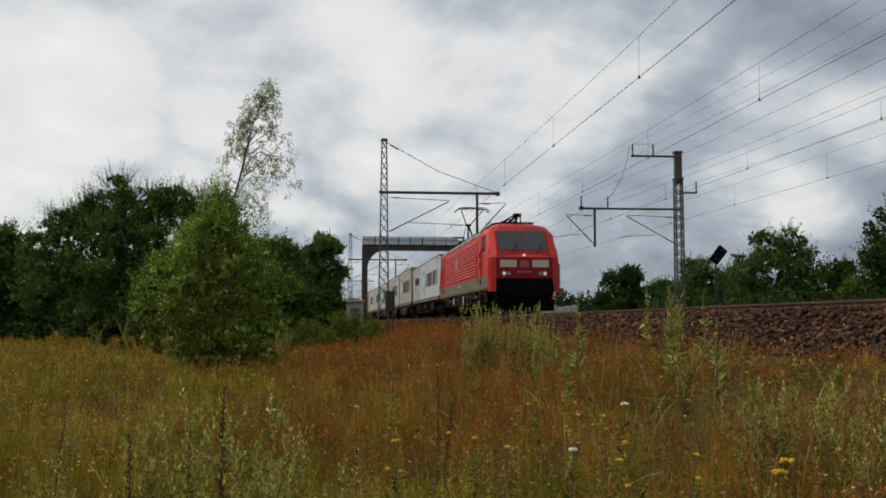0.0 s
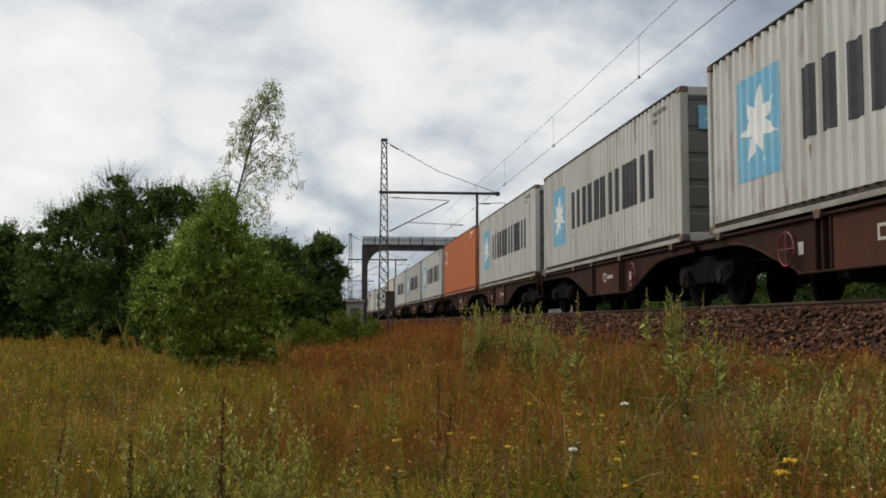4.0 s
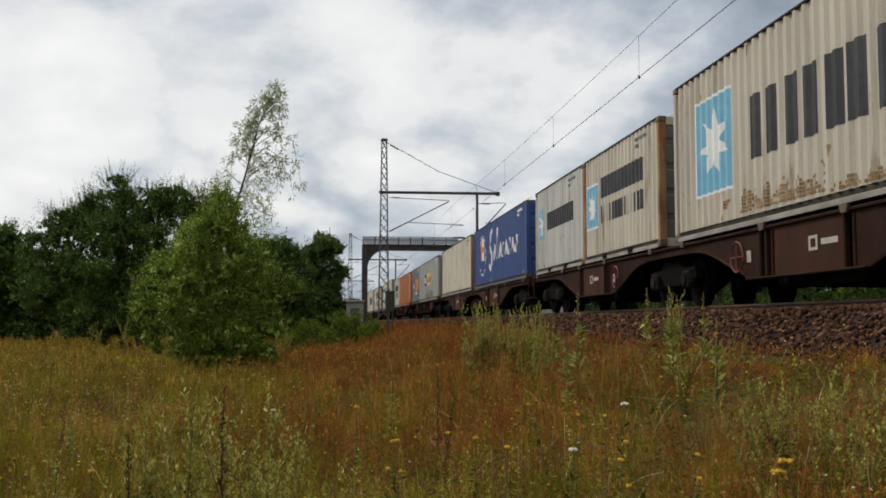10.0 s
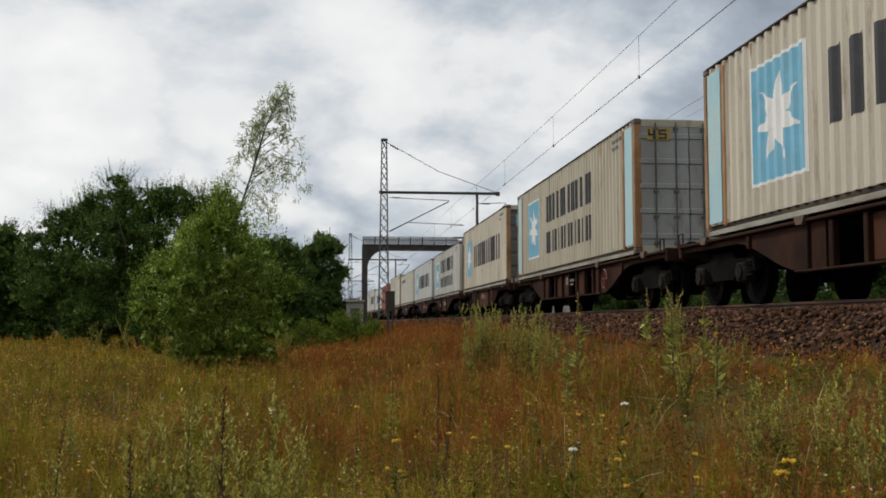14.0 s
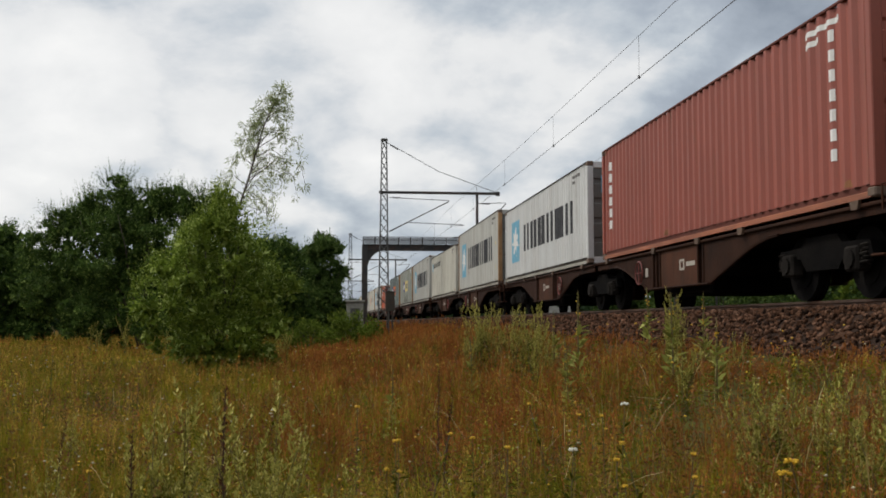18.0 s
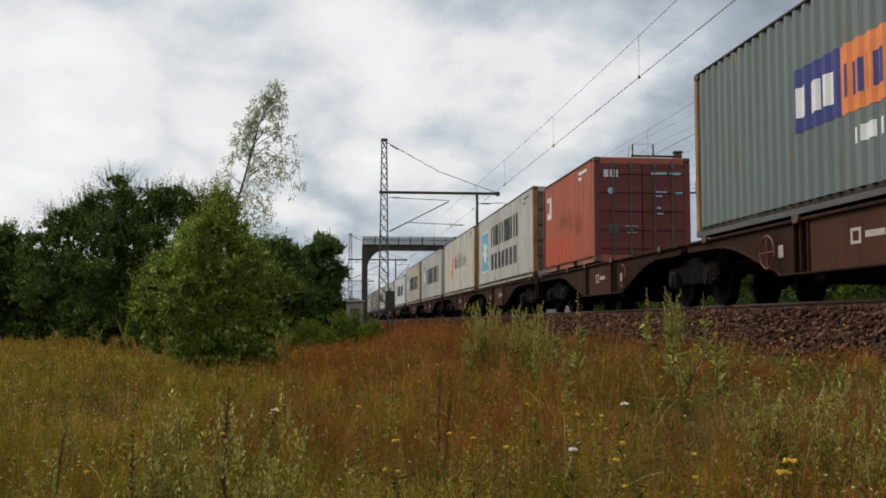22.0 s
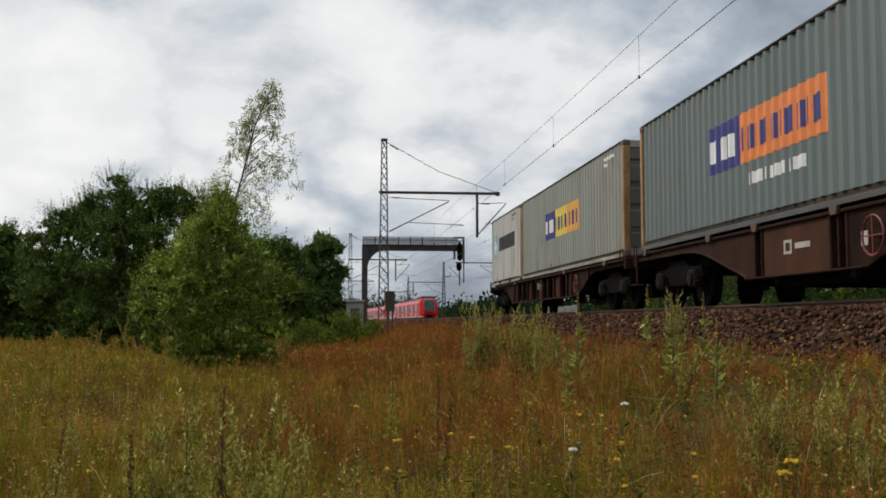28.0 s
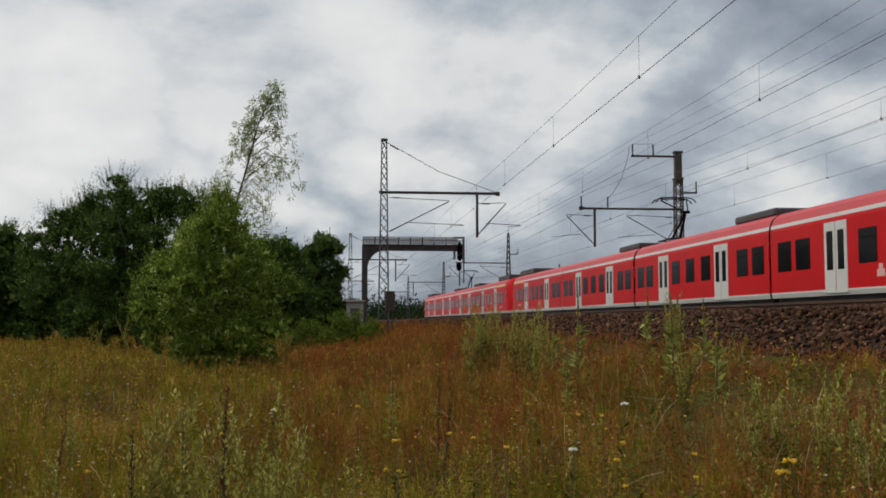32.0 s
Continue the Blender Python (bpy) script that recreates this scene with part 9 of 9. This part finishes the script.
def build_undergrowth():
    """Small leafy herbs between the grass: short stems with leaves up to the tip."""
    for name, n, leaves, material, label, hi, seed in (("herb_undergrowth", 5200, 22, "herb_green", "low green herbs between the grass", 0.40, 3.0), ("pale_undergrowth", 1800, 20, "herb_pale", "pale yellow-green herbs between the grass", 0.50, 17.0),
                                                       ("withered_undergrowth", 4600, 18, "herb_brown", "withered brown herbs and seed heads", 0.55, 9.0)):
        x, y = scatter(n, 2.2, 30)
        w = x + KAPPA * y * y / 2
        p = patch(x, y, 0.9, seed) + 0.6 * patch(x, y, 0.28, seed + 1)
        if name[0] == "h":
            p = p + 0.42 * np.clip((x - 1.4) / 0.6, 0, 1) * np.clip((6.2 - y) / 1.5, 0, 1)
        elif name[0] == "p":
            p = p + 0.5 * np.clip((8.6 - y) / 2.2, 0, 1) * np.clip((x + 0.4) / 0.5, 0, 1) * np.clip((1.9 - x) / 0.5, 0, 1)
        keep = (RNG.random(n) < np.clip(0.40 + 1.3 * p, 0.03, 1)) & (w < 4.2)
        x, y, p, w = x[keep], y[keep], p[keep], w[keep]
        m = len(x)
        z = np.array([ground_height(a, b) for a, b in zip(x, y)])
        h = (0.16 + hi * RNG.random(m)) * np.clip(0.8 + 0.8 * p, 0.5, 1.25) * (1 - 0.6 * np.clip((w - 2.6) / 1.6, 0, 1))
        a = RNG.random(m) * 2 * math.pi
        e = 0.35 * h * RNG.random(m)
        t = 0.12 + 0.9 * (np.arange(leaves)[None] + RNG.random((m, leaves))) / leaves
        pos = np.stack([x[:, None] + np.cos(a)[:, None] * e[:, None] * t ** 1.5, y[:, None] + np.sin(a)[:, None] * e[:, None] * t ** 1.5, z[:, None] + h[:, None] * t], 2)
        b = np.arange(leaves)[None] * 2.4 + RNG.random((m, 1)) * 6.3
        out = np.stack([np.cos(b), np.sin(b), 0.35 + 0.45 * RNG.normal(size=(m, leaves)) + 0.5 * t], 2) + 0.25 * RNG.normal(size=(m, leaves, 3))
        out /= np.linalg.norm(out, axis=2)[..., None]
        side = np.cross(out, RNG.normal(size=(m, leaves, 3)))
        side /= np.linalg.norm(side, axis=2)[..., None]
        L = ((0.034 + 0.0016 * y)[:, None] * (0.5 + 0.8 * RNG.random((m, leaves))) * (1.25 - 0.65 * t))[..., None]
        v = np.stack([pos, pos + out * L * 0.5 + side * L * 0.17, pos + out * L - np.array([0, 0, 0.2]) * L, pos + out * L * 0.5 - side * L * 0.17], 2).reshape(-1, 3)
        f = np.arange(m * leaves)[:, None] * 4
        ob = new(name, soup(name, v, np.concatenate([f + [0, 1, 2], f + [0, 2, 3]], 1).reshape(-1, 3), M[material]))
        tagged(ob, label, "undergrowth", kind="stuff")


def build_fallen_straw():
    """Long pale stalks that lean across the growth or lie on it."""
    g = Geo()
    rng = random.Random(91)
    for i in range(130):
        y = 3.6 * (14 / 3.6) ** rng.random()
        x = -0.34 * y + rng.random() * min(0.86 * y, 0.34 * y + 3.2)
        z, a, l = ground_height(x, y) + 0.10 + 0.30 * rng.random(), rng.random() * 2 * math.pi, 0.10 + 0.22 * rng.random() ** 1.5
        rise = l * (0.1 + 1.1 * rng.random() ** 1.5)
        c, d = math.cos(a) * l, math.sin(a) * l
        g.tube([(x, y, z), (x + c * 0.5, y + d * 0.5, z + rise * 0.65), (x + c, y + d, z + rise)], [0.0018, 0.0016, 0.0010], 4)
    tagged(part("fallen_straw", g, M["straw"]), "pale dry stalks leaning across the meadow grass", "grass", kind="stuff")


M["straw"] = surface("pale_dry_straw", (0.46, 0.36, 0.18), 0.7, 0, 0.2, 8, 60, 0.05, island=0.45)
M["herb_pale"] = leafy("pale_yellow_green_herb_leaves", (0.16, 0.165, 0.02), (0.34, 0.32, 0.045), (0.60, 0.54, 0.14), 0.65, 0.3, patchy=3.0)


def build_plumes():
    """Pale dry plumes that stand in loose groups."""
    x, y = scatter(16000, 2.6, 24)
    w = x + KAPPA * y * y / 2
    p = patch(x, y, 1.1, 21.0) + 0.5 * patch(x, y, 0.3, 23.0) + 0.05 * np.clip(w, -2, 2) + 0.30 * np.clip(x - 1.0, 0, 1) * (y < 10)
    keep = (RNG.random(len(x)) < 0.14 * np.clip(2.4 * (p - 0.10), 0, 1)) & (w < 3.6)
    x, y = x[keep], y[keep]
    m = len(x)
    z = np.array([ground_height(a, b) for a, b in zip(x, y)]) - 0.02
    v, f = blades(x, y, z, 0.36 + 0.30 * RNG.random(m), 0.0012 + 0.00022 * y, 0.03 + 0.45 * RNG.random(m) ** 2, 2.4)
    ob = new("pale_grass_plumes", soup("pale_grass_plumes", v, f, M["plume"]))
    tagged(ob, "pale dry grass plumes standing in loose groups", "grass", kind="stuff")


M["plume"] = leafy("pale_dry_plumes", (0.28, 0.20, 0.07), (0.46, 0.36, 0.14), (0.62, 0.52, 0.26), 0.7, 0.3)


def build_small_flowers():
    """Countless tiny flower and seed heads over the grass."""
    for name, n, material, label in (("small_yellow_flowers", 1100, "tansy", "tiny yellow flower heads over the meadow grass"), ("small_pale_flowers", 1000, "seed_pale", "tiny pale seed heads over the meadow grass")):
        x, y = scatter(n, 3.0, 38)
        low = x + KAPPA * y * y / 2 < 3.9
        x, y = x[low], y[low]
        n = len(x)
        p = patch(x, y, 0.35, 5.0 if "yellow" in name else 8.0)
        keep = RNG.random(n) < np.clip(0.35 + 1.6 * p, 0, 1)
        x, y = x[keep], y[keep]
        m = len(x)
        z = np.array([ground_height(a, b) for a, b in zip(x, y)]) + 0.34 + 0.30 * RNG.random(m)
        s = (0.006 + 0.0007 * y) * (0.6 + 0.8 * RNG.random(m))
        c = np.array([(1, 0, 0), (0, 1, 0), (-1, 0, 0), (0, -1, 0), (0, 0, 0.6), (0, 0, -0.5)])
        v = np.stack([x, y, z], 1)[:, None] + c[None] * s[:, None, None]
        f = np.array([(0, 1, 4), (1, 2, 4), (2, 3, 4), (3, 0, 4), (1, 0, 5), (2, 1, 5), (3, 2, 5), (0, 3, 5)])
        ob = new(name, soup(name, v.reshape(-1, 3), (np.arange(m)[:, None, None] * 6 + f[None]).reshape(-1, 3), M[material]))
        tagged(ob, label, "flowers", kind="stuff")


M["seed_pale"] = surface("pale_seed_heads", (0.42, 0.38, 0.24), 0.8, 0, 0.2, 40, 200, 0.1, island=0.3)
BED = [(4.72, -0.66), (5.45, -0.19), (5.7, -0.15), (6.2, -0.19), (9.6, -0.19)]


def build_verge():
    """The meadow goes on beside and behind the path."""
    for name, tufts, per, label in (("grass_green", 2600, 8, "olive green meadow grass beside the path"), ("grass_straw", 1500, 4, "dry straw-coloured grass beside the path"), ("grass_red", 2200, 4, "red-brown sorrel stems beside the path")):
        tx, ty = -13 + 17.4 * RNG.random(tufts), -9 + 24 * RNG.random(tufts)
        rest = (tx < -0.40 * ty - 1.4) | (tx > 0.66 * ty + 1.1) | (ty < 1.8)
        tx, ty = tx[rest], ty[rest]
        keep = RNG.random(len(tx)) < np.clip(0.6 + (0.5 if name == "grass_red" else -0.4) * redness(tx, ty, tx), 0.2, 1)
        tx, ty = tx[keep], ty[keep]
        full = np.repeat(stand(tx, ty) * (1 - 0.6 * np.clip((tx - 2.4) / 2.0, 0, 1)), per)
        m = len(tx) * per
        turn = RNG.random(m) * 2 * math.pi
        spread = 0.09 * RNG.random(m) ** 0.5
        x, y = np.repeat(tx, per) + np.cos(turn) * spread, np.repeat(ty, per) + np.sin(turn) * spread
        z = np.array([ground_height(a, b) for a, b in zip(x, y)]) - 0.02
        h = (0.26 + 0.34 * RNG.random(m)) * full
        if name == "grass_green":
            v, f = blades(x, y, z, h, np.full(m, 0.0045), 0.15 + 0.9 * RNG.random(m), 0.8, turn)
        else:
            v, f = panicles(x, y, z, h, np.full(m, 0.0032), 0.06 + 0.5 * RNG.random(m) ** 2, turn, 5, np.full(m, 0.0085), 0.45)
        tagged(new("verge_" + name.split("_")[1] + "_grass", soup(name, v, f, M[name])), label, "grass", kind="stuff")


def bed_height(w):
    for (a, b), (c, d) in zip(BED, BED[1:]):
        if a <= w <= c:
            return b + (d - b) * (w - a) / (c - a)
    return -0.19


def stone_verts(rng, n, size):
    """n uneven boulders of eight corners."""
    c = np.array([(a, b, d) for d in (-1, 1) for b in (-1, 1) for a in (-1, 1)], float)
    v = c[None] * (0.55 + 0.45 * rng.random((n, 8, 1))) * (0.6 + 0.7 * rng.random((n, 1, 3)))
    q = rng.normal(size=(n, 4))
    q /= np.linalg.norm(q, axis=1)[:, None]
    w, x, y, z = q.T
    R = np.stack([np.stack([1 - 2 * (y * y + z * z), 2 * (x * y - z * w), 2 * (x * z + y * w)], 1), np.stack([2 * (x * y + z * w), 1 - 2 * (x * x + z * z), 2 * (y * z - x * w)], 1),
                  np.stack([2 * (x * z - y * w), 2 * (y * z + x * w), 1 - 2 * (x * x + y * y)], 1)], 1)
    return np.einsum("nij,nkj->nki", R, v) * (size * 0.5)[:, None, None]


def build_stones():
    rng = np.random.default_rng(77)
    quad = np.array([(0, 2, 3, 1), (4, 5, 7, 6), (0, 1, 5, 4), (2, 6, 7, 3), (0, 4, 6, 2), (1, 3, 7, 5)])
    v, f, n0 = [], [], 0
    for y0, y1, per, size in ((6, 15, 430, 0.043), (15, 28, 280, 0.052), (28, 75, 80, 0.080)):
        n = int((y1 - y0) * 2.0 * per)
        y = y0 + (y1 - y0) * rng.random(n)
        w = 4.6 + 2.0 * rng.random(n) ** 0.9
        z = np.array([bed_height(max(4.72, a)) for a in w]) + 0.012 * rng.normal(size=n) + 0.008
        x = w - KAPPA * y * y / 2
        s = stone_verts(rng, n, size * (0.6 + 0.8 * rng.random(n))) + np.stack([x, y, z], 1)[:, None]
        v.append(s.reshape(-1, 3))
        f.append((np.arange(n)[:, None, None] * 8 + quad[None]).reshape(-1, 4) + n0)
        n0 += n * 8
    ob = new("ballast_stones", soup("ballast_stones", np.concatenate(v), np.concatenate(f), M["stone"]))
    tagged(ob, "broken brown ballast stones on the shoulder", "ballast", kind="stuff")
    bed = bpy.data.objects["ballast_bed"]
    shapes = []
    for k in range(8):
        sv = stone_verts(rng, 1, np.array([0.058]))[0]
        shapes.append(Geo().add([tuple(p) for p in sv], [tuple(q) for q in quad]).mesh("stone"))
    for k in range(290):
        y = 9 + 9 * rng.random()
        w = 4.75 + 1.3 * rng.random()
        put("stone", shapes[k % 8], M["stone"], bed, at=pose(w, y, bed_height(w) + 0.025, *(360 * rng.random(3))) @ Matrix.Scale(0.7 + 0.8 * rng.random(), 4))


build_plants()
build_undergrowth()
build_fallen_straw()
build_plumes()
build_small_flowers()
build_stones()
build_verge()


motions()
